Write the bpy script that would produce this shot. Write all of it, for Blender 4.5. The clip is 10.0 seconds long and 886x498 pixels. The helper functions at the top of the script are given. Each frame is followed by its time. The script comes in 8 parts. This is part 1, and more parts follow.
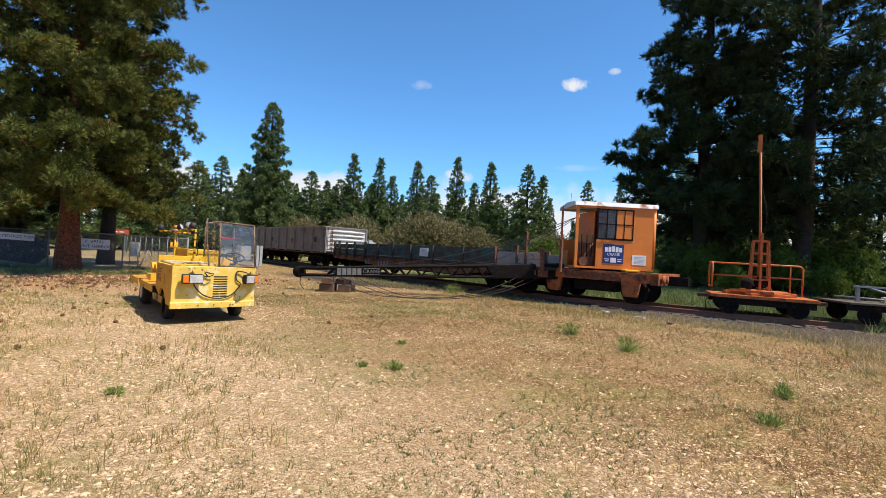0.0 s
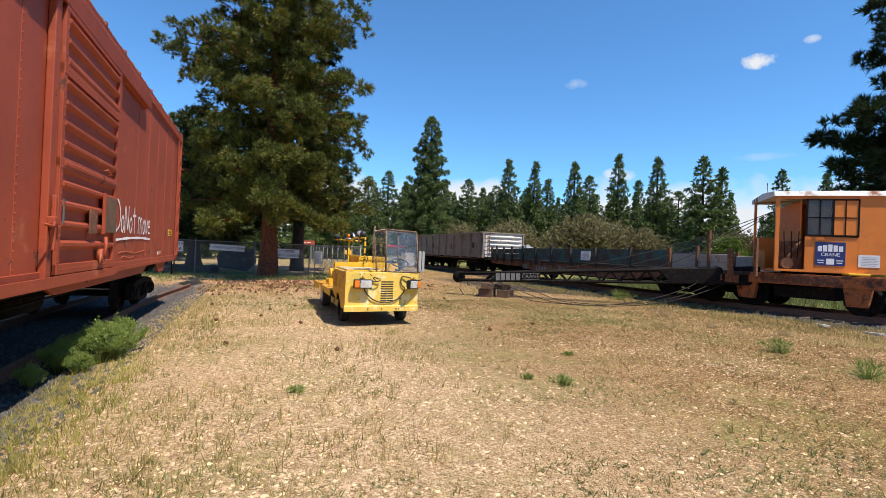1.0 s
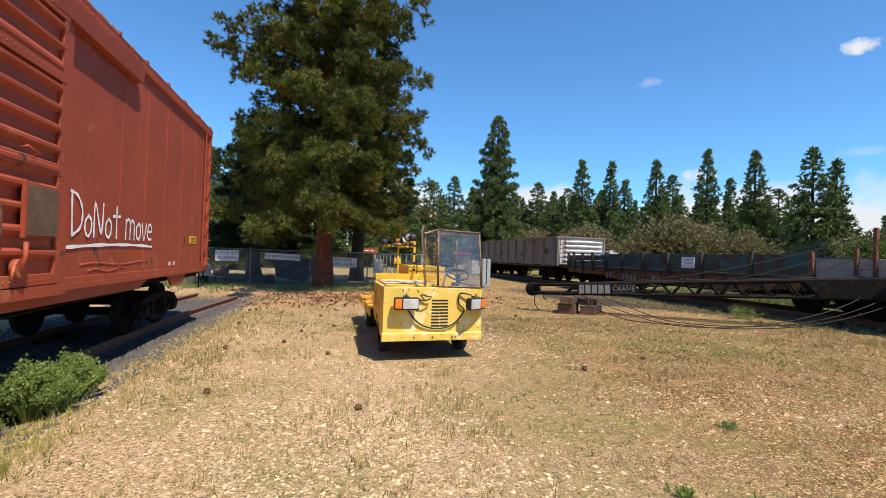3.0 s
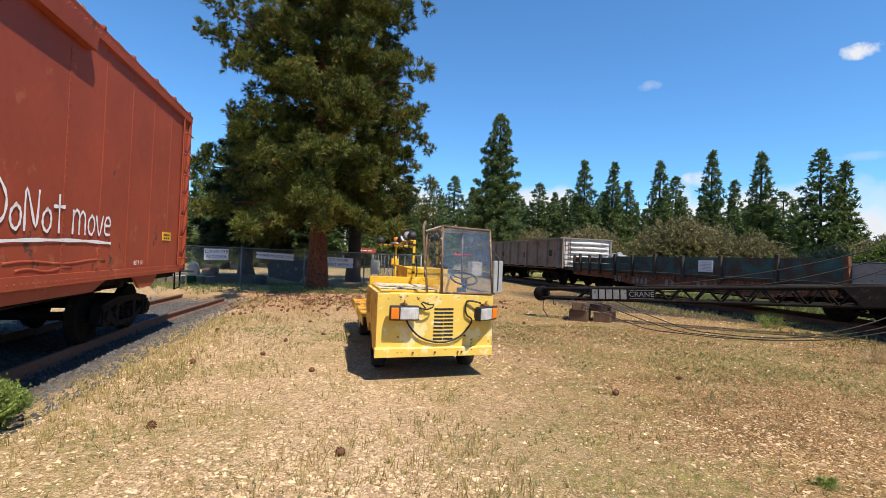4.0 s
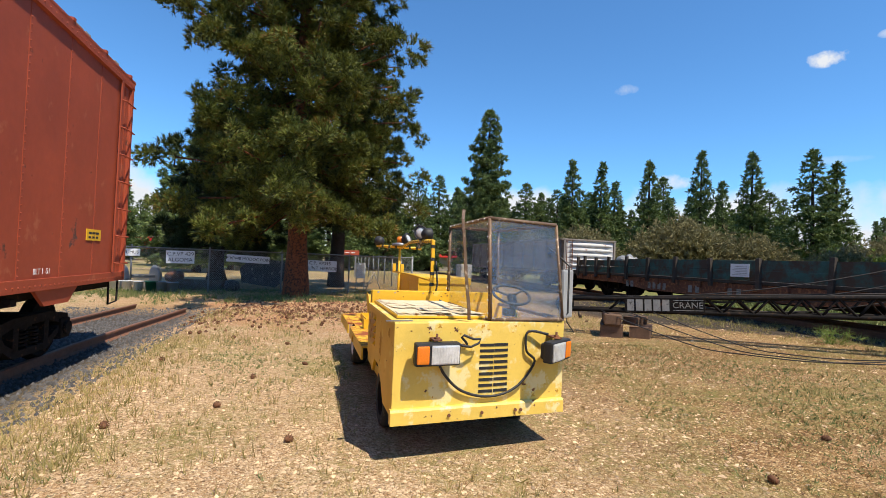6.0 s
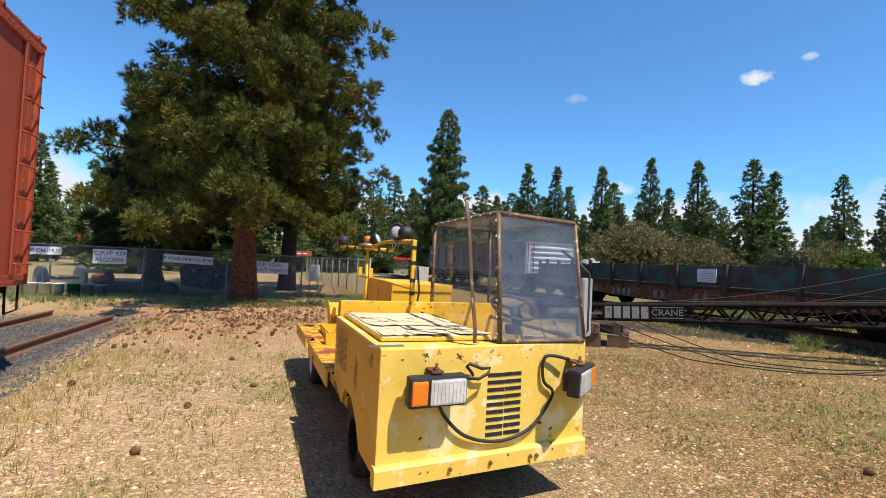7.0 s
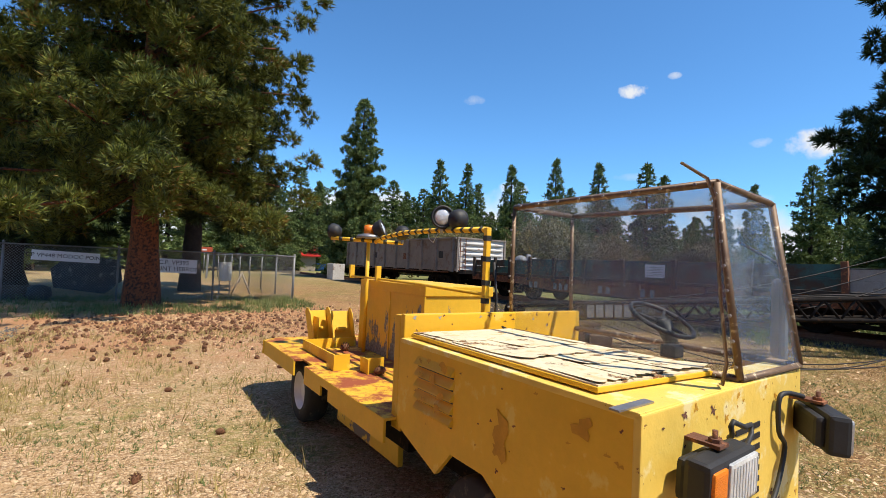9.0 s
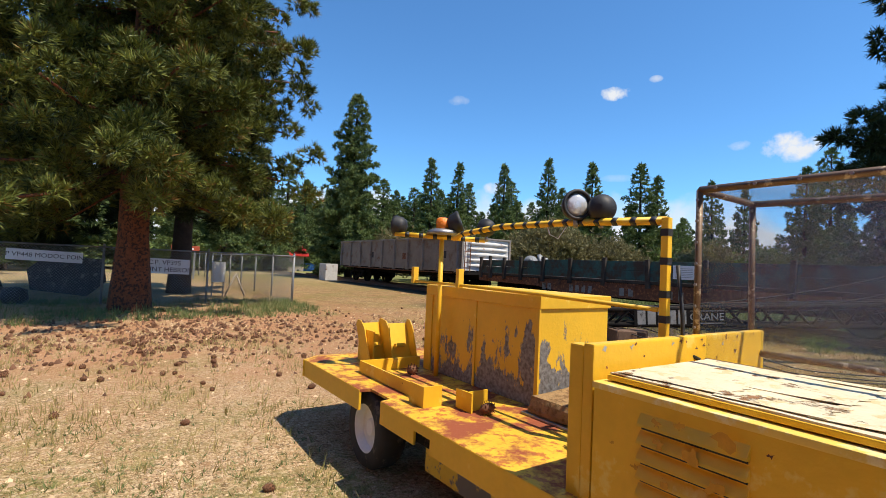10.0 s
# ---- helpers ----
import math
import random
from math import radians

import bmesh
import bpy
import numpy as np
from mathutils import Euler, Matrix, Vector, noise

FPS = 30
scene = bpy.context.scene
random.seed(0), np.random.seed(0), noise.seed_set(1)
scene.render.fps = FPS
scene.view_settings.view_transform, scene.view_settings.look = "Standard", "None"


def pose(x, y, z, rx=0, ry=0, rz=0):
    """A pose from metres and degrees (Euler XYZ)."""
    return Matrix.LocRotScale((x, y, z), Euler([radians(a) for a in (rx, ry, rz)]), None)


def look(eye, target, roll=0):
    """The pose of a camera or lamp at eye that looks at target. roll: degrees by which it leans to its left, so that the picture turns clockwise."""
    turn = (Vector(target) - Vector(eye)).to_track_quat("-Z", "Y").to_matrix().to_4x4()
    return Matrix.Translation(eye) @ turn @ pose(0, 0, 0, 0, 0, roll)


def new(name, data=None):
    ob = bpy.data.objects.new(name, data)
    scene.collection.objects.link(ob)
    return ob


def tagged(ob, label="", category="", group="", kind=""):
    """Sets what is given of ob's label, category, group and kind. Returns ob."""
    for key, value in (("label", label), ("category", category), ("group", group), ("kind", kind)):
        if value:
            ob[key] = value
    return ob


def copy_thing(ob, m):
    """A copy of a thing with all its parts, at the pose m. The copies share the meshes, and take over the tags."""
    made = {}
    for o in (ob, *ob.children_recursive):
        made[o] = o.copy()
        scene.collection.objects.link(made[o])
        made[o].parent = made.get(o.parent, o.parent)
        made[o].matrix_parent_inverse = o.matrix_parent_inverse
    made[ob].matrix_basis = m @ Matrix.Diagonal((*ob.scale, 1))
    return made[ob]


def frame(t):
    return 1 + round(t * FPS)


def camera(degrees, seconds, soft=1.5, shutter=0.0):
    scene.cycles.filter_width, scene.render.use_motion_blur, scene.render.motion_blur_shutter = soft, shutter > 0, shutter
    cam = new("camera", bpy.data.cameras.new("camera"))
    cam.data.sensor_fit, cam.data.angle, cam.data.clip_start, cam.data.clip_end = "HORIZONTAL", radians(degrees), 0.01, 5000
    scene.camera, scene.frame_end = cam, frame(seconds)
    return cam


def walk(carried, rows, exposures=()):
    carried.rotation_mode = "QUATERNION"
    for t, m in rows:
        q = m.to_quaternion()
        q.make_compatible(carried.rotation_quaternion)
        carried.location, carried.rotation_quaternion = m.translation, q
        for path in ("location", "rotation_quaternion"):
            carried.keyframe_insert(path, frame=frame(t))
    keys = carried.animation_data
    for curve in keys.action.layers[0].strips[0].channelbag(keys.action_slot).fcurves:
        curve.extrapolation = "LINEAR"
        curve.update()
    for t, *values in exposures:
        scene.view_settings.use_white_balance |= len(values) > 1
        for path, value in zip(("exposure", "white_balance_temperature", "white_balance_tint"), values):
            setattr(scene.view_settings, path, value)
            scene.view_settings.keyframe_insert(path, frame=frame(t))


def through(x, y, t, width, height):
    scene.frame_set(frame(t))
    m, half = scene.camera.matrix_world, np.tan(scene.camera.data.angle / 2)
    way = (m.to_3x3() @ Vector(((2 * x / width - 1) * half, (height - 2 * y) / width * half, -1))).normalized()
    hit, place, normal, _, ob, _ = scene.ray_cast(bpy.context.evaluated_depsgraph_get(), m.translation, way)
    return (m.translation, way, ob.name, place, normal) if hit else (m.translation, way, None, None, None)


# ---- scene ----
cam = camera(84.7, 10.0, soft=0.6)
# seconds, place, heading, pitch, roll
ROWS = [
    (0.0, -0.067, 0.200, 1.431, -39.11, 0.66, -3.31),
    (0.5, -0.040, 0.320, 1.422, -29.05, 0.63, -2.48),
    (1.0, 0.079, 0.620, 1.403, -20.88, 0.36, -2.36),
    (1.5, 0.326, 1.261, 1.390, -17.19, 0.48, -1.91),
    (2.0, 0.555, 1.908, 1.394, -13.51, 0.63, -1.87),
    (2.5, 0.746, 2.449, 1.405, -12.81, 0.84, -1.84),
    (4.0, 1.067, 3.974, 1.405, -13.00, 1.06, -2.38),
    (4.5, 1.035, 4.529, 1.397, -13.00, 1.09, -2.68),
    (5.0, 0.960, 5.062, 1.401, -12.88, 1.38, -2.45),
    (6.5, 1.010, 6.579, 1.445, -18.04, 1.46, -2.47),
    (7.0, 0.963, 7.025, 1.445, -20.88, 1.82, -2.79),
    (7.5, 0.833, 7.528, 1.415, -22.24, 1.76, -2.99),
    (8.0, 0.734, 7.945, 1.395, -25.96, 2.01, -2.66),
    (8.5, 0.500, 8.286, 1.379, -28.82, 1.94, -2.63),
    (9.0, 0.308, 8.707, 1.388, -32.55, 1.97, -2.51),
    (9.5, 0.205, 9.312, 1.412, -33.33, 2.04, -2.60),
    (10.0, 0.096, 9.965, 1.372, -34.42, 2.05, -2.60),
]
walk(cam, [(t, pose(x, y, z, 90 + pitch, roll, heading)) for t, x, y, z, heading, pitch, roll in ROWS])

# ---- world, sun, exposure ----
SUN_DIR = Vector((0.27, -0.50, 1.0)).normalized()  # towards the sun
sun = new("sun", bpy.data.lights.new("sun", "SUN"))
sun.data.energy, sun.data.angle, sun.data.color = 5.0, radians(0.55), (1.0, 0.90, 0.75)
sun.matrix_world = look(SUN_DIR * 60, (0, 0, 0))
scene.view_settings.exposure = 0.38


def build_world():
    world = bpy.data.worlds.new("sky")
    scene.world = world
    world.use_nodes = True
    nt = world.node_tree
    N, L = nt.nodes, nt.links
    N.clear()
    out = N.new("ShaderNodeOutputWorld")
    bg = N.new("ShaderNodeBackground")
    bg.inputs["Strength"].default_value = 0.115
    sky = N.new("ShaderNodeTexSky")
    sky.sky_type, sky.sun_disc = "NISHITA", False
    sky.sun_elevation = math.asin(SUN_DIR.z)
    sky.sun_rotation = math.atan2(SUN_DIR.x, SUN_DIR.y)
    sky.altitude, sky.air_density, sky.dust_density, sky.ozone_density = 1300, 1.0, 0.15, 2.6
    co = N.new("ShaderNodeTexCoord")
    # small fair-weather clouds: soft ellipses broken up by noise, and a cumulus bank low over the trees
    nz = N.new("ShaderNodeTexNoise")
    nz.inputs["Scale"].default_value, nz.inputs["Detail"].default_value, nz.inputs["Roughness"].default_value = 26, 8, 0.62
    L.new(co.outputs["Generated"], nz.inputs["Vector"])
    sep = N.new("ShaderNodeSeparateXYZ")
    L.new(co.outputs["Generated"], sep.inputs[0])

    def math_node(op, a, b=None, c=None, clamp=False):
        n = N.new("ShaderNodeMath")
        n.operation, n.use_clamp = op, clamp
        for i, v in enumerate((a, b, c)):
            if v is None:
                continue
            if isinstance(v, (int, float)):
                n.inputs[i].default_value = v
            else:
                L.new(v, n.inputs[i])
        return n.outputs[0]

    total = None
    for az, el, w, h, dens in CLOUDS:
        a, e = radians(az), radians(el)
        side = Vector((math.cos(a), -math.sin(a), 0))
        mid = Vector((math.sin(a) * math.cos(e), math.cos(a) * math.cos(e), math.sin(e)))
        up = mid.cross(side) * -1
        dots = []
        for axis, size in ((side, w), (up, h)):
            d = N.new("ShaderNodeVectorMath")
            d.operation = "DOT_PRODUCT"
            L.new(co.outputs["Generated"], d.inputs[0])
            d.inputs[1].default_value = axis
            s = math_node("MULTIPLY_ADD", d.outputs["Value"], 1 / size, -mid.dot(axis) / size)
            dots.append(math_node("MULTIPLY", s, s))
        f = N.new("ShaderNodeVectorMath")
        f.operation = "DOT_PRODUCT"
        L.new(co.outputs["Generated"], f.inputs[0])
        f.inputs[1].default_value = mid
        front = math_node("GREATER_THAN", f.outputs["Value"], 0.5)
        r2 = math_node("ADD", dots[0], dots[1])
        soft = math_node("SUBTRACT", 1.0, r2)
        body = math_node("MULTIPLY_ADD", nz.outputs["Fac"], 3.2, -1.75)
        m = math_node("MULTIPLY", math_node("ADD", soft, body), 1.3 * dens, clamp=True)
        inside = math_node("MULTIPLY", soft, 3.0, clamp=True)
        m = math_node("MULTIPLY", math_node("MULTIPLY", m, front), math_node("MULTIPLY", inside, dens))
        total = m if total is None else math_node("MAXIMUM", total, m)
    # bank of cumulus near the horizon
    bank_noise = N.new("ShaderNodeTexNoise")
    bank_noise.inputs["Scale"].default_value, bank_noise.inputs["Detail"].default_value = 5.0, 9
    L.new(co.outputs["Generated"], bank_noise.inputs["Vector"])
    top = math_node("MULTIPLY_ADD", bank_noise.outputs["Fac"], 0.26, 0.015)
    bank = math_node("MULTIPLY", math_node("SUBTRACT", top, sep.outputs["Z"]), 28.0, clamp=True)
    total = math_node("MAXIMUM", total, bank)
    mix = N.new("ShaderNodeMix")
    mix.data_type = "RGBA"
    L.new(total, mix.inputs["Factor"])
    tint = N.new("ShaderNodeMix")
    tint.data_type, tint.blend_type = "RGBA", "MULTIPLY"
    tint.inputs["Factor"].default_value = 1.0
    L.new(sky.outputs[0], tint.inputs["A"])
    tint.inputs["B"].default_value = SKY_TINT
    L.new(tint.outputs["Result"], mix.inputs["A"])
    mix.inputs["B"].default_value = (5.6, 5.8, 6.1, 1)
    L.new(mix.outputs["Result"], bg.inputs["Color"])
    L.new(bg.outputs[0], out.inputs[0])


# azimuth from +y towards +x, elevation, half width, half height, density
CLOUDS = [(53.3, 19.6, 0.030, 0.015, 1.0), (35.4, 19.1, 0.024, 0.011, 0.55), (69.8, 12.9, 0.046, 0.028, 1.0),
          (65.5, 13.4, 0.020, 0.010, 0.6), (54.0, 10.6, 0.05, 0.008, 0.4), (40.5, 9.3, 0.035, 0.016, 0.8), (57.5, 20.7, 0.013, 0.007, 0.6)]
SKY_TINT = (0.69, 1.14, 1.42, 1)
build_world()


# ---- materials ----
def material(name, color, rough=0.7, metal=0.0, vary=0.15, scale=6.0, stain=None, stain_at=0.62, stain_scale=3.0, stain_soft=0.05,
             bump=0.1, bump_scale=40.0, second=None, second_at=0.6, second_scale=12.0, spec=0.5, island=0.0, per_object=0.0):
    """A painted, rusted, wooden or stony surface: tone varied at two scales, two kinds of stain with edges of their own, fine relief."""
    m = bpy.data.materials.new(name)
    m.use_nodes = True
    nt = m.node_tree
    N, L = nt.nodes, nt.links
    p = N["Principled BSDF"]
    p.inputs["Roughness"].default_value, p.inputs["Metallic"].default_value = rough, metal
    p.inputs["Specular IOR Level"].default_value = spec
    co = N.new("ShaderNodeTexCoord")

    def tex(s, detail=6, r=0.6):
        n = N.new("ShaderNodeTexNoise")
        n.inputs["Scale"].default_value, n.inputs["Detail"].default_value, n.inputs["Roughness"].default_value = s, detail, r
        L.new(co.outputs["Object"], n.inputs["Vector"])
        return n.outputs["Fac"]

    def ramp(src, at, soft):
        n = N.new("ShaderNodeMapRange")
        n.inputs["From Min"].default_value, n.inputs["From Max"].default_value = at - soft, at + soft
        L.new(src, n.inputs["Value"])
        return n.outputs["Result"]

    def blend(f, a, b, mode="MIX"):
        n = N.new("ShaderNodeMix")
        n.data_type, n.blend_type = "RGBA", mode
        for sock, v in (("Factor", f), ("A", a), ("B", b)):
            if isinstance(v, (int, float)):
                n.inputs[sock].default_value = v
            elif isinstance(v, tuple):
                n.inputs[sock].default_value = (*v[:3], 1)
            else:
                L.new(v, n.inputs[sock])
        return n.outputs["Result"]

    lo = tuple(c * (1 - vary) for c in color)
    hi = tuple(min(1, c * (1 + vary)) for c in color)
    c = blend(ramp(tex(scale), 0.5, 0.25), lo, hi)
    c = blend(ramp(tex(scale * 9, 3), 0.5, 0.3), c, blend(1.0, c, (1 - vary * 0.8,) * 3, "MULTIPLY"))
    if island or per_object:
        if island:
            rnd = N.new("ShaderNodeNewGeometry").outputs["Random Per Island"]
        else:
            rnd = N.new("ShaderNodeObjectInfo").outputs["Random"]
        k = N.new("ShaderNodeMapRange")
        amt = island or per_object
        k.inputs["To Min"].default_value, k.inputs["To Max"].default_value = 1 - amt, 1 + amt
        L.new(rnd, k.inputs["Value"])
        g = N.new("ShaderNodeCombineXYZ")
        for i in range(3):
            L.new(k.outputs["Result"], g.inputs[i])
        c = blend(1.0, c, g.outputs[0], "MULTIPLY")
    height = tex(bump_scale, 5)
    if second:
        f = ramp(tex(second_scale, 7, 0.65), second_at, 0.03)
        c = blend(f, c, second)
    if stain:
        f = ramp(tex(stain_scale, 9, 0.68), stain_at, stain_soft)
        c = blend(f, c, stain)
        a = N.new("ShaderNodeMath")
        a.operation = "MULTIPLY_ADD"
        L.new(f, a.inputs[0])
        a.inputs[1].default_value = -0.6
        L.new(height, a.inputs[2])
        height = a.outputs[0]
        rr = N.new("ShaderNodeMapRange")
        rr.inputs["To Min"].default_value, rr.inputs["To Max"].default_value = rough, min(1, rough + 0.3)
        L.new(f, rr.inputs["Value"])
        L.new(rr.outputs["Result"], p.inputs["Roughness"])
    L.new(c, p.inputs["Base Color"])
    b = N.new("ShaderNodeBump")
    b.inputs["Strength"].default_value, b.inputs["Distance"].default_value = bump, 0.01
    L.new(height, b.inputs["Height"])
    L.new(b.outputs["Normal"], p.inputs["Normal"])
    return m


def leaf_material(name, low, high, brown=None, through=0.25):
    """Needles and leaves: tone by clump, some light through them."""
    m = bpy.data.materials.new(name)
    m.use_nodes = True
    nt = m.node_tree
    N, L = nt.nodes, nt.links
    p = N["Principled BSDF"]
    p.inputs["Roughness"].default_value = 0.55
    p.inputs["Specular IOR Level"].default_value = 0.25
    co = N.new("ShaderNodeTexCoord")
    n = N.new("ShaderNodeTexNoise")
    n.inputs["Scale"].default_value, n.inputs["Detail"].default_value = 1.1, 4
    L.new(co.outputs["Object"], n.inputs["Vector"])
    geo = N.new("ShaderNodeNewGeometry")
    add = N.new("ShaderNodeMath")
    add.operation = "MULTIPLY_ADD"
    L.new(geo.outputs["Random Per Island"], add.inputs[0])
    add.inputs[1].default_value = 0.45
    L.new(n.outputs["Fac"], add.inputs[2])
    r = N.new("ShaderNodeValToRGB")
    r.color_ramp.elements[0].position, r.color_ramp.elements[0].color = 0.45, (*low, 1)
    r.color_ramp.elements[1].position, r.color_ramp.elements[1].color = 1.0, (*high, 1)
    if brown:
        e = r.color_ramp.elements.new(0.975)
        e.color = (*high, 1)
        r.color_ramp.elements[2].position = 1.0
        r.color_ramp.elements[2].color = (*brown, 1)
    L.new(add.outputs[0], r.inputs["Fac"])
    L.new(r.outputs["Color"], p.inputs["Base Color"])
    tr = N.new("ShaderNodeBsdfTranslucent")
    L.new(r.outputs["Color"], tr.inputs["Color"])
    mx = N.new("ShaderNodeMixShader")
    mx.inputs["Fac"].default_value = through
    L.new(p.outputs[0], mx.inputs[1])
    L.new(tr.outputs[0], mx.inputs[2])
    L.new(mx.outputs[0], N["Material Output"].inputs["Surface"])
    return m


def glass_material(name, tint=(0.93, 0.945, 0.96), haze=0.12, rough=0.03):
    """Clear plastic sheet, scuffed and dusty; its haze is coloured like reflected sky."""
    m = bpy.data.materials.new(name)
    m.use_nodes = True
    nt = m.node_tree
    N, L = nt.nodes, nt.links
    p = N["Principled BSDF"]
    # Blue of the reflected sky, put into the haze colour.
    p.inputs["Base Color"].default_value = (0.36, 0.47, 0.64, 1)
    p.inputs["Roughness"].default_value = 0.6
    t = N.new("ShaderNodeBsdfTransparent")
    t.inputs["Color"].default_value = (*tint, 1)
    gl = N.new("ShaderNodeBsdfGlossy")
    gl.inputs["Roughness"].default_value = rough
    lw = N.new("ShaderNodeLayerWeight")
    lw.inputs["Blend"].default_value = 0.5
    pw = N.new("ShaderNodeMath")
    pw.operation = "POWER"
    L.new(lw.outputs["Facing"], pw.inputs[0])
    pw.inputs[1].default_value = 4.5
    fr = N.new("ShaderNodeMath")
    fr.operation = "MULTIPLY_ADD"
    L.new(pw.outputs[0], fr.inputs[0])
    fr.inputs[1].default_value, fr.inputs[2].default_value = 0.38, 0.02
    m1 = N.new("ShaderNodeMixShader")
    L.new(fr.outputs[0], m1.inputs["Fac"])
    L.new(t.outputs[0], m1.inputs[1])
    L.new(gl.outputs[0], m1.inputs[2])
    co = N.new("ShaderNodeTexCoord")
    n = N.new("ShaderNodeTexNoise")
    n.inputs["Scale"].default_value, n.inputs["Detail"].default_value, n.inputs["Roughness"].default_value = 2.5, 8, 0.7
    L.new(co.outputs["Object"], n.inputs["Vector"])
    r = N.new("ShaderNodeMapRange")
    r.inputs["From Min"].default_value, r.inputs["From Max"].default_value = 0.3, 0.75
    r.inputs["To Min"].default_value, r.inputs["To Max"].default_value = haze * 0.4, haze * 2
    L.new(n.outputs["Fac"], r.inputs["Value"])
    m2 = N.new("ShaderNodeMixShader")
    L.new(r.outputs["Result"], m2.inputs["Fac"])
    L.new(m1.outputs[0], m2.inputs[1])
    L.new(p.outputs[0], m2.inputs[2])
    L.new(m2.outputs[0], N["Material Output"].inputs["Surface"])
    return m


YELLOW = material("chipped_yellow_paint", (0.78, 0.455, 0.022), 0.5, vary=0.10, scale=3, stain=(0.17, 0.07, 0.025), stain_at=0.705, stain_scale=13, stain_soft=0.012,
                  second=(0.80, 0.56, 0.10), second_at=0.62, second_scale=6, bump=0.2, bump_scale=25)
YELLOW_WORN = material("yellow_paint_worn_to_grey", (0.74, 0.50, 0.04), 0.5, vary=0.1, scale=3, stain=(0.17, 0.16, 0.15), stain_at=0.565, stain_scale=2.6, stain_soft=0.012,
                       second=(0.30, 0.13, 0.04), second_at=0.68, second_scale=9, bump=0.15)


def worn_box_material():
    """Yellow paint worn away to grey metal in ragged runs, most of it low down where loads have rubbed."""
    m = material("yellow_paint_rubbed_to_metal", (0.78, 0.455, 0.022), 0.5, vary=0.1, scale=3, stain=(0.17, 0.07, 0.025), stain_at=0.71, stain_scale=13, stain_soft=0.012, bump=0.2)
    nt = m.node_tree
    N, L = nt.nodes, nt.links
    p = N["Principled BSDF"]
    src = p.inputs["Base Color"].links[0].from_socket
    co = N.new("ShaderNodeTexCoord")
    mp = N.new("ShaderNodeMapping")
    mp.inputs["Scale"].default_value = (5.0, 5.0, 2.2)
    L.new(co.outputs["Object"], mp.inputs["Vector"])
    n = N.new("ShaderNodeTexNoise")
    n.inputs["Scale"].default_value, n.inputs["Detail"].default_value, n.inputs["Roughness"].default_value = 1.0, 9, 0.66
    L.new(mp.outputs[0], n.inputs["Vector"])
    sep = N.new("ShaderNodeSeparateXYZ")
    L.new(co.outputs["Object"], sep.inputs[0])
    a = N.new("ShaderNodeMath")
    a.operation = "MULTIPLY_ADD"
    L.new(sep.outputs["Z"], a.inputs[0])
    a.inputs[1].default_value = -0.42
    L.new(n.outputs["Fac"], a.inputs[2])
    r = N.new("ShaderNodeMapRange")
    r.inputs["From Min"].default_value, r.inputs["From Max"].default_value = 0.13, 0.155
    L.new(a.outputs[0], r.inputs["Value"])
    n2 = N.new("ShaderNodeTexNoise")
    n2.inputs["Scale"].default_value, n2.inputs["Detail"].default_value = 40, 4
    L.new(co.outputs["Object"], n2.inputs["Vector"])
    grey = N.new("ShaderNodeValToRGB")
    grey.color_ramp.elements[0].position, grey.color_ramp.elements[0].color = 0.35, (0.10, 0.085, 0.075, 1)
    grey.color_ramp.elements[1].position, grey.color_ramp.elements[1].color = 0.65, (0.24, 0.23, 0.22, 1)
    L.new(n2.outputs["Fac"], grey.inputs["Fac"])
    mx = N.new("ShaderNodeMix")
    mx.data_type = "RGBA"
    L.new(r.outputs["Result"], mx.inputs["Factor"])
    L.new(src, mx.inputs["A"])
    L.new(grey.outputs["Color"], mx.inputs["B"])
    L.new(mx.outputs["Result"], p.inputs["Base Color"])
    return m


YELLOW_RUBBED = worn_box_material()
YELLOW_FRONT = material("sun_bleached_yellow_paint", (0.80, 0.55, 0.10), 0.55, vary=0.12, scale=2.2, stain=(0.24, 0.09, 0.03), stain_at=0.66, stain_scale=12, stain_soft=0.015,
                        second=(0.80, 0.66, 0.30), second_at=0.56, second_scale=5.0, bump=0.35, bump_scale=14)
DECK_PAINT = material("rusting_yellow_deck", (0.78, 0.46, 0.035), 0.55, vary=0.15, scale=4, stain=(0.27, 0.065, 0.022), stain_at=0.505, stain_scale=3.2, stain_soft=0.05,
                      second=(0.45, 0.15, 0.03), second_at=0.56, second_scale=14, bump=0.25)
PEELING = material("peeling_cream_paint", (0.72, 0.61, 0.41), 0.8, vary=0.14, scale=5, stain=(0.27, 0.13, 0.05), stain_at=0.615, stain_scale=8, stain_soft=0.02,
                   second=(0.60, 0.46, 0.24), second_at=0.57, second_scale=12, bump=0.9, bump_scale=18)
BARE_YELLOW = material("exposed_ochre_primer", (0.60, 0.30, 0.020), 0.7, vary=0.2, scale=9)
BLACK = material("black_rubber", (0.02, 0.02, 0.021), 0.6, vary=0.3, scale=10)
TYRE = material("dusty_tyre", (0.035, 0.033, 0.03), 0.85, vary=0.3, scale=8, second=(0.10, 0.085, 0.06), second_at=0.6)
BLACK_PAINT = material("black_stripe_tape", (0.025, 0.025, 0.025), 0.5)
STEEL = material("bare_steel", (0.35, 0.34, 0.33), 0.45, 0.8, vary=0.2, scale=9)
GREY_MIRROR = material("grey_plastic", (0.36, 0.37, 0.37), 0.5)
WHITE_RIM = material("white_wheel_paint", (0.72, 0.72, 0.70), 0.5, vary=0.1, stain=(0.3, 0.2, 0.12), stain_at=0.68)
BRONZE = material("brown_window_channel", (0.17, 0.105, 0.06), 0.55, 0.2, vary=0.3, scale=14, second=(0.42, 0.33, 0.22), second_at=0.6, second_scale=20)
CLEAR = glass_material("scuffed_clear_plastic", haze=0.055)
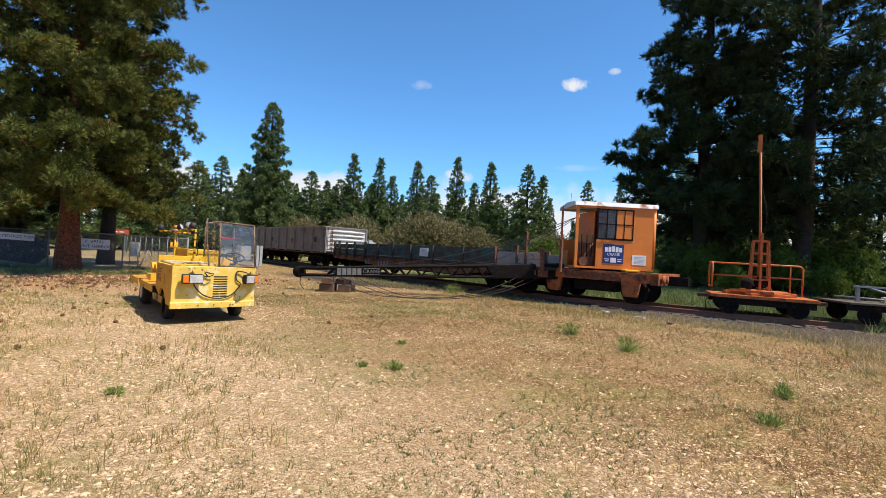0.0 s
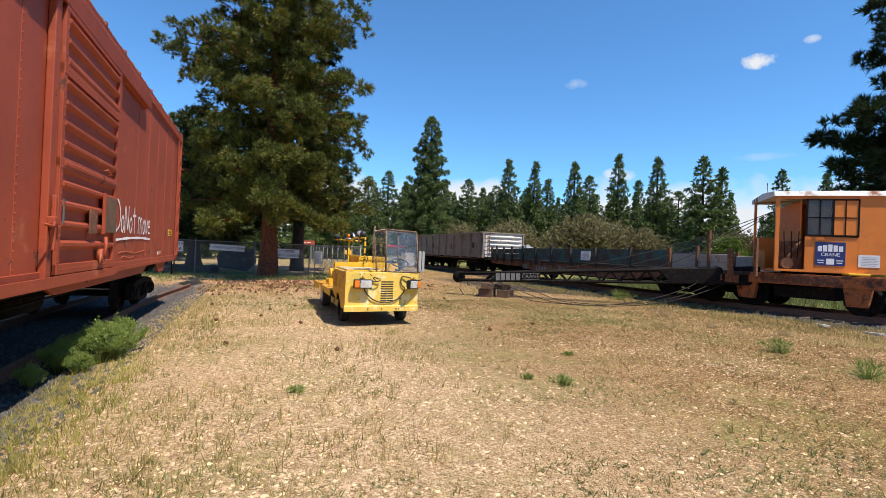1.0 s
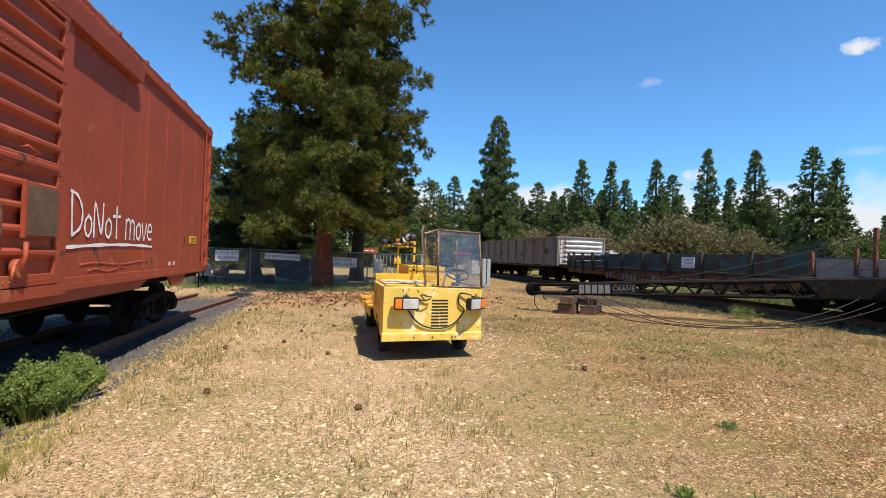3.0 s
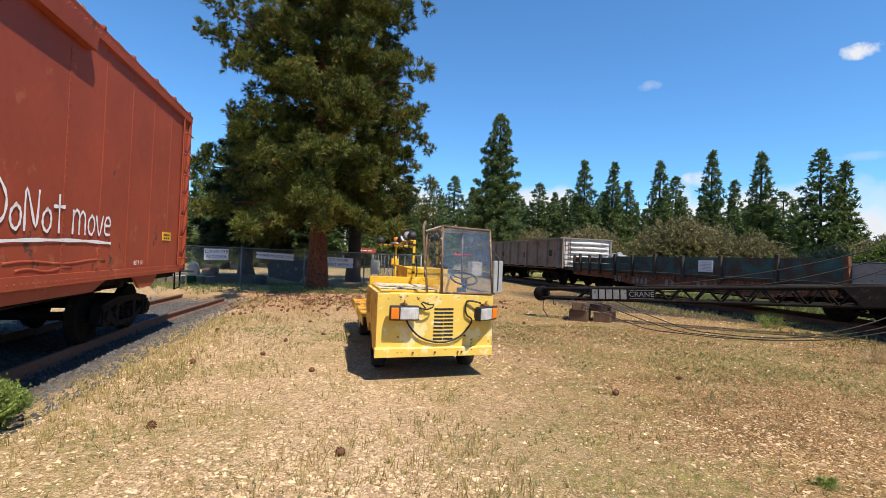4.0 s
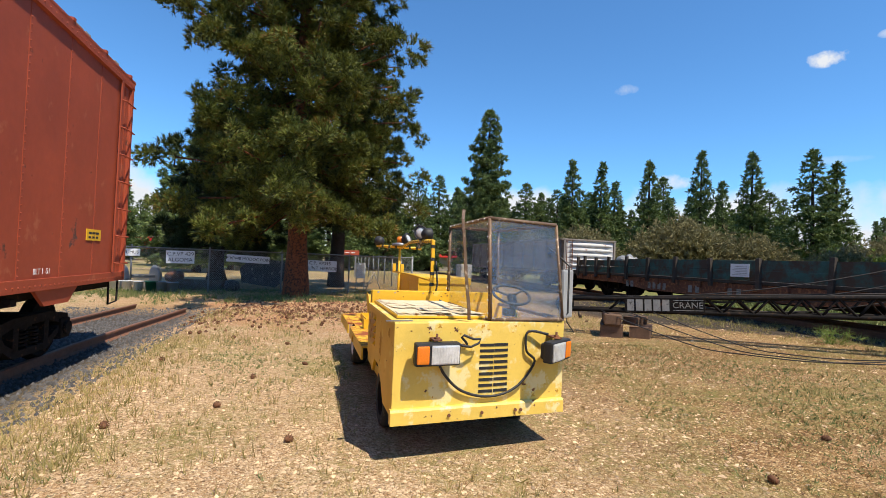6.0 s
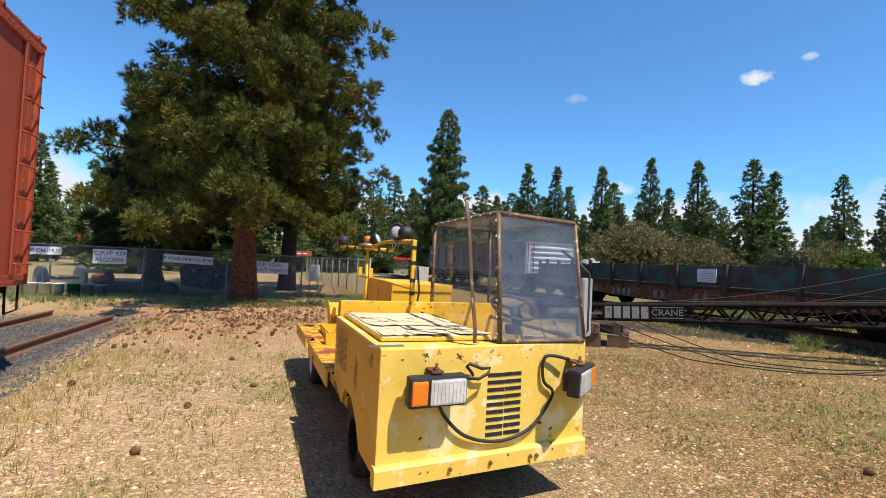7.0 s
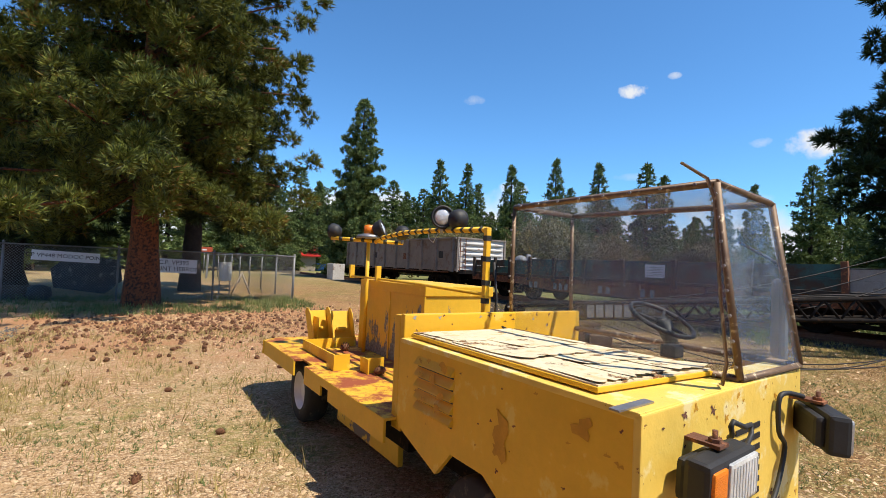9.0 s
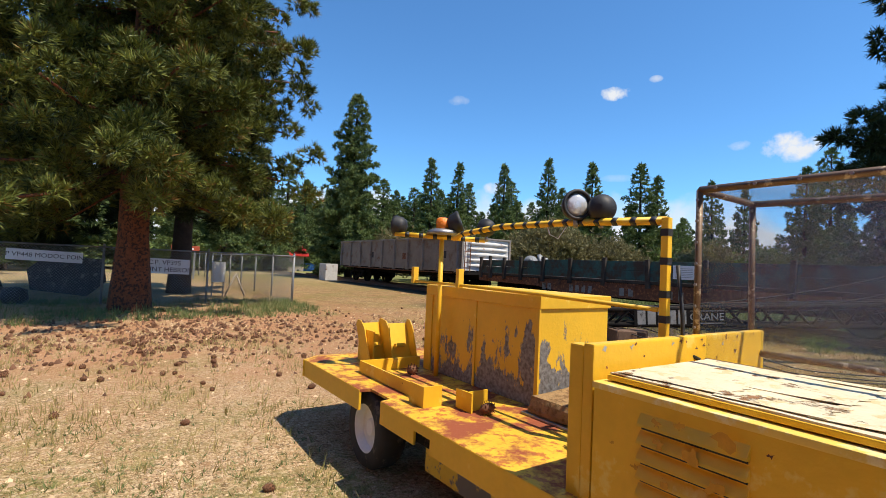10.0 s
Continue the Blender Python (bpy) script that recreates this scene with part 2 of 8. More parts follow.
LENS = material("ribbed_headlight_lens", (0.74, 0.75, 0.74), 0.14, 0.25, vary=0.28, scale=9, bump=0.22, bump_scale=50)
AMBER = material("amber_lens", (0.85, 0.22, 0.015), 0.25, vary=0.1, bump=0.4, bump_scale=160)
FOAM = material("rotten_seat_foam", (0.33, 0.20, 0.08), 0.95, vary=0.35, scale=14, bump=1.0, bump_scale=30, second=(0.16, 0.085, 0.03), second_at=0.58)
OXIDE = material("boxcar_red_paint", (0.345, 0.060, 0.022), 0.62, vary=0.18, scale=1.2, stain=(0.095, 0.040, 0.026), stain_at=0.655, stain_scale=2.4, stain_soft=0.025,
                 second=(0.39, 0.105, 0.045), second_at=0.64, second_scale=2.2, bump=0.45, bump_scale=5)
RUST = material("rust", (0.16, 0.065, 0.035), 0.9, vary=0.35, scale=10, second=(0.28, 0.11, 0.045), second_at=0.56, bump=0.35)
RAIL_TOP = material("rusty_rail", (0.19, 0.085, 0.05), 0.7, vary=0.25, scale=12, bump=0.2)
DARK_IRON = material("grimy_black_iron", (0.016, 0.014, 0.013), 0.95, vary=0.4, scale=9, second=(0.055, 0.030, 0.018), second_at=0.62, bump=0.3, spec=0.12)
WHITE_PAINT = material("white_brush_paint", (0.86, 0.86, 0.84), 0.7, vary=0.05)
ORANGE = material("crane_orange_paint", (0.72, 0.205, 0.024), 0.5, vary=0.10, scale=2.5, stain=(0.20, 0.07, 0.03), stain_at=0.70, stain_scale=4, stain_soft=0.03,
                  second=(0.62, 0.19, 0.03), second_at=0.6, second_scale=4)
HOIST_ORANGE = material("rust_streaked_orange", (0.55, 0.135, 0.018), 0.6, vary=0.18, scale=4, stain=(0.16, 0.055, 0.028), stain_at=0.60, stain_scale=5, stain_soft=0.05)
ROOF_WHITE = material("flaking_white_roof", (0.75, 0.75, 0.73), 0.7, vary=0.08, stain=(0.32, 0.13, 0.06), stain_at=0.57, stain_scale=1.4, stain_soft=0.05)
ORANGE_RUST = material("rusting_orange_underframe", (0.46, 0.125, 0.025), 0.65, vary=0.2, scale=3, stain=(0.11, 0.042, 0.025), stain_at=0.54, stain_scale=3, stain_soft=0.05,
                       second=(0.24, 0.08, 0.03), second_at=0.58, second_scale=7)
SIGN_BLUE = material("blue_enamel", (0.015, 0.03, 0.16), 0.35, vary=0.1)
SIGN_WHITE = material("white_sign_board", (0.72, 0.74, 0.77), 0.55, vary=0.06, second=(0.55, 0.56, 0.57), second_at=0.66)
LETTER = material("black_letters", (0.02, 0.02, 0.025), 0.6)
GREY_CAR = material("weathered_grey_gondola", (0.25, 0.215, 0.185), 0.8, vary=0.18, scale=1.4, stain=(0.17, 0.09, 0.05), stain_at=0.62, stain_scale=2, stain_soft=0.1)
SILVER = material("bleached_corrugated_end", (0.62, 0.59, 0.55), 0.7, vary=0.1, stain=(0.28, 0.12, 0.06), stain_at=0.64, stain_scale=3)
TEAL_WOOD = material("faded_teal_planks", (0.035, 0.105, 0.095), 0.85, vary=0.3, scale=3, stain=(0.065, 0.045, 0.032), stain_at=0.5, stain_scale=2.2, stain_soft=0.08, island=0.25, bump=0.4)
DARK_WOOD = material("dark_weathered_wood", (0.055, 0.042, 0.032), 0.9, vary=0.4, scale=6, bump=0.5, per_object=0.35)
GREY_WOOD = material("silvered_planks", (0.36, 0.31, 0.26), 0.9, vary=0.25, scale=4, stain=(0.15, 0.08, 0.05), stain_at=0.63, stain_scale=4, bump=0.4, island=0.15)
TIE_WOOD = material("old_sleeper_wood", (0.12, 0.088, 0.062), 0.95, vary=0.35, scale=7, bump=0.7, bump_scale=25, per_object=0.3)
BLOCK_WOOD = material("cribbing_timber", (0.15, 0.085, 0.05), 0.95, vary=0.35, scale=7, bump=0.6, bump_scale=25)
CABLE = material("wire_rope", (0.035, 0.03, 0.027), 0.7, 0.3)
GALV = material("galvanised_steel", (0.24, 0.245, 0.25), 0.6, 0.3, vary=0.15, scale=20)
BARK = material("ponderosa_bark", (0.20, 0.066, 0.025), 0.95, vary=0.4, scale=8, second=(0.040, 0.022, 0.015), second_at=0.53, second_scale=14, bump=1.0, bump_scale=16)
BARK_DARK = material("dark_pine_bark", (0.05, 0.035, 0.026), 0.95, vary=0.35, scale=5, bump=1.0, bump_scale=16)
# Tones spread wide: sunlit tufts and shaded inner crown are in the colour.
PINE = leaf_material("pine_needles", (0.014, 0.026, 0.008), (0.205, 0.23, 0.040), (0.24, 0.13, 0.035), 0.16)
# Needles of pines standing in shade: the shade is in the colour.
PINE_SHADED = leaf_material("pine_needles_shaded", (0.012, 0.026, 0.010), (0.056, 0.082, 0.026), through=0.12)
# Distant needles, colour lifted and blued for sunlight and haze.
FAR_PINE = leaf_material("hazed_far_pine_needles", (0.052, 0.092, 0.034), (0.20, 0.255, 0.080), through=0.2)
WILLOW = leaf_material("budding_willow", (0.13, 0.12, 0.055), (0.29, 0.25, 0.11))
BRIGHT_LEAF = leaf_material("spring_leaves", (0.07, 0.11, 0.018), (0.19, 0.25, 0.04))
GRASS = leaf_material("grass_blades", (0.20, 0.185, 0.055), (0.54, 0.42, 0.18))
LEAFY = leaf_material("pale_weed_leaves", (0.14, 0.21, 0.045), (0.33, 0.40, 0.11))
WEED = leaf_material("weed_leaves", (0.09, 0.125, 0.04), (0.24, 0.28, 0.10))
BROWN_GRASS = leaf_material("dead_brown_grass", (0.16, 0.085, 0.03), (0.40, 0.27, 0.11))
LIME_GRASS = leaf_material("yellow_green_grass", (0.19, 0.185, 0.04), (0.46, 0.41, 0.11))
STRAW = leaf_material("dry_grass", (0.38, 0.27, 0.13), (0.62, 0.48, 0.26))
CONE = material("pine_cone_scales", (0.17, 0.075, 0.035), 0.9, vary=0.35, scale=30, island=0.4)
STONE = material("loose_stones", (0.55, 0.385, 0.23), 0.9, vary=0.2, scale=20, island=0.6)
# Grey stone, set darker towards the shade below the boxcar.
BALLAST = material("grey_ballast_stones", (0.088, 0.082, 0.080), 0.9, vary=0.25, scale=20, island=0.45)


def ground_material():
    m = bpy.data.materials.new("gravel_and_dry_grass")
    m.use_nodes = True
    nt = m.node_tree
    N, L = nt.nodes, nt.links
    p = N["Principled BSDF"]
    p.inputs["Roughness"].default_value = 0.95
    p.inputs["Specular IOR Level"].default_value = 0.1
    co = N.new("ShaderNodeTexCoord")

    def tex(s, d=6, r=0.6):
        n = N.new("ShaderNodeTexNoise")
        n.inputs["Scale"].default_value, n.inputs["Detail"].default_value, n.inputs["Roughness"].default_value = s, d, r
        L.new(co.outputs["Object"], n.inputs["Vector"])
        return n.outputs["Fac"]

    def rng(src, a, b):
        n = N.new("ShaderNodeMapRange")
        n.inputs["From Min"].default_value, n.inputs["From Max"].default_value = a, b
        L.new(src, n.inputs["Value"])
        return n.outputs["Result"]

    def blend(f, a, b, mode="MIX"):
        n = N.new("ShaderNodeMix")
        n.data_type, n.blend_type = "RGBA", mode
        for sock, v in (("Factor", f), ("A", a), ("B", b)):
            if isinstance(v, (int, float)):
                n.inputs[sock].default_value = v
            elif isinstance(v, tuple):
                n.inputs[sock].default_value = (*v, 1)
            else:
                L.new(v, n.inputs[sock])
        return n.outputs["Result"]

    def mul(a, b):
        n = N.new("ShaderNodeMath")
        n.operation, n.use_clamp = "MULTIPLY", True
        for i, v in enumerate((a, b)):
            if isinstance(v, (int, float)):
                n.inputs[i].default_value = v
            else:
                L.new(v, n.inputs[i])
        return n.outputs[0]

    sep = N.new("ShaderNodeSeparateXYZ")
    L.new(co.outputs["Object"], sep.inputs[0])
    # pebbly pale dirt
    vor = N.new("ShaderNodeTexVoronoi")
    vor.inputs["Scale"].default_value = 36
    L.new(co.outputs["Object"], vor.inputs["Vector"])
    gap = N.new("ShaderNodeTexVoronoi")
    gap.feature = "DISTANCE_TO_EDGE"
    gap.inputs["Scale"].default_value = 36
    warp = N.new("ShaderNodeVectorMath")
    warp.operation = "MULTIPLY_ADD"
    wn = N.new("ShaderNodeTexNoise")
    wn.inputs["Scale"].default_value, wn.inputs["Detail"].default_value = 14, 3
    L.new(co.outputs["Object"], wn.inputs["Vector"])
    L.new(wn.outputs["Color"], warp.inputs[0])
    warp.inputs[1].default_value = (0.03, 0.03, 0.03)
    L.new(co.outputs["Object"], warp.inputs[2])
    for v in (vor, gap):
        L.new(warp.outputs[0], v.inputs["Vector"])
    vor2 = N.new("ShaderNodeTexVoronoi")
    vor2.inputs["Scale"].default_value = 85
    L.new(co.outputs["Object"], vor2.inputs["Vector"])
    dirt = blend(rng(tex(0.55), 0.35, 0.65), (0.45, 0.275, 0.135), (0.54, 0.365, 0.20))
    hs = N.new("ShaderNodeSeparateColor")
    L.new(vor.outputs["Color"], hs.inputs[0])
    peb = blend(hs.outputs[0], (0.33, 0.195, 0.095), (0.76, 0.575, 0.36))
    # Dark gaps painted in for the shade between pebbles.
    peb = blend(mul(rng(gap.outputs["Distance"], 0.10, 0.02), rng(tex(20, 4), 0.40, 0.60)), peb, (0.24, 0.135, 0.062))
    # finer chips between the pebbles
    chip = N.new("ShaderNodeTexVoronoi")
    chip_gap = N.new("ShaderNodeTexVoronoi")
    chip_gap.feature = "DISTANCE_TO_EDGE"
    for v in (chip, chip_gap):
        v.inputs["Scale"].default_value = 92
        L.new(warp.outputs[0], v.inputs["Vector"])
    hs3 = N.new("ShaderNodeSeparateColor")
    L.new(chip.outputs["Color"], hs3.inputs[0])
    fine = blend(hs3.outputs[2], (0.32, 0.185, 0.085), (0.76, 0.57, 0.34))
    fine = blend(mul(rng(chip_gap.outputs["Distance"], 0.12, 0.02), rng(tex(26, 4), 0.42, 0.58)), fine, (0.24, 0.135, 0.062))
    peb = blend(rng(tex(7.0, 4), 0.47, 0.53), peb, fine)
    c = blend(mul(mul(rng(tex(3.0), 0.22, 0.42), rng(tex(38, 4, 0.8), 0.28, 0.44)), 0.95), dirt, peb)
    hs2 = N.new("ShaderNodeSeparateColor")
    L.new(vor2.outputs["Color"], hs2.inputs[0])
    c = blend(mul(hs2.outputs[1], 0.25), c, (0.24, 0.15, 0.075))
    # Dark specks stand in for small shadows among the stones.
    c = blend(mul(rng(tex(34, 3, 0.75), 0.545, 0.62), 0.85), c, (0.10, 0.058, 0.028))
    c = blend(mul(rng(tex(46, 3, 0.75), 0.585, 0.65), 0.8), c, (0.74, 0.61, 0.43))
    # brown and green over the right-hand and middle parts
    rightward = rng(sep.outputs["X"], 1.6, 4.6)
    brown = blend(rng(tex(1.4, 8), 0.4, 0.6), (0.175, 0.080, 0.030), (0.30, 0.16, 0.062))
    straw = N.new("ShaderNodeTexVoronoi")
    straw.inputs["Scale"].default_value = 70
    L.new(warp.outputs[0], straw.inputs["Vector"])
    hs4 = N.new("ShaderNodeSeparateColor")
    L.new(straw.outputs["Color"], hs4.inputs[0])
    brown = blend(rng(hs4.outputs[0], 0.66, 0.80), brown, (0.58, 0.41, 0.20))
    brown = blend(rng(hs4.outputs[1], 0.70, 0.85), brown, (0.085, 0.044, 0.018))
    c = blend(mul(mul(rightward, 0.9), rng(tex(1.3, 9, 0.75), 0.18, 0.48)), c, brown)
    green = blend(rng(tex(9.0, 5), 0.4, 0.6), (0.115, 0.13, 0.032), (0.27, 0.235, 0.075))
    c = blend(mul(mul(rng(tex(0.45, 9, 0.78), 0.46, 0.60), rng(tex(16, 5, 0.75), 0.40, 0.56)), 0.8), c, green)
    # red-brown litter of cones and needles below the big pine
    d = N.new("ShaderNodeVectorMath")
    d.operation = "DISTANCE"
    L.new(co.outputs["Object"], d.inputs[0])
    d.inputs[1].default_value = (1.6, 21.0, 0)
    litter = mul(rng(d.outputs["Value"], 7.5, 3.0), rng(tex(1.2, 8), 0.3, 0.6))
    c = blend(mul(litter, 0.75), c, (0.42, 0.20, 0.10))
    # far meadow
    far = rng(sep.outputs["Y"], 30.0, 55.0)
    meadow = blend(rng(tex(0.08, 6), 0.4, 0.6), (0.24, 0.22, 0.08), (0.42, 0.31, 0.18))
    c = blend(far, c, meadow)
    east = rng(sep.outputs["X"], 15.5, 18.0)
    c = blend(mul(east, rng(tex(0.7, 6), 0.3, 0.5)), c, (0.17, 0.18, 0.06))
    # near-black ground spread beside the eastern track, with a ragged edge
    dotn = N.new("ShaderNodeVectorMath")
    dotn.operation = "DOT_PRODUCT"
    L.new(co.outputs["Object"], dotn.inputs[0])
    dotn.inputs[1].default_value = (0.77, 0.64, 0.0)
    edge = N.new("ShaderNodeMath")
    edge.operation = "MULTIPLY_ADD"
    L.new(tex(1.6, 6), edge.inputs[0])
    edge.inputs[1].default_value = 1.4
    L.new(dotn.outputs["Value"], edge.inputs[2])
    dark_spread = mul(mul(rng(edge.outputs[0], 18.55, 18.95), rng(sep.outputs["X"], 16.5, 15.5)), mul(rng(sep.outputs["Y"], 25.5, 22.5), rng(sep.outputs["X"], 8.2, 9.2)))
    strip = mul(rng(sep.outputs["X"], 12.0, 12.5), rng(sep.outputs["X"], 16.2, 15.6))
    c = blend(mul(strip, 0.85), c, (0.06, 0.052, 0.045))
    # Siding's ballast bed, with the boxcar's under-shade painted into it.
    shaded_bed = mul(mul(rng(sep.outputs["X"], -5.3, -4.8), rng(sep.outputs["X"], -1.65, -2.15)), rng(sep.outputs["Y"], 22.0, 20.0))
    c = blend(mul(shaded_bed, 0.92), c, (0.05, 0.046, 0.043))
    c = blend(mul(dark_spread, 0.9), c, (0.05, 0.043, 0.037))
    L.new(c, p.inputs["Base Color"])
    b = N.new("ShaderNodeBump")
    b.inputs["Strength"].default_value, b.inputs["Distance"].default_value = 0.9, 0.02
    hsum = N.new("ShaderNodeMath")
    hsum.operation = "MULTIPLY_ADD"
    L.new(rng(gap.outputs["Distance"], 0.0, 0.22), hsum.inputs[0])
    hsum.inputs[1].default_value = 0.35
    L.new(tex(14, 8, 0.7), hsum.inputs[2])
    L.new(hsum.outputs[0], b.inputs["Height"])
    L.new(b.outputs["Normal"], p.inputs["Normal"])
    return m


GROUND = ground_material()

# ---- building helpers ----
def box(bm, x0, x1, y0, y1, z0, z1, bevel=0.0, m=None):
    """A box into bm, edges bevelled where asked, turned by m."""
    vs = [bm.verts.new((x, y, z)) for x in (x0, x1) for y in (y0, y1) for z in (z0, z1)]
    fs = [bm.faces.new([vs[i] for i in q]) for q in ((0, 1, 3, 2), (4, 6, 7, 5), (0, 4, 5, 1), (2, 3, 7, 6), (0, 2, 6, 4), (1, 5, 7, 3))]
    made = vs
    if bevel:
        es = list({e for f in fs for e in f.edges})
        r = bmesh.ops.bevel(bm, geom=es, offset=bevel, segments=2, profile=0.6, affect="EDGES")
        made = list({v for f in r["faces"] for v in f.verts})
    if m is not None:
        for v in made:
            v.co = m @ v.co
    return made


def cyl(bm, p0, p1, r0, r1=None, seg=12, caps=True):
    """A tapered rod from p0 to p1."""
    r1 = r0 if r1 is None else r1
    p0, p1 = Vector(p0), Vector(p1)
    q = (p1 - p0).to_track_quat("Z", "Y")
    rings = []
    for p, r in ((p0, r0), (p1, r1)):
        rings.append([bm.verts.new(p + q @ Vector((r * math.cos(2 * math.pi * i / seg), r * math.sin(2 * math.pi * i / seg), 0))) for i in range(seg)])
    for i in range(seg):
        j = (i + 1) % seg
        f = bm.faces.new((rings[0][i], rings[0][j], rings[1][j], rings[1][i]))
        f.smooth = seg > 6
    if caps:
        bm.faces.new(rings[0][::-1])
        bm.faces.new(rings[1])
    return rings


def tube(bm, pts, r, seg=8):
    """A bent pipe or cable through pts."""
    pts = [Vector(p) for p in pts]
    rings = []
    for i, p in enumerate(pts):
        d = (pts[min(i + 1, len(pts) - 1)] - pts[max(i - 1, 0)]).normalized()
        q = d.to_track_quat("Z", "Y")
        rings.append([bm.verts.new(p + q @ Vector((r * math.cos(2 * math.pi * k / seg), r * math.sin(2 * math.pi * k / seg), 0))) for k in range(seg)])
    for a, b in zip(rings, rings[1:]):
        best = min(range(seg), key=lambda s: sum((a[k].co - b[(k + s) % seg].co).length for k in range(0, seg, 2)))
        for k in range(seg):
            f = bm.faces.new((a[k], a[(k + 1) % seg], b[(k + 1 + best) % seg], b[(k + best) % seg]))
            f.smooth = True
    bm.faces.new(rings[0][::-1])
    bm.faces.new(rings[-1])


def prism(bm, outline, axis, lo, hi):
    """An outline of (a, b) pairs swept along one axis; a, b run along the other two in order."""
    def at(a, b, c):
        return {"x": (c, a, b), "y": (a, c, b), "z": (a, b, c)}[axis]
    A = [bm.verts.new(at(a, b, lo)) for a, b in outline]
    B = [bm.verts.new(at(a, b, hi)) for a, b in outline]
    n = len(outline)
    for i in range(n):
        bm.faces.new((A[i], A[(i + 1) % n], B[(i + 1) % n], B[i]))
    bm.faces.new(A[::-1])
    bm.faces.new(B)


def lathe(bm, m, profile, seg=20, caps=True):
    """A round thing about local z: profile of (radius, height)."""
    rings = [[bm.verts.new(m @ Vector((r * math.cos(2 * math.pi * k / seg), r * math.sin(2 * math.pi * k / seg), z))) for k in range(seg)] for r, z in profile]
    for a, b in zip(rings, rings[1:]):
        for k in range(seg):
            f = bm.faces.new((a[k], a[(k + 1) % seg], b[(k + 1) % seg], b[k]))
            f.smooth = True
    if caps:
        bm.faces.new(rings[0][::-1])
        bm.faces.new(rings[-1])


def arc(p0, p1, sag, n=12):
    """Points of a hanging cable."""
    p0, p1 = Vector(p0), Vector(p1)
    return [p0.lerp(p1, i / n) - Vector((0, 0, sag * 4 * (i / n) * (1 - i / n))) for i in range(n + 1)]


def finish(name, bm, mat):
    bmesh.ops.recalc_face_normals(bm, faces=bm.faces[:])
    me = bpy.data.meshes.new(name)
    bm.to_mesh(me)
    bm.free()
    me.materials.append(mat)
    return me


def part(name, bm, mat, parent, label=""):
    ob = new(name, finish(name, bm, mat))
    ob.parent = parent
    if label:
        tagged(ob, label)
    return ob


def piece(name, me, parent, m):
    ob = new(name, me)
    ob.parent = parent
    ob.matrix_local = m
    return ob


def thing(name, m, label, category, group="", kind=""):
    ob = new(name)
    ob.empty_display_size = 0.2
    ob.matrix_world = m
    return tagged(ob, label, category, group, kind)


def BM():
    return bmesh.new()


def words(name, text, size, m, mat, parent, label="", depth=0.004, align="CENTER"):
    """Raised lettering in the built-in font; m places its middle, facing local +z."""
    cu = bpy.data.curves.new(name, "FONT")
    cu.body, cu.size, cu.extrude, cu.align_x, cu.align_y = text, size, depth, align, "CENTER"
    cu.resolution_u = 3
    tmp = bpy.data.objects.new(name, cu)
    scene.collection.objects.link(tmp)
    bpy.context.view_layer.update()
    me = bpy.data.meshes.new_from_object(tmp.evaluated_get(bpy.context.evaluated_depsgraph_get()))
    bpy.data.objects.remove(tmp)
    me.materials.clear()
    me.materials.append(mat)
    ob = new(name, me)
    ob.parent = parent
    ob.matrix_local = m
    if label:
        tagged(ob, label)
    return ob


FACE_EAST = Matrix(((0, 0, 1, 0), (1, 0, 0, 0), (0, 1, 0, 0), (0, 0, 0, 1)))    # lettering on a face that looks to +x
FACE_SOUTH = Matrix(((1, 0, 0, 0), (0, 0, -1, 0), (0, 1, 0, 0), (0, 0, 0, 1)))  # to -y
FACE_WEST = Matrix(((0, 0, -1, 0), (-1, 0, 0, 0), (0, 1, 0, 0), (0, 0, 0, 1)))  # to -x


def smooth(a, b, x):
    t = min(1, max(0, (x - a) / (b - a)))
    return t * t * (3 - 2 * t)


def ground_z(x, y):
    """The lie of the land: nearly level, a shallow cutting for the boxcar's track."""
    z = -0.07 + 0.012 * (min(max(x, -1), 13) - 1)
    cut = smooth(-0.65, -2.15, x) * smooth(-7.2, -5.05, x) * smooth(23.5, 20.5, y)
    z -= 0.19 * cut
    near = smooth(60, 30, math.hypot(x, y - 10))
    return z + near * 0.022 * noise.noise(Vector((x * 0.5, y * 0.5, 0))) + near * 0.010 * noise.noise(Vector((x * 2.1, y * 2.1, 3)))


def triangles(name, co, mat):
    """A mesh of loose triangles from an (n, 3, 3) array."""
    n = len(co)
    me = bpy.data.meshes.new(name)
    me.vertices.add(n * 3)
    me.vertices.foreach_set("co", co.astype(np.float32).ravel())
    me.loops.add(n * 3)
    me.loops.foreach_set("vertex_index", np.arange(n * 3, dtype=np.int32))
    me.polygons.add(n)
    me.polygons.foreach_set("loop_start", np.arange(0, n * 3, 3, dtype=np.int32))
    me.update(calc_edges=True)
    me.materials.append(mat)
    return me


def quads(name, co, mat):
    """A mesh of loose quads from an (n, 4, 3) array."""
    n = len(co)
    me = bpy.data.meshes.new(name)
    me.vertices.add(n * 4)
    me.vertices.foreach_set("co", co.astype(np.float32).ravel())
    me.loops.add(n * 4)
    me.loops.foreach_set("vertex_index", np.arange(n * 4, dtype=np.int32))
    me.polygons.add(n)
    me.polygons.foreach_set("loop_start", np.arange(0, n * 4, 4, dtype=np.int32))
    me.update(calc_edges=True)
    me.materials.append(mat)
    return me


def unit(v):
    return v / np.maximum(np.linalg.norm(v, axis=-1, keepdims=True), 1e-6)


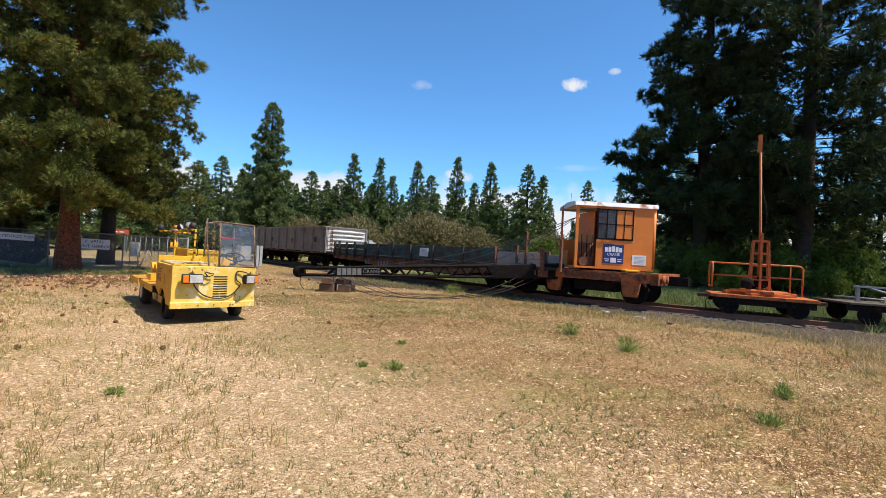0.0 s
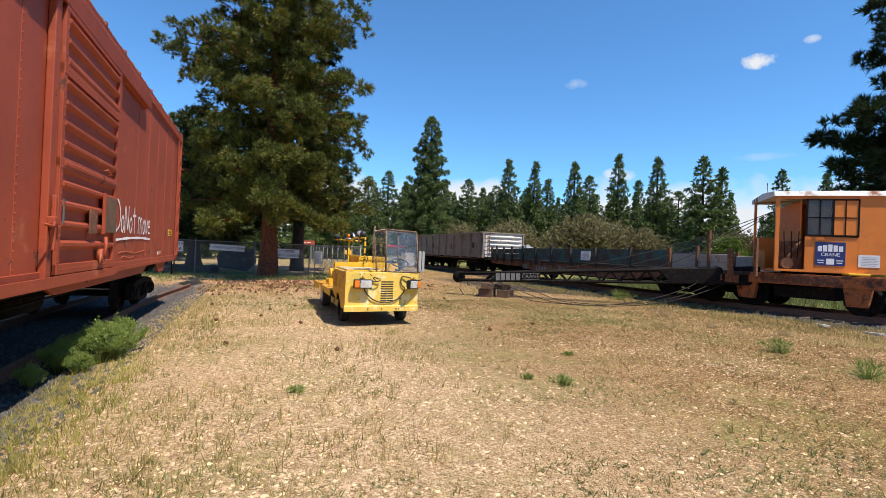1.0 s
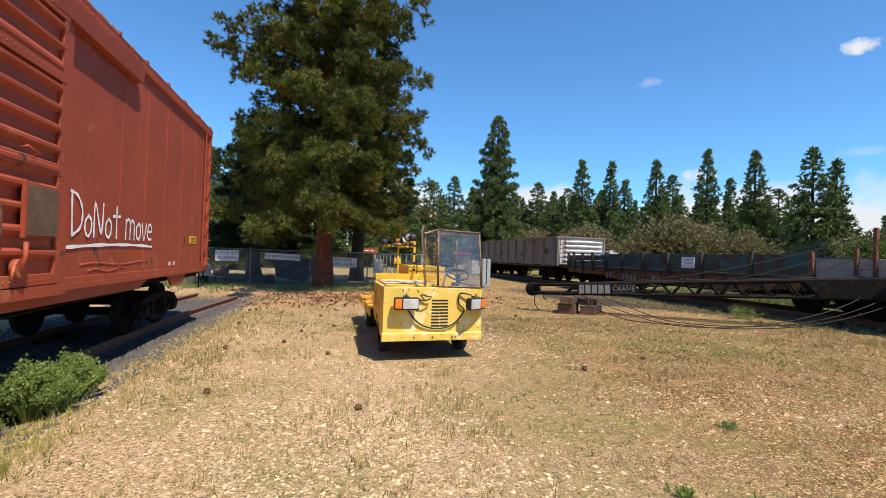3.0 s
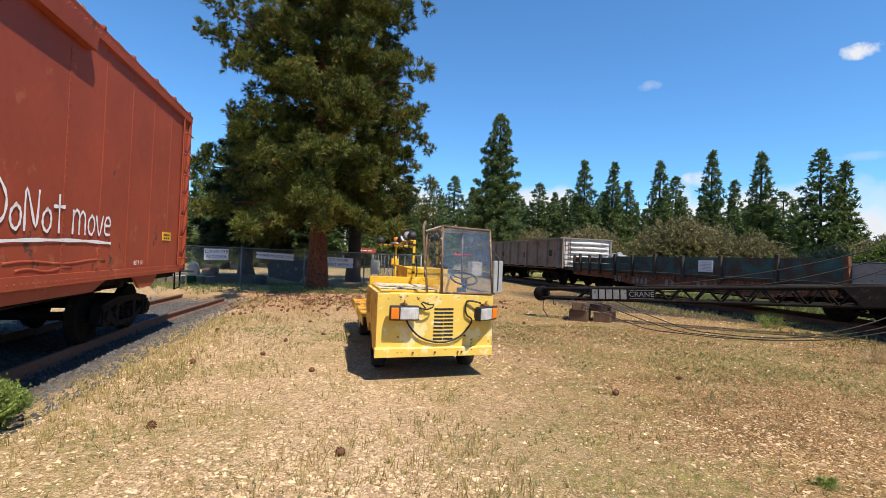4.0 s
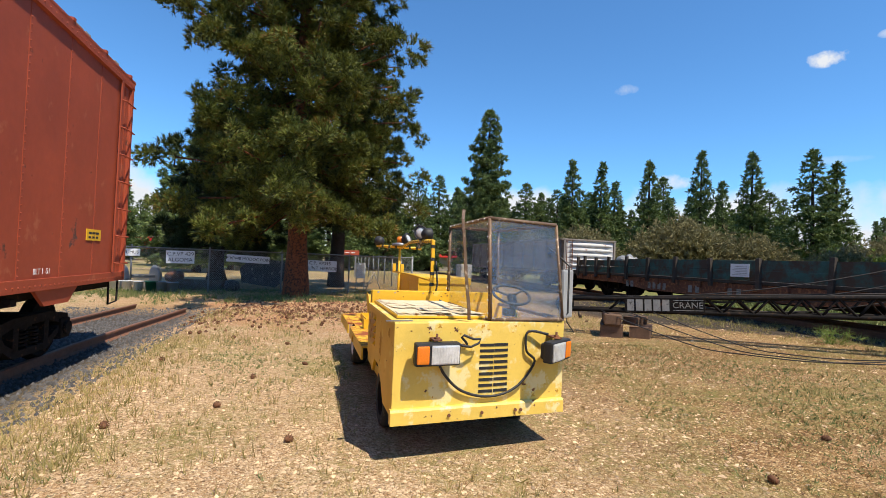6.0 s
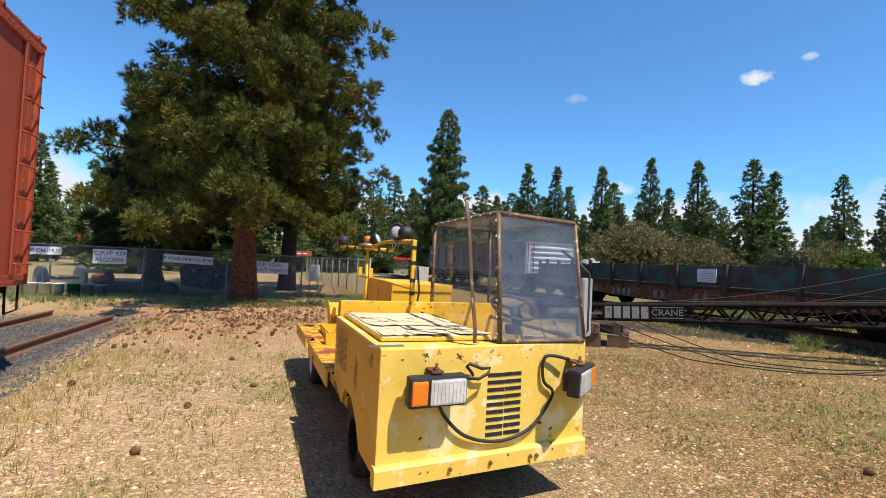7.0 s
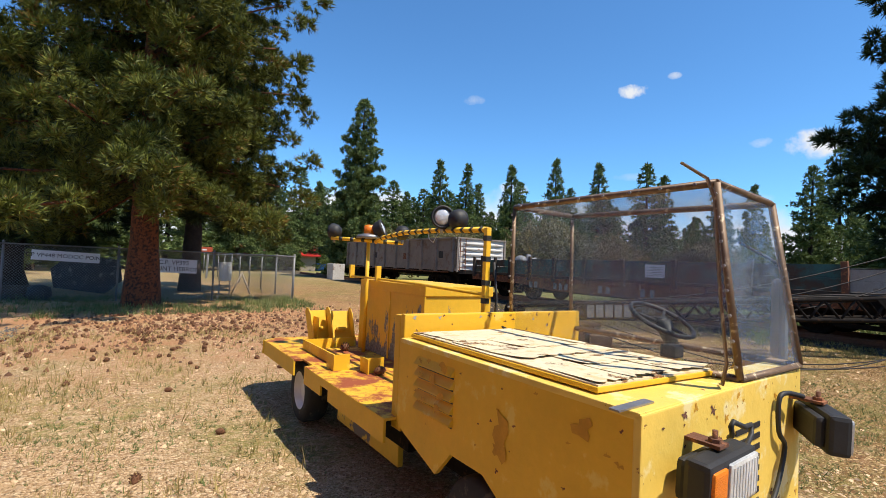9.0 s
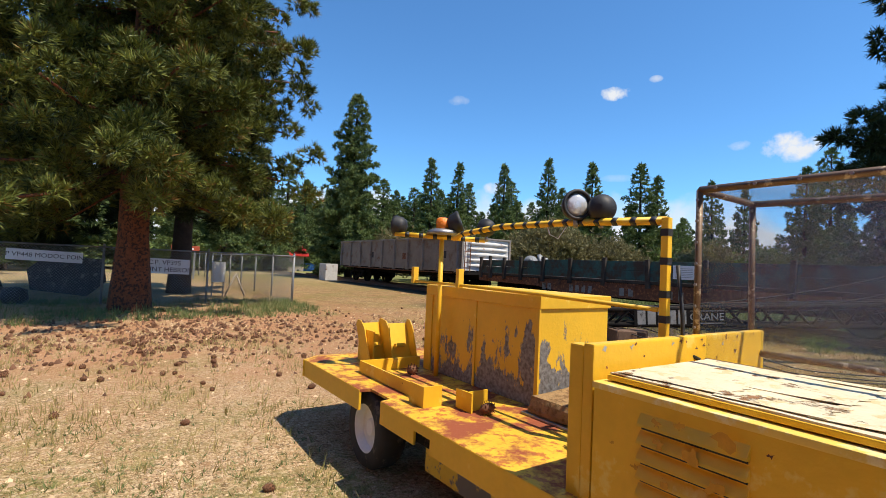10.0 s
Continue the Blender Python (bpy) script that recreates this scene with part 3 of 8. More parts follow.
def needle_tufts(rng, at, out, count, length, width, spread):
    """Sprays of needles: at each place, count thin blades fanned about the outward way."""
    n = len(at)
    d = unit(out[:, None, :] + spread * rng.normal(size=(n, count, 3)))
    side = unit(np.cross(d, rng.normal(size=(n, count, 3))))
    ln = (length * rng.uniform(0.65, 1.15, size=(n, count, 1)))
    base = np.broadcast_to(at[:, None, :], d.shape)
    a = base + side * width * 0.5
    b = base - side * width * 0.5
    c = base + d * ln
    return np.stack([a, b, c], axis=2).reshape(-1, 3, 3)

# ---- ground ----
def axis_steps(lo, hi, step, reach):
    core = list(np.arange(lo, hi + step / 2, step))
    grow, left, right = step, [], []
    a, b = lo, hi
    while a > -reach or b < reach:
        grow *= 1.28
        a, b = a - grow, b + grow
        left.insert(0, a)
        right.append(b)
    return left + core + right


def build_ground():
    xs, ys = axis_steps(-9, 20, 0.3, 2200), axis_steps(-3, 28, 0.3, 2200)
    co = [(x, y, ground_z(x, y)) for y in ys for x in xs]
    w = len(xs)
    faces = [(j * w + i, j * w + i + 1, (j + 1) * w + i + 1, (j + 1) * w + i) for j in range(len(ys) - 1) for i in range(w - 1)]
    me = bpy.data.meshes.new("ground")
    me.from_pydata(co, [], faces)
    me.polygons.foreach_set("use_smooth", [True] * len(faces))
    me.materials.append(GROUND)
    return tagged(new("ground", me), "pale gravelly dirt with patchy dry grass", "ground", kind="structure")


ground = build_ground()


# ---- railway track ----
TRACK_WEST_X, TRACK_WEST_TOP = -3.33, -0.13    # the boxcar's siding: middle, rail head
TRACK_EAST_X, TRACK_EAST_TOP, EAST_Y = 13.95, 0.26, 13.0


def east_track(s):
    """Middle of the eastern track by distance s from its straight part's end, southwards: it curves away to the east."""
    if s <= 0:
        return Vector((TRACK_EAST_X, EAST_Y - s, 0)), 0.0
    R = 17.0
    a = min(s / R, 0.95)
    rest = max(0, s - 0.95 * R)
    p = Vector((TRACK_EAST_X + R * (1 - math.cos(a)), EAST_Y - R * math.sin(a), 0)) + rest * Vector((math.sin(a), -math.cos(a), 0))
    return p, a


RAIL_OUTLINE = [(-0.065, 0), (0.065, 0), (0.065, 0.012), (0.012, 0.035), (0.012, 0.115), (0.034, 0.122), (0.034, 0.152), (0.026, 0.160),
                (-0.026, 0.160), (-0.034, 0.152), (-0.034, 0.122), (-0.012, 0.115), (-0.012, 0.035), (-0.065, 0.012)]


def sweep_rail(bm, pts):
    """A flat-bottomed rail along pts, each (point at the rail's foot, sideways direction)."""
    rings = [[bm.verts.new(p + side * a + Vector((0, 0, b))) for a, b in RAIL_OUTLINE] for p, side in pts]
    n = len(RAIL_OUTLINE)
    for a, b in zip(rings, rings[1:]):
        for k in range(n):
            bm.faces.new((a[k], a[(k + 1) % n], b[(k + 1) % n], b[k]))
    bm.faces.new(rings[0][::-1])
    bm.faces.new(rings[-1])


def tie_mesh(seed, mat=TIE_WOOD):
    rnd = random.Random(seed)
    bm = BM()
    vs = box(bm, -1.27, 1.27, -0.11, 0.11, -0.16, 0, 0.012)
    for v in vs:
        v.co += Vector([rnd.uniform(-0.012, 0.012) for _ in range(3)])
    return finish("tie", bm, mat)


def west_swing(y):
    """The siding bends a little past the boxcar."""
    return 0.45 * smooth(14.5, 22.0, y)


def build_tracks():
    west = tagged(new("railway_track"), "rusty rails on weathered wooden sleepers, ending beyond the boxcar", "railway track", kind="structure")
    for side in (-0.75, 0.75):
        bm = BM()
        end = 20.6 + (0.9 if side < 0 else 0)
        sweep_rail(bm, [(Vector((TRACK_WEST_X + side + west_swing(y), y, TRACK_WEST_TOP - 0.16)), Vector((1, 0, 0))) for y in (-14, 0, 10, 13, 15, 17, 19, end)])
        part("rail", bm, RAIL_TOP, west)
    ties = [tie_mesh(i) for i in range(4)]
    for i in range(62):
        y = -12.5 + i * 0.55
        piece("sleeper", ties[i % 4], west, pose(TRACK_WEST_X + west_swing(y) + random.uniform(-0.06, 0.06), y + random.uniform(-0.04, 0.04), TRACK_WEST_TOP - 0.165, 0, 0, random.uniform(-2.5, 2.5)))
    east = tagged(new("railway_track"), "rusty curving rails on old wooden sleepers", "railway track", kind="structure")
    for side in (-0.75, 0.75):
        bm = BM()
        pts = []
        for i in range(40):
            s = -40 + i * 2.0
            p, a = east_track(s)
            n = Vector((math.cos(a), math.sin(a), 0))
            pts.append((p + n * side + Vector((0, 0, TRACK_EAST_TOP - 0.16)), n))
        sweep_rail(bm, pts)
        part("rail", bm, RAIL_TOP, east)
    for i in range(88):
        s = -26 + i * 0.56
        p, a = east_track(s)
        piece("sleeper", ties[i % 4], east, pose(p.x + random.uniform(-0.08, 0.08), p.y, TRACK_EAST_TOP - 0.165, 0, 0, math.degrees(a) + random.uniform(-3, 3)))


build_tracks()


# ---- rolling stock: shared running gear ----
def wheelset(bm, x, y, z, half=0.75, r=0.42):
    m = pose(x, y, z, 0, 90, 0)
    for s in (-1, 1):
        prof = [(0.05, s * (half + 0.10)), (0.10, s * (half + 0.10)), (0.11, s * (half + 0.03)), (r - 0.07, s * (half + 0.01)), (r - 0.05, s * (half + 0.06)), (r, s * (half + 0.06)),
                (r, s * (half - 0.02)), (r + 0.03, s * (half - 0.03)), (r + 0.03, s * (half - 0.06)), (r - 0.08, s * (half - 0.06)), (0.09, s * (half - 0.04))]
        lathe(bm, m, prof, 28)
    cyl(bm, (x - half, y, z), (x + half, y, z), 0.07, seg=12)


def freight_truck(parent, y, top):
    """A two-axle truck of cast side frames, local x across, y along, rail head at local z 0."""
    for dy in (-0.84, 0.84):
        bm = BM()
        wheelset(bm, 0, y + dy, 0.42)
        part("wheelset", bm, DARK_IRON, parent, "dark rusty steel wheels on their axle")
    for s in (-1, 1):
        bm = BM()
        x0, x1 = s * 0.93, s * 1.07
        lo, hi = min(x0, x1), max(x0, x1)
        top_o = [(-1.08, 0.34), (-0.95, 0.62), (-0.45, 0.70), (0.45, 0.70), (0.95, 0.62), (1.08, 0.34), (0.98, 0.33), (0.78, 0.50), (0.44, 0.58), (-0.44, 0.58), (-0.78, 0.50), (-0.98, 0.33)]
        prism(bm, [(y + a, b) for a, b in top_o], "x", lo, hi)
        bot_o = [(-0.92, 0.50), (-0.40, 0.20), (0.40, 0.20), (0.92, 0.50), (0.84, 0.54), (0.34, 0.29), (-0.34, 0.29), (-0.84, 0.54)]
        prism(bm, [(y + a, b) for a, b in bot_o], "x", lo, hi)
        for c in (-0.36, 0.36):
            box(bm, lo, hi, y + c - 0.06, y + c + 0.06, 0.28, 0.62)
        for dy in (-0.84, 0.84):
            box(bm, s * 1.0 - 0.10, s * 1.0 + 0.10, y + dy - 0.14, y + dy + 0.14, 0.27, 0.56, 0.02)
            cyl(bm, (s * 1.08, y + dy, 0.42), (s * 1.14, y + dy, 0.42), 0.10, seg=14)
        part("side_frame", bm, DARK_IRON, parent)
        bm = BM()
        for c in (-0.13, 0.13):
            tube(bm, [(s * 1.0 + 0.065 * math.cos(k), y + c + 0.065 * math.sin(k), 0.29 + 0.24 * k / 31.4) for k in np.arange(0, 31.5, 0.6)], 0.016, 5)
        part("spring", bm, DARK_IRON, parent)
    bm = BM()
    box(bm, -1.0, 1.0, y - 0.16, y + 0.16, 0.5, 0.72, 0.03)
    cyl(bm, (0, y, 0.7), (0, y, top), 0.25, seg=16)
    part("bolster", bm, DARK_IRON, parent)


def rivet_rows(bm, places, r=0.014, out=(1, 0, 0)):
    """Small low domes on a plate."""
    o = Vector(out)
    q = o.to_track_quat("Z", "Y")
    for p in places:
        p = Vector(p)
        ring = [bm.verts.new(p + q @ Vector((r * math.cos(k * 1.257), r * math.sin(k * 1.257), 0))) for k in range(5)]
        t = bm.verts.new(p + o * r * 0.8)
        for k in range(5):
            bm.faces.new((ring[k], ring[(k + 1) % 5], t))


# ---- boxcar ----
def build_boxcar():
    y_end, length, half = 15.03, 12.5, 1.48
    car = thing("boxcar", pose(TRACK_WEST_X, y_end - length / 2 * 0.967, TRACK_WEST_TOP, 0, 0, 0.2) @ Matrix.Diagonal((0.967, 0.967, 0.967, 1)), "rust-red steel boxcar with ribbed sliding door, standing on rails", "boxcar")
    h = length / 2
    z0, z1 = 1.08, 4.36        # side sill, eave
    bm = BM()
    box(bm, -half, half, -h, h, z0, z1)
    part("body", bm, OXIDE, car)
    for s in (-1, 1):
        out = (s, 0, 0)
        # panel laps with rivets
        seams = [(-h + 0.22 + i * 0.93) for i in range(6)] + [h - 0.22 - i * 0.93 for i in range(6)]
        for y in seams:
            bm = BM()
            box(bm, *sorted((s * half, s * (half + 0.006))), y - 0.05, y + 0.05, z0 + 0.02, z1 - 0.12)
            part("seam_strip", bm, OXIDE, car)
        bm = BM()
        for y in seams:
            rivet_rows(bm, [(s * (half + 0.006), y + d, z) for d in (-0.03,) for z in np.arange(z0 + 0.10, z1 - 0.15, 0.085)], out=out)
        rivet_rows(bm, [(s * (half + 0.03), y, z0 + 0.06) for y in np.arange(-h + 0.1, h, 0.11)], out=out)
        rivet_rows(bm, [(s * (half + 0.05), y, z1 - 0.05) for y in np.arange(-h + 0.1, h, 0.13)], 0.016, out=out)
        tagged(part("rivet_rows", bm, OXIDE, car), kind="stuff")
        bm = BM()
        box(bm, *sorted((s * half, s * (half + 0.03))), -h, h, z0, z0 + 0.14, 0.004)
        part("side_sill", bm, OXIDE, car)
        bm = BM()
        prism(bm, [(s * half, z1 - 0.12), (s * (half + 0.05), z1 - 0.11), (s * (half + 0.05), z1 + 0.02), (s * half, z1 + 0.06)], "y", -h, h)
        part("eave_plate", bm, OXIDE, car)
        # lowered sill with tapered bolster tabs
        bm = BM()
        for c in (-h + 2.1, h - 2.1):
            prism(bm, [(c - 0.55, z0), (c - 0.30, z0 - 0.20), (c + 0.30, z0 - 0.20), (c + 0.55, z0)], "x", *sorted((s * (half - 0.05), s * (half - 0.01))))
        prism(bm, [(-2.6, z0), (-2.2, z0 - 0.14), (2.2, z0 - 0.14), (2.6, z0)], "x", *sorted((s * (half - 0.05), s * (half - 0.01))))
        part("sill_tab", bm, OXIDE, car)
    # sliding door on the open side
    d0, d1 = -2.55, -0.35
    x = half + 0.03
    door = BM()
    box(door, half, x + 0.03, d0, d1, z0 + 0.10, z1 - 0.32)
    door_ob = part("door", door, OXIDE, car, "ribbed red sliding door, shut")
    z = z0 + 0.42
    k = 0
    while z < z1 - 0.4:
        bm = BM()
        wide = k in (4, 9)
        hgt = 0.06
        prism(bm, [(x + 0.028, z - hgt * (1.6 if wide else 1.0)), (x + 0.085, z - 0.015), (x + 0.085, z + 0.015), (x + 0.028, z + hgt * (1.6 if wide else 0.9))], "y", d0 + 0.10, d1 - 0.10)
        part("door_rib", bm, OXIDE, door_ob)
        z += 0.215
        k += 1
    bm = BM()
    for y0, y1 in ((d0, d0 + 0.09), (d1 - 0.09, d1)):
        box(bm, x + 0.03, x + 0.07, y0, y1, z0 + 0.10, z1 - 0.32, 0.006)
    for zz in (z0 + 0.10, z0 + 1.22, z0 + 2.2, z1 - 0.42):
        box(bm, x + 0.03, x + 0.075, d0, d1, zz, zz + 0.11, 0.006)
    part("door_frame", bm, OXIDE, door_ob)
    bm = BM()
    for y in (d0 + 0.045, d1 - 0.045):
        rivet_rows(bm, [(x + 0.07, y, zz) for zz in np.arange(z0 + 0.15, z1 - 0.35, 0.09)], 0.013)
    for zz in (z0 + 0.155, z0 + 1.275, z0 + 2.255, z1 - 0.365):
        rivet_rows(bm, [(x + 0.076, y, zz) for y in np.arange(d0 + 0.12, d1 - 0.1, 0.09)], 0.013)
    tagged(part("door_rivets", bm, OXIDE, door_ob), kind="stuff")
    bm = BM()
    box(bm, x + 0.085, x + 0.11, d1 - 0.68, d1 - 0.14, z0 + 0.58, z0 + 1.06, 0.006)
    part("route_board", bm, BLOCK_WOOD, door_ob, "bare dark brown wooden placard board")
    bm = BM()
    box(bm, x + 0.08, x + 0.118, d1 - 0.71, d1 - 0.68, z0 + 0.56, z0 + 1.10)
    part("board_edge", bm, OXIDE, door_ob)
    bm = BM()
    box(bm, x + 0.08, x + 0.105, d1 - 1.25, d1 - 1.00, z0 + 0.55, z0 + 0.85, 0.006)
    part("card_holder", bm, RUST, door_ob)
    bm = BM()
    cyl(bm, (x + 0.07, d1 - 0.75, z0 + 0.28), (x + 0.13, d1 - 0.75, z0 + 0.28), 0.085, seg=16)
    tube(bm, [(x + 0.13, d1 - 0.76, z0 + 0.25), (x + 0.14, d1 - 0.72, z0 + 0.40), (x + 0.13, d1 - 0.70, z0 + 0.52)], 0.022, 8)
    tube(bm, [(x + 0.11, d1 - 0.86, z0 + 0.17), (x + 0.12, d1 - 0.84, z0 + 0.3)], 0.016, 6)
    part("door_opener", bm, OXIDE, door_ob)
    bm = BM()
    tube(bm, [(x + 0.08, d1 - 0.75, z0 + 1.38), (x + 0.13, d1 - 0.75, z0 + 1.40), (x + 0.13, d1 - 0.55, z0 + 1.36), (x + 0.08, d1 - 0.55, z0 + 1.34)], 0.012, 6)
    part("handle", bm, OXIDE, door_ob)
    # latch gear on the far door post
    bm = BM()
    box(bm, half + 0.07, half + 0.14, d0 - 0.20, d0 - 0.04, z0 + 0.62, z0 + 0.70, 0.01)
    box(bm, half + 0.09, half + 0.13, d0 - 0.16, d0 - 0.11, z0 + 0.36, z0 + 0.92, 0.01)
    tube(bm, [(half + 0.12, d0 - 0.14, z0 + 0.66), (half + 0.16, d0 - 0.3, z0 + 0.60), (half + 0.12, d0 - 0.42, z0 + 0.62)], 0.014, 6)
    part("door_latch", bm, OXIDE, car)
    bm = BM()
    box(bm, x + 0.075, x + 0.085, d0 + 0.10, d0 + 0.14, z0 + 0.62, z0 + 0.90, 0.002)
    part("seal_plate", bm, STEEL, door_ob)
    bm = BM()
    prism(bm, [(half, z0 - 0.02), (half + 0.12, z0 - 0.02), (half + 0.12, z0 + 0.09), (half + 0.10, z0 + 0.09), (half + 0.10, z0 + 0.0), (half, z0 + 0.0)], "y", d0 - 2.3, d1 + 0.1)
    part("lower_door_track", bm, OXIDE, car)
    bm = BM()
    prism(bm, [(half, z1 - 0.36), (half + 0.11, z1 - 0.36), (half + 0.13, z1 - 0.16), (half, z1 - 0.11)], "y", d0 - 2.3, d1 + 2.05)
    part("upper_door_track", bm, OXIDE, car)
    for y in (d0 - 0.12, d1 + 0.10):
        bm = BM()
        box(bm, half + 0.006, half + 0.075, y - 0.07, y + 0.07, z0 + 0.05, z1 - 0.36, 0.01)
        part("door_post", bm, OXIDE, car)
    # ladder by the end, and end corner post
    bm = BM()
    for y in (h - 0.06, h - 0.50):
        box(bm, half + 0.03, half + 0.05, y - 0.03, y + 0.03, z0 + 0.15, z1 - 0.08)
    for i in range(7):
        zz = z0 + 0.28 + i * 0.43
        tube(bm, [(half + 0.04, h - 0.06, zz + 0.015), (half + 0.10, h - 0.07, zz), (half + 0.10, h - 0.49, zz), (half + 0.04, h - 0.50, zz + 0.015)], 0.012, 6)
    part("ladder", bm, OXIDE, car, "red steel grab-iron ladder")
    bm = BM()
    tube(bm, [(half - 0.02, h - 0.10, z0 + 0.1), (half - 0.02, h - 0.10, z0 - 0.34), (half - 0.02, h - 0.45, z0 - 0.36), (half - 0.02, h - 0.48, z0 + 0.05)], 0.016, 6)
    part("stirrup_step", bm, DARK_IRON, car)
    # corrugated ends
    for s in (-1, 1):
        zz = z0 + 0.22
        while zz < z1 - 0.1:
            bm = BM()
            prism(bm, [(s * h, zz - 0.07), (s * (h + 0.06), zz - 0.02), (s * (h + 0.06), zz + 0.02), (s * h, zz + 0.07)], "x", -half + 0.12, half - 0.12)
            part("end_rib", bm, OXIDE, car)
            zz += 0.19
        for sx in (-1, 1):
            bm = BM()
            box(bm, *sorted((sx * (half - 0.02), sx * (half + 0.03))), *sorted((s * (h - 0.10), s * (h + 0.05))), z0, z1 - 0.02, 0.01)
            part("corner_post", bm, OXIDE, car)
    # roof
    bm = BM()
    prism(bm, [(-half - 0.05, z1), (half + 0.05, z1), (half + 0.05, z1 + 0.05), (0, z1 + 0.22), (-half - 0.05, z1 + 0.05)], "y", -h - 0.04, h + 0.04)
    part("roof", bm, OXIDE, car)
    for i in range(13):
        y = -h + 0.2 + i * (length - 0.4) / 12
        bm = BM()
        for s in (-1, 1):
            prism(bm, [(s * (half + 0.06), z1 + 0.05), (0, z1 + 0.22), (0, z1 + 0.27), (s * (half + 0.06), z1 + 0.09)], "y", y - 0.03, y + 0.03)
        part("roof_rib", bm, OXIDE, car)
    bm = BM()
    rnd = random.Random(3)
    for i in range(36):
        y = -h + 0.4 + i * 0.33
        if rnd.random() < 0.75:
            box(bm, half - 0.02, half + 0.045, y, y + rnd.uniform(0.08, 0.3), z1 + 0.05, z1 + 0.05 + rnd.uniform(0.01, 0.035))
    tagged(part("roof_litter", bm, GREY_WOOD, car, "pale flaking tar and pine litter along the roof edge"), kind="stuff")
    # underframe, trucks, rigging
    bm = BM()
    box(bm, -1.3, 1.3, -h, h, 0.96, z0)
    box(bm, -0.25, 0.25, -h, h, 0.72, 0.98, 0.02)
    for c in (-3.4, -1.6, 0.2, 2.0, 3.4):
        prism(bm, [(-1.38, 1.0), (1.38, 1.0), (1.38, 0.92), (0.3, 0.72), (-0.3, 0.72), (-1.38, 0.92)], "y", c - 0.06, c + 0.06)
    part("underframe", bm, DARK_IRON, car)
    freight_truck(car, -h + 1.75, 1.0)
    freight_truck(car, h - 1.75, 1.0)
    bm = BM()
    lathe(bm, pose(0.65, -0.9, 0.72, 0, 90, 90), [(0.05, -0.5), (0.17, -0.45), (0.18, 0.4), (0.05, 0.45)], 16)
    part("air_reservoir", bm, DARK_IRON, car)
    bm = BM()
    lathe(bm, pose(0.8, -2.6, 0.70, 90, 0, 0), [(0.05, -0.2), (0.16, -0.18), (0.16, 0.3), (0.1, 0.36)], 16)
    part("brake_cylinder", bm, DARK_IRON, car)
    bm = BM()
    tube(bm, arc((1.1, -0.4, 0.9), (1.15, 1.9, 0.95), 0.08), 0.018, 6)
    tube(bm, [(1.0, -3.0, 0.75), (1.0, 3.6, 0.85)], 0.016, 6)
    part("brake_rod", bm, DARK_IRON, car)
    bm = BM()
    box(bm, -0.12, 0.12, h, h + 0.42, 0.72, 0.95, 0.02)
    box(bm, -0.17, 0.2, h + 0.4, h + 0.72, 0.66, 1.0, 0.05)
    part("coupler", bm, DARK_IRON, car)
    bm = BM()
    tube(bm, arc((0.3, h + 0.2, 0.75), (0.35, h + 0.6, 0.35), 0.15), 0.03, 8)
    part("air_hose", bm, BLACK, car)
    # brushed-on lettering and stencils
    wall = Matrix.Translation((half + 0.012, 0, 0))
    lx = half + 0.012
    bm = BM()
    draw_strokes(bm, lx, 0.02, z0 + 0.62, 0.50, 2.6)
    part("painted_lettering", bm, WHITE_PAINT, car, "hand-painted white words Do Not move, underlined")
    words("stencil", "BLT 1 -51", 0.095, wall @ Matrix.Translation((0, h - 2.55, z0 + 0.22)) @ FACE_EAST, WHITE_PAINT, car, depth=0.001)
    bm = BM()
    box(bm, lx - 0.01, lx, h - 1.42, h - 0.95, z0 + 0.62, z0 + 0.78)
    part("decal", bm, YELLOW, car, "torn yellow warning sticker")
    bm = BM()
    for dy in (0.02, 0.14, 0.26):
        box(bm, lx, lx + 0.002, h - 1.38 + dy, h - 1.30 + dy, z0 + 0.65, z0 + 0.68)
        box(bm, lx, lx + 0.002, h - 1.38 + dy, h - 1.28 + dy, z0 + 0.71, z0 + 0.74)
    part("decal_print", bm, LETTER, car)
    # dents and scraped patches on the lower side
    bm = BM()
    for y0, y1, zz in ((0.3, 2.5, z0 + 0.27), (0.5, 1.6, z0 + 0.19)):
        tube(bm, [(half - 0.012, y0 + (y1 - y0) * t, zz + 0.02 * math.sin(9 * t)) for t in np.linspace(0, 1, 10)], 0.022, 6)
    part("crease", bm, OXIDE, car, "long scraped dents above the sill")
    return car


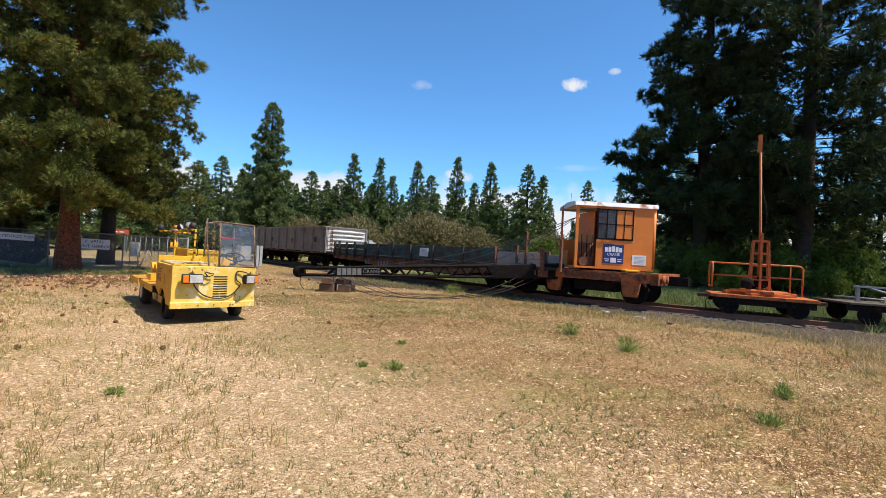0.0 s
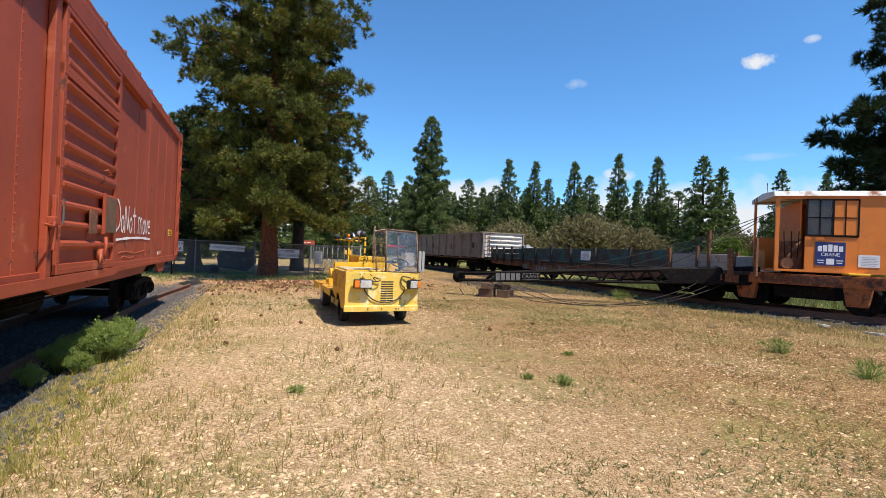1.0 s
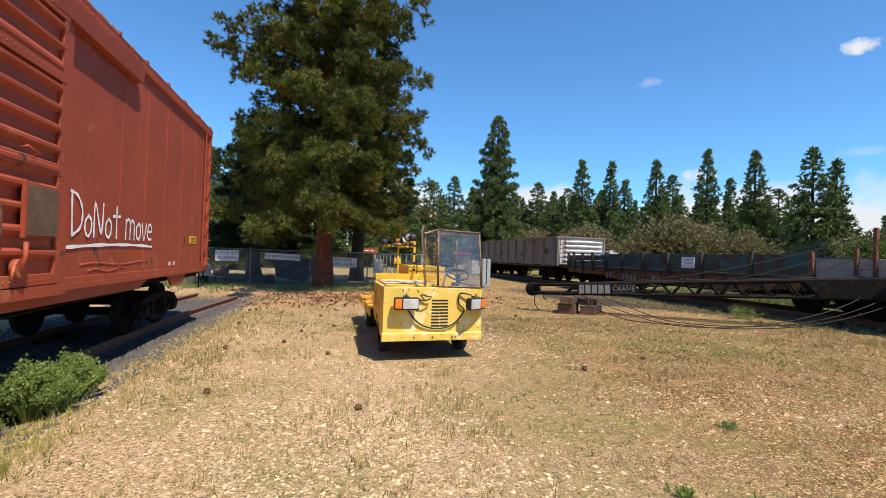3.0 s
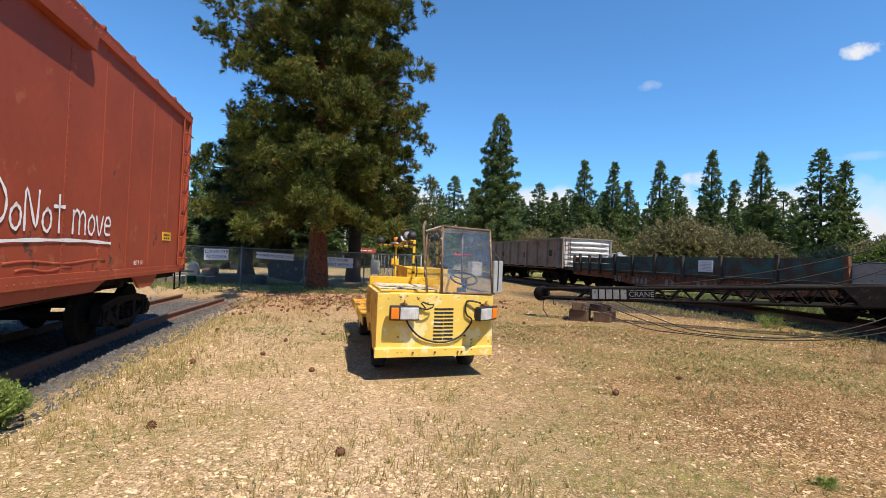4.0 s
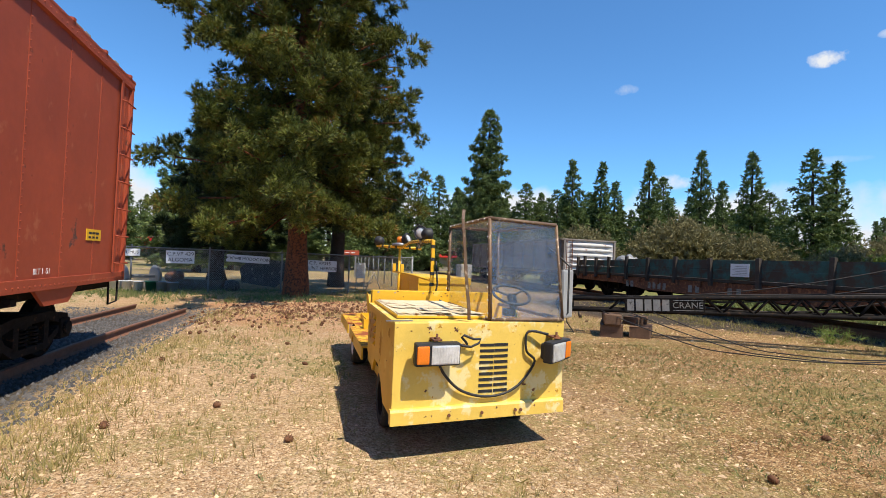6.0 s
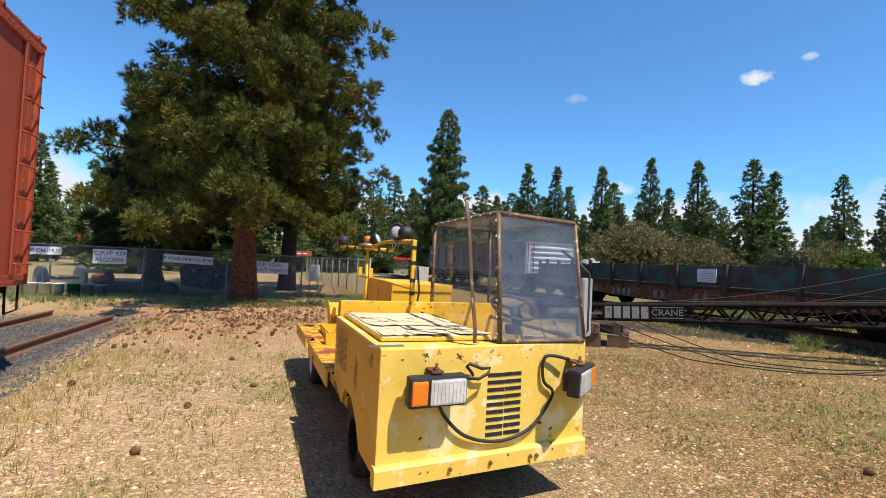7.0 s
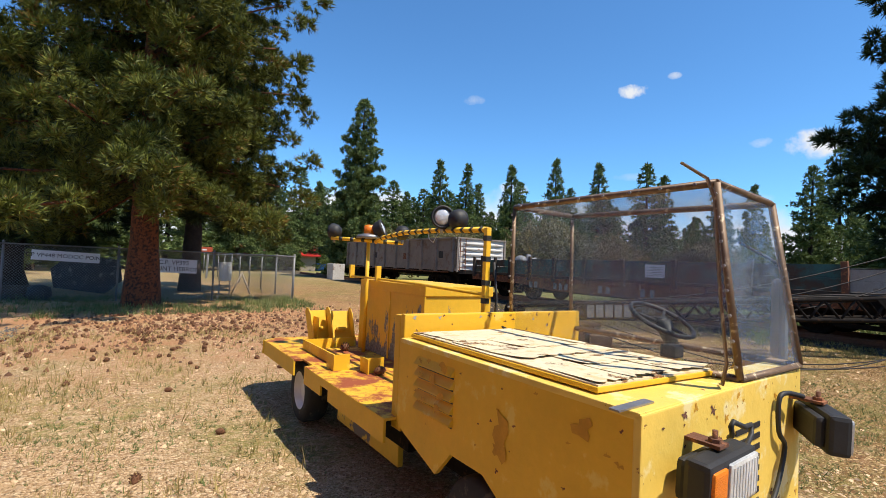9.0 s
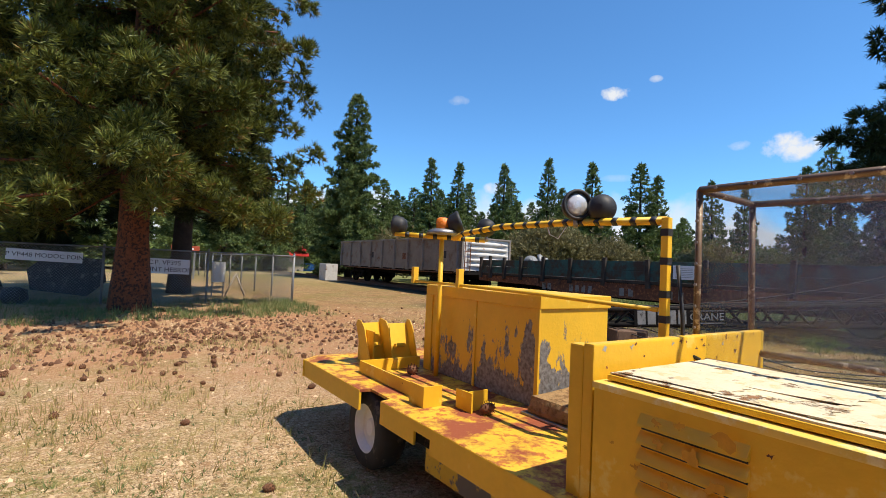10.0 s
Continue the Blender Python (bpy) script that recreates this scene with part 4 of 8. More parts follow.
def draw_strokes(bm, x, y0, z0, height, width):
    """Brush strokes for the painted words, from short polylines per letter on a unit-high line."""
    glyphs = {
        "D": (0.62, [[(0.05, 0.95), (0.10, 0.0)], [(0.0, 1.0), (0.3, 0.92), (0.52, 0.6), (0.45, 0.2), (0.1, 0.0)]]),
        "o": (0.42, [[(0.2, 0.5), (0.05, 0.35), (0.05, 0.12), (0.2, 0.0), (0.33, 0.15), (0.33, 0.38), (0.2, 0.5)]]),
        "N": (0.62, [[(0.05, 0.0), (0.08, 0.85), (0.42, 0.08), (0.5, 0.85)]]),
        "t": (0.5, [[(0.22, 0.85), (0.24, 0.0)], [(0.02, 0.58), (0.44, 0.60)]]),
        " ": (0.28, []),
        "m": (0.74, [[(0.04, 0.0), (0.05, 0.55)], [(0.05, 0.45), (0.2, 0.58), (0.32, 0.45), (0.33, 0.0)], [(0.33, 0.42), (0.48, 0.56), (0.6, 0.42), (0.62, 0.0)]]),
        "v": (0.46, [[(0.02, 0.5), (0.2, 0.0), (0.38, 0.52)]]),
        "e": (0.42, [[(0.04, 0.28), (0.34, 0.3), (0.3, 0.48), (0.14, 0.5), (0.03, 0.3), (0.08, 0.06), (0.34, 0.04)]]),
    }
    text = "DoNot move"
    total = sum(glyphs[c][0] for c in text)
    k = width / total
    at = 0.0
    for ch in text:
        adv, strokes = glyphs[ch]
        for st in strokes:
            ribbon(bm, x, [(y0 + (at + a) * k, z0 + b * height) for a, b in st], 0.021)
        at += adv
    ribbon(bm, x, [(y0 - 0.05, z0 - 0.14), (y0 + 0.8, z0 - 0.10), (y0 + width * 0.7, z0 - 0.085), (y0 + width, z0 - 0.10)], 0.022)


def ribbon(bm, x, pts, half):
    """A flat brush stroke with round ends in the plane of the wall."""
    fine = []
    n = len(pts)
    for i in range(n - 1):
        p0, p1, p2, p3 = (Vector(pts[max(0, min(n - 1, i + d))]) for d in (-1, 0, 1, 2))
        for s in range(5):
            t = s / 5
            fine.append(0.5 * ((2 * p1) + (p2 - p0) * t + (2 * p0 - 5 * p1 + 4 * p2 - p3) * t * t + (3 * p1 - p0 - 3 * p2 + p3) * t ** 3))
    fine.append(Vector(pts[-1]))
    prev = None
    for i, p in enumerate(fine):
        d = (fine[min(i + 1, len(fine) - 1)] - fine[max(i - 1, 0)])
        d = d.normalized() if d.length else Vector((1, 0))
        w = half * (0.85 + 0.25 * math.sin(i * 1.7))
        nrm = Vector((-d.y, d.x)) * w
        ext = -d * half * 0.6 if i == 0 else (d * half * 0.6 if i == len(fine) - 1 else Vector((0, 0)))
        a = bm.verts.new((x, *(p + nrm + ext)))
        b = bm.verts.new((x, *(p - nrm + ext)))
        if prev:
            bm.faces.new((prev[0], prev[1], b, a))
        prev = (a, b)


build_boxcar()

# ---- trees ----
def conifer(name, height, radius, seed, tufts, blades, length, width, bare=0.12, spread=0.55, droop=0.12, layers=26, taper=0.85, trunk_r=None, clumps=5, puff=0.45, limb_seg=4, inner=0.74):
    """Trunk, limbs and needle sprays of one conifer: limbs in uneven whorls, sprays thickest towards their ends. Returns trunk and crown arrays."""
    rng = np.random.default_rng(seed)
    trunk_r = trunk_r or height * 0.018
    bm = BM()
    n = 12
    lean = rng.normal(size=2) * 0.01 * height
    def axis(t):
        return Vector((lean[0] * t * t, lean[1] * t * t, height * t))
    rings = []
    for i in range(n + 1):
        t = i / n
        r = trunk_r * (1 - t) ** 0.8 + 0.015 + (trunk_r * 0.45 * max(0, 1 - t * 22))
        rings.append([bm.verts.new(axis(t) + Vector((r * math.cos(k * math.pi / 5) * (1 + 0.10 * rng.normal()), r * math.sin(k * math.pi / 5) * (1 + 0.10 * rng.normal()), 0))) for k in range(10)])
    for a, b in zip(rings, rings[1:]):
        for k in range(10):
            bm.faces.new((a[k], a[(k + 1) % 10], b[(k + 1) % 10], b[k])).smooth = True
    at, out = [], []
    limbs = int(layers * 6)
    for i in range(limbs):
        t = bare + (1 - bare) * ((i + rng.uniform(0, 1)) / limbs)
        u = (t - bare) / (1 - bare)
        reach = radius * (1 - u) ** taper * (0.62 + 0.38 * min(1, u * 6 + 0.35)) * rng.uniform(0.58, 1.06)
        az = i * 2.39996 + rng.uniform(-0.5, 0.5)
        rise = 0.10 + 0.55 * u - droop * (1 - u) + rng.normal() * 0.10
        d = np.array([math.cos(az), math.sin(az), rise])
        p0 = np.array(axis(t))
        p1 = p0 + d * reach
        mid = p0 + d * reach * 0.55 + np.array([0, 0, -0.05 * reach])
        r = max(0.012, trunk_r * 0.13 * (1 - 0.7 * u))
        if reach > 0.3:
            tube(bm, [p0, mid, p0 + (p1 - p0) * 0.82], r * 0.7, limb_seg)
        # boughs end in separate rounded clumps of needles
        side = np.array([-math.sin(az), math.cos(az), 0])
        nc = max(1, int(round(reach / radius * clumps)))
        for c in range(nc):
            s = 1.0 - inner * (c / max(1, nc)) ** 0.9 + rng.normal() * 0.05
            ctr = p0 + (p1 - p0) * s + side * rng.normal() * 0.24 * reach * (1.25 - s) + np.array([0, 0, rng.normal() * 0.05 * reach])
            size = puff * rng.uniform(0.6, 1.25) * (1 - 0.6 * u)
            k = max(4, int(tufts / (limbs * clumps * 0.62) * (size / puff) ** 1.5))
            o = unit(rng.normal(size=(k, 3)) + np.array([0, 0, 0.25]) + 0.35 * d[None])
            at.append(ctr[None] + o * size * rng.uniform(0.25, 0.8, size=(k, 1)) * np.array([1, 1, 0.7]))
            out.append(unit(o + np.array([0, 0, 0.45])))
    at, out = np.concatenate(at), np.concatenate(out)
    tri = needle_tufts(rng, at, out, blades, length, width, spread)
    return bm, tri


def tree_thing(name, m, built, bark, leaves, label, category="tree", group=""):
    bm, tri = built
    tree = thing(name, m, label, category, group)
    part("trunk", bm, bark, tree)
    crown = new("crown", triangles("crown", tri, leaves))
    crown.parent = tree
    return tree


def polar(az, dist, eye=(0.0, 6.0)):
    a = radians(az)
    return eye[0] + dist * math.sin(a), eye[1] + dist * math.cos(a)


# the big ponderosa in front of the fence, and its neighbours with shade-darkened needles
tree_thing("ponderosa_pine", pose(0.55, 24.3, ground_z(0.55, 24.3) - 0.05), conifer("p", 22.0, 5.25, 5, 88000, 14, 0.215, 0.033, bare=0.145, spread=0.55, droop=0.34, layers=40, taper=0.45, trunk_r=0.35, clumps=11, puff=0.60, inner=0.86), BARK, PINE,
           "tall ponderosa pine with reddish bark and dense long-needled boughs", "pine tree")
tree_thing("ponderosa_pine", pose(2.3, 30.5, -0.1), conifer("p", 17.0, 4.2, 6, 19000, 12, 0.34, 0.05, bare=0.18, droop=0.2, layers=18, taper=0.65, trunk_r=0.34), BARK_DARK, PINE_SHADED,
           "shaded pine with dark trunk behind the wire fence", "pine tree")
tree_thing("ponderosa_pine", pose(-3.3, 31.5, -0.1), conifer("p", 9.0, 3.0, 16, 14000, 12, 0.34, 0.05, bare=0.18, droop=0.2, layers=18, taper=0.65, trunk_r=0.34), BARK_DARK, PINE_SHADED,
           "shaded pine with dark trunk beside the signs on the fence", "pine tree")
# pines beyond the eastern track, their shade put into the needle colour
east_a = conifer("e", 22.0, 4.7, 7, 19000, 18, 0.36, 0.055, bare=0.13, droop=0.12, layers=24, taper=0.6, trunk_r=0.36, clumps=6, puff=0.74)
tree_thing("pine_tree", pose(33.0, 14.3, 0.05) @ Matrix.Diagonal((1.3, 1.3, 1.3, 1)), east_a, BARK_DARK, PINE_SHADED, "tall dark pine shading the ground beyond the track", "pine tree", "dark pines by the crane")
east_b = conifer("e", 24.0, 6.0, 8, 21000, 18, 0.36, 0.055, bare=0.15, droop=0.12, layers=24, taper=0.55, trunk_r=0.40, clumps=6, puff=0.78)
tree_thing("pine_tree", pose(34.8, 9.2, 0.05) @ Matrix.Diagonal((1.3, 1.3, 1.3, 1)), east_b, BARK_DARK, PINE_SHADED, "broad dark pine standing behind the small rail cars", "pine tree", "dark pines by the crane")

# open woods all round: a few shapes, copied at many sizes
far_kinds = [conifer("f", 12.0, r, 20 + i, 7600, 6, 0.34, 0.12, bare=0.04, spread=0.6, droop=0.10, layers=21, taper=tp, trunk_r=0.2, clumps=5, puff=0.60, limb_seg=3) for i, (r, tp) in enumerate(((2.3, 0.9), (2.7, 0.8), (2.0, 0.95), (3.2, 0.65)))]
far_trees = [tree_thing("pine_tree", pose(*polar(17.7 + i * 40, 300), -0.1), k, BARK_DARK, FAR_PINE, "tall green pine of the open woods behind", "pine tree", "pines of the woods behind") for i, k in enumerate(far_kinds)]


def far_pine(kind, az, dist, height, wide=1.0, eye=(1.0, 5.0)):
    x, y = polar(az, dist, eye)
    s = height / 12.0
    src = far_trees[kind]
    return copy_thing(src, pose(x, y, -0.12, 0, 0, (az * 37) % 360) @ Matrix.Diagonal((s * wide, s * wide, s, 1)))


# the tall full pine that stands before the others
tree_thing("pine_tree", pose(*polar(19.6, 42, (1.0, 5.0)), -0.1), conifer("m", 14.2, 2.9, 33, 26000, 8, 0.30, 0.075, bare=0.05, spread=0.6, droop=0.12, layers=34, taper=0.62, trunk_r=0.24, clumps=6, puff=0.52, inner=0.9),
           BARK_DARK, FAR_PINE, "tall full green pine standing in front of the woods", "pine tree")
# azimuth, distance, elevation of the tip, kind, breadth
SKYLINE = [(26.8, 62, 11.6, 0, 0.9), (29.5, 64, 11.3, 2, 0.9), (31.0, 70, 9.2, 0, 1), (34.3, 60, 11.3, 0, 0.9), (35.8, 72, 9.6, 1, 1), (39.0, 62, 12.0, 0, 0.8),
           (41.0, 70, 9.0, 2, 1), (43.2, 58, 11.6, 0, 0.9), (47.8, 56, 11.4, 1, 0.95), (49.4, 57, 10.2, 2, 1), (54.5, 60, 9.6, 1, 1), (57.5, 66, 9.0, 0, 1.1), (21.8, 66, 9.0, 1, 1.1), (23.4, 74, 8.0, 0, 1),
           (12.3, 64, 9.6, 1, 1.0), (14.2, 74, 8.4, 0, 1), (10.0, 60, 8.8, 3, 1), (-12.0, 40, 14.0, 1, 1.0), (-14.5, 52, 11.0, 0, 1), (-9.0, 46, 12.0, 3, 0.9), (-19, 60, 9.5, 2, 1), (-6, 52, 9, 3, 1.3), (-3, 58, 9, 1, 1.3), (0.5, 54, 9, 3, 1.3), (3.5, 60, 8.5, 1, 1.3), (6.5, 56, 8.5, 3, 1.2), (-24, 50, 9, 3, 1.2), (-29, 54, 9.5, 1, 1.2), (61, 52, 10.5, 1, 1.2), (63.5, 60, 12.0, 3, 1), (66, 44, 12, 1, 1.3), (69, 40, 13, 3, 1.1), (72, 46, 12, 1, 1.3), (75, 42, 13, 3, 1.2), (78.5, 44, 12, 1, 1.3), (82, 40, 13, 3, 1.2), (86, 44, 12, 1, 1.2), (90, 42, 12, 3, 1.2)]
for az, dist, el, kind, wide in SKYLINE:
    far_pine(kind, az + 2.3 + 0.05 * (az - 17.7), dist, dist * math.tan(radians(el)) + 1.6, wide * (1.22 if az < 50 else 0.95))
rnd = random.Random(12)
for i in range(104):
    az = rnd.uniform(-48, 106)
    dist = rnd.uniform(62, 120)
    far_pine(rnd.randrange(4), az, dist, dist * math.tan(radians(rnd.uniform(4.2, 7.4))) + 1.5, rnd.uniform(0.95, 1.4))
for i in range(30):
    dist = rnd.uniform(64, 84)
    far_pine(rnd.choice((1, 3, 0)), 15 + i * 1.15 + rnd.uniform(-0.5, 0.5), dist, dist * math.tan(radians(rnd.uniform(5.6, 8.4))) + 1.5, rnd.uniform(1.1, 1.5))
for i in range(22):
    far_pine(rnd.randrange(4), rnd.uniform(106, 312), rnd.uniform(40, 100), rnd.uniform(9, 16), 1.2)


def bush(seed, r, h, count, mat, twig_mat, leaf=0.06, twigs=60):
    """A loose shrub: arching stems and sparse small leaves with gaps."""
    rng = np.random.default_rng(seed)
    bm = BM()
    at, out = [], []
    for i in range(twigs):
        a, lean = rng.uniform(0, 6.28), rng.uniform(0.1, 1.0)
        tip = np.array([math.cos(a) * r * lean, math.sin(a) * r * lean, h * math.sqrt(max(0.05, 1 - 0.75 * lean ** 2)) * rng.uniform(0.7, 1.05)])
        mid = tip * np.array([0.4, 0.4, 0.6])
        tube(bm, [(tip[0] * 0.05, tip[1] * 0.05, -0.05), mid, tip], 0.014, 3)
        k = count // twigs
        s = rng.uniform(0.25, 1.05, size=(k, 1))
        p = mid * (1 - s) * s * 2 + tip * s
        at.append(p + rng.normal(size=(k, 3)) * r * 0.10)
        out.append(np.tile(unit(tip[None]), (k, 1)))
    at, out = np.concatenate(at), np.concatenate(out)
    return bm, needle_tufts(rng, at, out, 6, leaf * 2.2, leaf * 0.7, 0.8)


willow = bush(40, 3.6, 4.2, 3600, WILLOW, BARK_DARK, 0.15, 110)
w0 = tree_thing("willow_bush", pose(24.5, 33.0, -0.1), willow, BARK_DARK, WILLOW, "large budding brown-green bush behind the flatcar", "bush", "bushes behind the flatcar")
for x, y, s in ((20.5, 38.5, 0.85), (28.5, 31.0, 0.8), (17.5, 43, 0.9), (32, 40, 1.1), (24, 44, 1.0), (27.0, 24.5, 0.6), (34, 27, 0.8)):
    copy_thing(w0, pose(x, y, -0.1, 0, 0, x * 50) @ Matrix.Diagonal((s, s, s, 1)))
leafy = bush(41, 1.5, 2.6, 1700, BRIGHT_LEAF, BARK_DARK, 0.09, 50)
l0 = tree_thing("leafy_bush", pose(23.5, 19.5, 0.0), leafy, BARK_DARK, BRIGHT_LEAF, "bright green spring bush beyond the flatcar", "bush", "green bushes")
for x, y, s in ((24.0, 13.0, 0.5), (31.0, 13.5, 0.9), (29.5, 4.5, 0.8), (33, 9.5, 1.0), (30, 1.0, 0.8), (21.5, 12.5, 0.35), (27.0, 10.0, 0.6), (33, 14, 1.1), (34, 11.5, 1.0), (35, 6.5, 1.1), (34, 3.0, 1.0), (31, 7.0, 0.7), (36, 9.0, 1.2)):
    copy_thing(l0, pose(x, y, 0.0, 0, 0, x * 50) @ Matrix.Diagonal((s, s, s, 1)))

# ---- yellow tug cart ----
def wheel(parent, x, y, r, w, rim_mat, side):
    """A tyre with its dished rim; side +1 or -1 is the outer face."""
    bm = BM()
    m = pose(x, y, r, 0, 90, 0)
    s = side
    lathe(bm, m, [(r * 0.60, -w / 2), (r * 0.92, -w / 2), (r, -w * 0.32), (r * 1.005, 0), (r, w * 0.32), (r * 0.92, w / 2), (r * 0.60, w / 2), (r * 0.56, w * 0.3), (r * 0.56, -w * 0.3), (r * 0.60, -w / 2)], 32, False)
    tyre = part("wheel", bm, TYRE, parent, "black dusty rubber tyre on a steel rim")
    bm = BM()
    lathe(bm, m, [(0.04, s * w * 0.30), (r * 0.20, s * w * 0.30), (r * 0.24, s * w * 0.16), (r * 0.48, s * w * 0.12), (r * 0.55, s * w * 0.46), (r * 0.62, s * w * 0.50), (r * 0.62, s * w * 0.2)], 28)
    for k in range(8):
        a = k * math.pi / 4
        cy, cz = y + r * 0.36 * math.cos(a), r + r * 0.36 * math.sin(a)
        cyl(bm, (x + s * w * 0.12, cy, cz), (x + s * w * 0.20, cy, cz), 0.012, seg=6)
    part("rim", bm, rim_mat, tyre)


def round_lamp(name, parent, at, to, r, label):
    """A black rubber-backed work lamp that faces to."""
    m = look(at, Vector(at) + Vector(to)) @ pose(0, 0, 0, 180, 0, 0)
    bm = BM()
    lathe(bm, m, [(r * 0.2, -r * 0.95), (r * 0.62, -r * 0.85), (r * 0.92, -r * 0.45), (r, 0), (r * 1.06, 0.01), (r * 1.06, 0.03), (r * 0.88, 0.035), (r * 0.86, 0.01)], 24)
    lamp = part(name, bm, BLACK, parent, label)
    bm = BM()
    lathe(bm, m, [(r * 0.86, 0.012), (r * 0.6, 0.03), (r * 0.2, 0.036)], 24)
    part("lens", bm, LENS, lamp)
    bm = BM()
    p = Vector(at)
    cyl(bm, p - Vector((0, 0, r * 0.8)), p - Vector((0, 0, r * 1.5)), 0.014, seg=8)
    part("bracket", bm, STEEL, lamp)


def striped_bar(parent, pts, size, name):
    """A square tube in yellow with black bands wrapped round it."""
    bm = BM()
    tube(bm, pts, size, 4)
    bar = part(name, bm, YELLOW, parent)
    P = [Vector(p) for p in pts]
    lens = [(b - a).length for a, b in zip(P, P[1:])]
    total, s = sum(lens), 0.05
    while s < total - 0.03:
        acc = 0
        for (a, b), ln in zip(zip(P, P[1:]), lens):
            if acc <= s < acc + ln:
                d = (b - a).normalized()
                p = a + d * (s - acc)
                bm = BM()
                tube(bm, [p, p + d * 0.035], size * 1.08, 4)
                part("stripe", bm, BLACK_PAINT, bar)
                break
            acc += ln
        s += 0.115
    return bar


def build_tug():
    tug = thing("tow_tractor", pose(2.343, 9.765, -0.062, 0, 0, 0.25) @ Matrix.Diagonal((0.969, 0.973, 0.993, 1)), "old yellow industrial tow tractor with peeling paint, parked on gravel", "tow tractor")
    side = [(0.0, 0.33), (0.40, 0.33), (0.52, 0.46), (0.70, 0.57), (0.93, 0.57), (1.05, 0.43), (1.42, 0.55), (1.42, 1.03), (0.0, 1.03)]
    for x0, x1, lab in ((-0.75, -0.722, "yellow side sheet with flaking paint and a wheel arch"), (0.722, 0.75, "")):
        bm = BM()
        prism(bm, side if x0 < 0 else [(0.0, 0.33), (0.40, 0.33), (0.52, 0.46), (0.70, 0.57), (1.42, 0.57), (1.42, 0.62), (0.42, 0.64), (0.30, 1.03), (0.0, 1.03)], "x", x0, x1)
        part("side_panel", bm, YELLOW, tug, lab)
    bm = BM()
    box(bm, -0.752, 0.752, -0.006, 0.022, 0.36, 1.035, 0.006)
    face = part("front_panel", bm, YELLOW_FRONT, tug, "sun-bleached yellow front with slatted grille")
    # grille: two columns of slots
    for c in (0.015, 0.157):
        for i in range(9):
            z = 0.485 + i * 0.045
            bm = BM()
            box(bm, c - 0.062, c + 0.062, -0.010, -0.004, z, z + 0.022, m=pose(0, 0, 0, 0, 0.6 if c < 0.1 else -0.4, 0))
            part("grille_slot", bm, BLACK, face)
    bm = BM()
    prism(bm, [(-0.05, 0.295), (0.03, 0.295), (0.03, 0.405), (-0.035, 0.405), (-0.05, 0.39)], "x", -0.765, 0.745)
    bumper = bumper_chips = part("bumper", bm, YELLOW_FRONT, tug, "battered yellow steel bumper")
    for x in (-0.3, -0.02, 0.28, 0.33):
        bm = BM()
        cyl(bm, (x, -0.052, 0.345), (x, -0.064, 0.345), 0.013, seg=6)
        part("bolt", bm, RUST, bumper)
    # hood: frame and a lifted, peeling hatch
    bm = BM()
    box(bm, -0.752, 0.15, 0.0, 1.43, 1.015, 1.04, 0.005)
    box(bm, 0.15, 0.752, 0.0, 0.16, 1.015, 1.04, 0.005)
    hood = part("hood", bm, YELLOW_FRONT, tug)
    bm = BM()
    box(bm, -0.70, 0.05, 0.06, 1.40, 1.046, 1.066, 0.004)
    hatch = part("hatch", bm, YELLOW, hood, "flat yellow hood hatch faced with peeling cream board")
    bm = BM()
    n = 14
    cols = [[bm.verts.new((-0.69 + 0.735 * i / n, 0.068 + 1.325 * j / n, 1.073 + 0.003 * noise.noise(Vector((i * 0.7, j * 0.7, 5))))) for i in range(n + 1)] for j in range(n + 1)]
    for j in range(n):
        for i in range(n):
            bm.faces.new((cols[j][i], cols[j][i + 1], cols[j + 1][i + 1], cols[j + 1][i]))
    r = bmesh.ops.extrude_face_region(bm, geom=bm.faces[:])
    for v in [g for g in r["geom"] if isinstance(g, bmesh.types.BMVert)]:
        v.co.z = 1.065
    part("facing", bm, PEELING, hatch, "weathered cream board, torn in sheets")
    # torn sheets: front edges ragged and lifted, backs lying flat
    rnd = random.Random(8)
    for row, (y0, y1) in enumerate(((0.075, 0.33), (0.31, 0.55), (0.52, 0.76), (0.73, 1.02), (0.99, 1.37))):
        x = -0.67
        while x < 0.0:
            w_ = min(rnd.uniform(0.16, 0.30), 0.04 - x)
            if rnd.random() < (0.12, 0.10, 0.12, 0.3, 0.45)[row]:
                x += w_ + 0.01
                continue
            bm = BM()
            lift = rnd.uniform(0.002, 0.007) * (1.0, 0.9, 0.7, 0.4, 0.25)[row]
            rag = [rnd.uniform(-0.016, 0.016) for _ in range(9)]
            skew = rnd.uniform(-0.03, 0.03)
            rows_ = []
            for b in range(5):
                v_ = b / 4
                rows_.append([bm.verts.new((x + w_ * a / 8 + skew * (1 - v_) + 0.004 * rnd.uniform(-1, 1), y0 + (y1 - y0) * v_ + rag[a] * (1 - v_) ** 2, 1.0775 + lift * (1 - v_) ** 2 * (1 + 0.5 * math.sin(a * 0.9 + row)) + 0.001 * rnd.uniform(0, 1) - 0.002 * v_)) for a in range(9)])
            for b in range(4):
                for a in range(8):
                    bm.faces.new((rows_[b][a], rows_[b][a + 1], rows_[b + 1][a + 1], rows_[b + 1][a]))
            r = bmesh.ops.extrude_face_region(bm, geom=bm.faces[:])
            bmesh.ops.translate(bm, verts=[g for g in r["geom"] if isinstance(g, bmesh.types.BMVert)], vec=(0, 0, 0.0015))
            bmesh.ops.recalc_face_normals(bm, faces=bm.faces)
            part("torn_sheet", bm, PEELING, hatch)
            x += w_ + rnd.uniform(0.004, 0.014)
    bm = BM()
    box(bm, -0.81, -0.60, 0.035, 0.07, 1.041, 1.047)
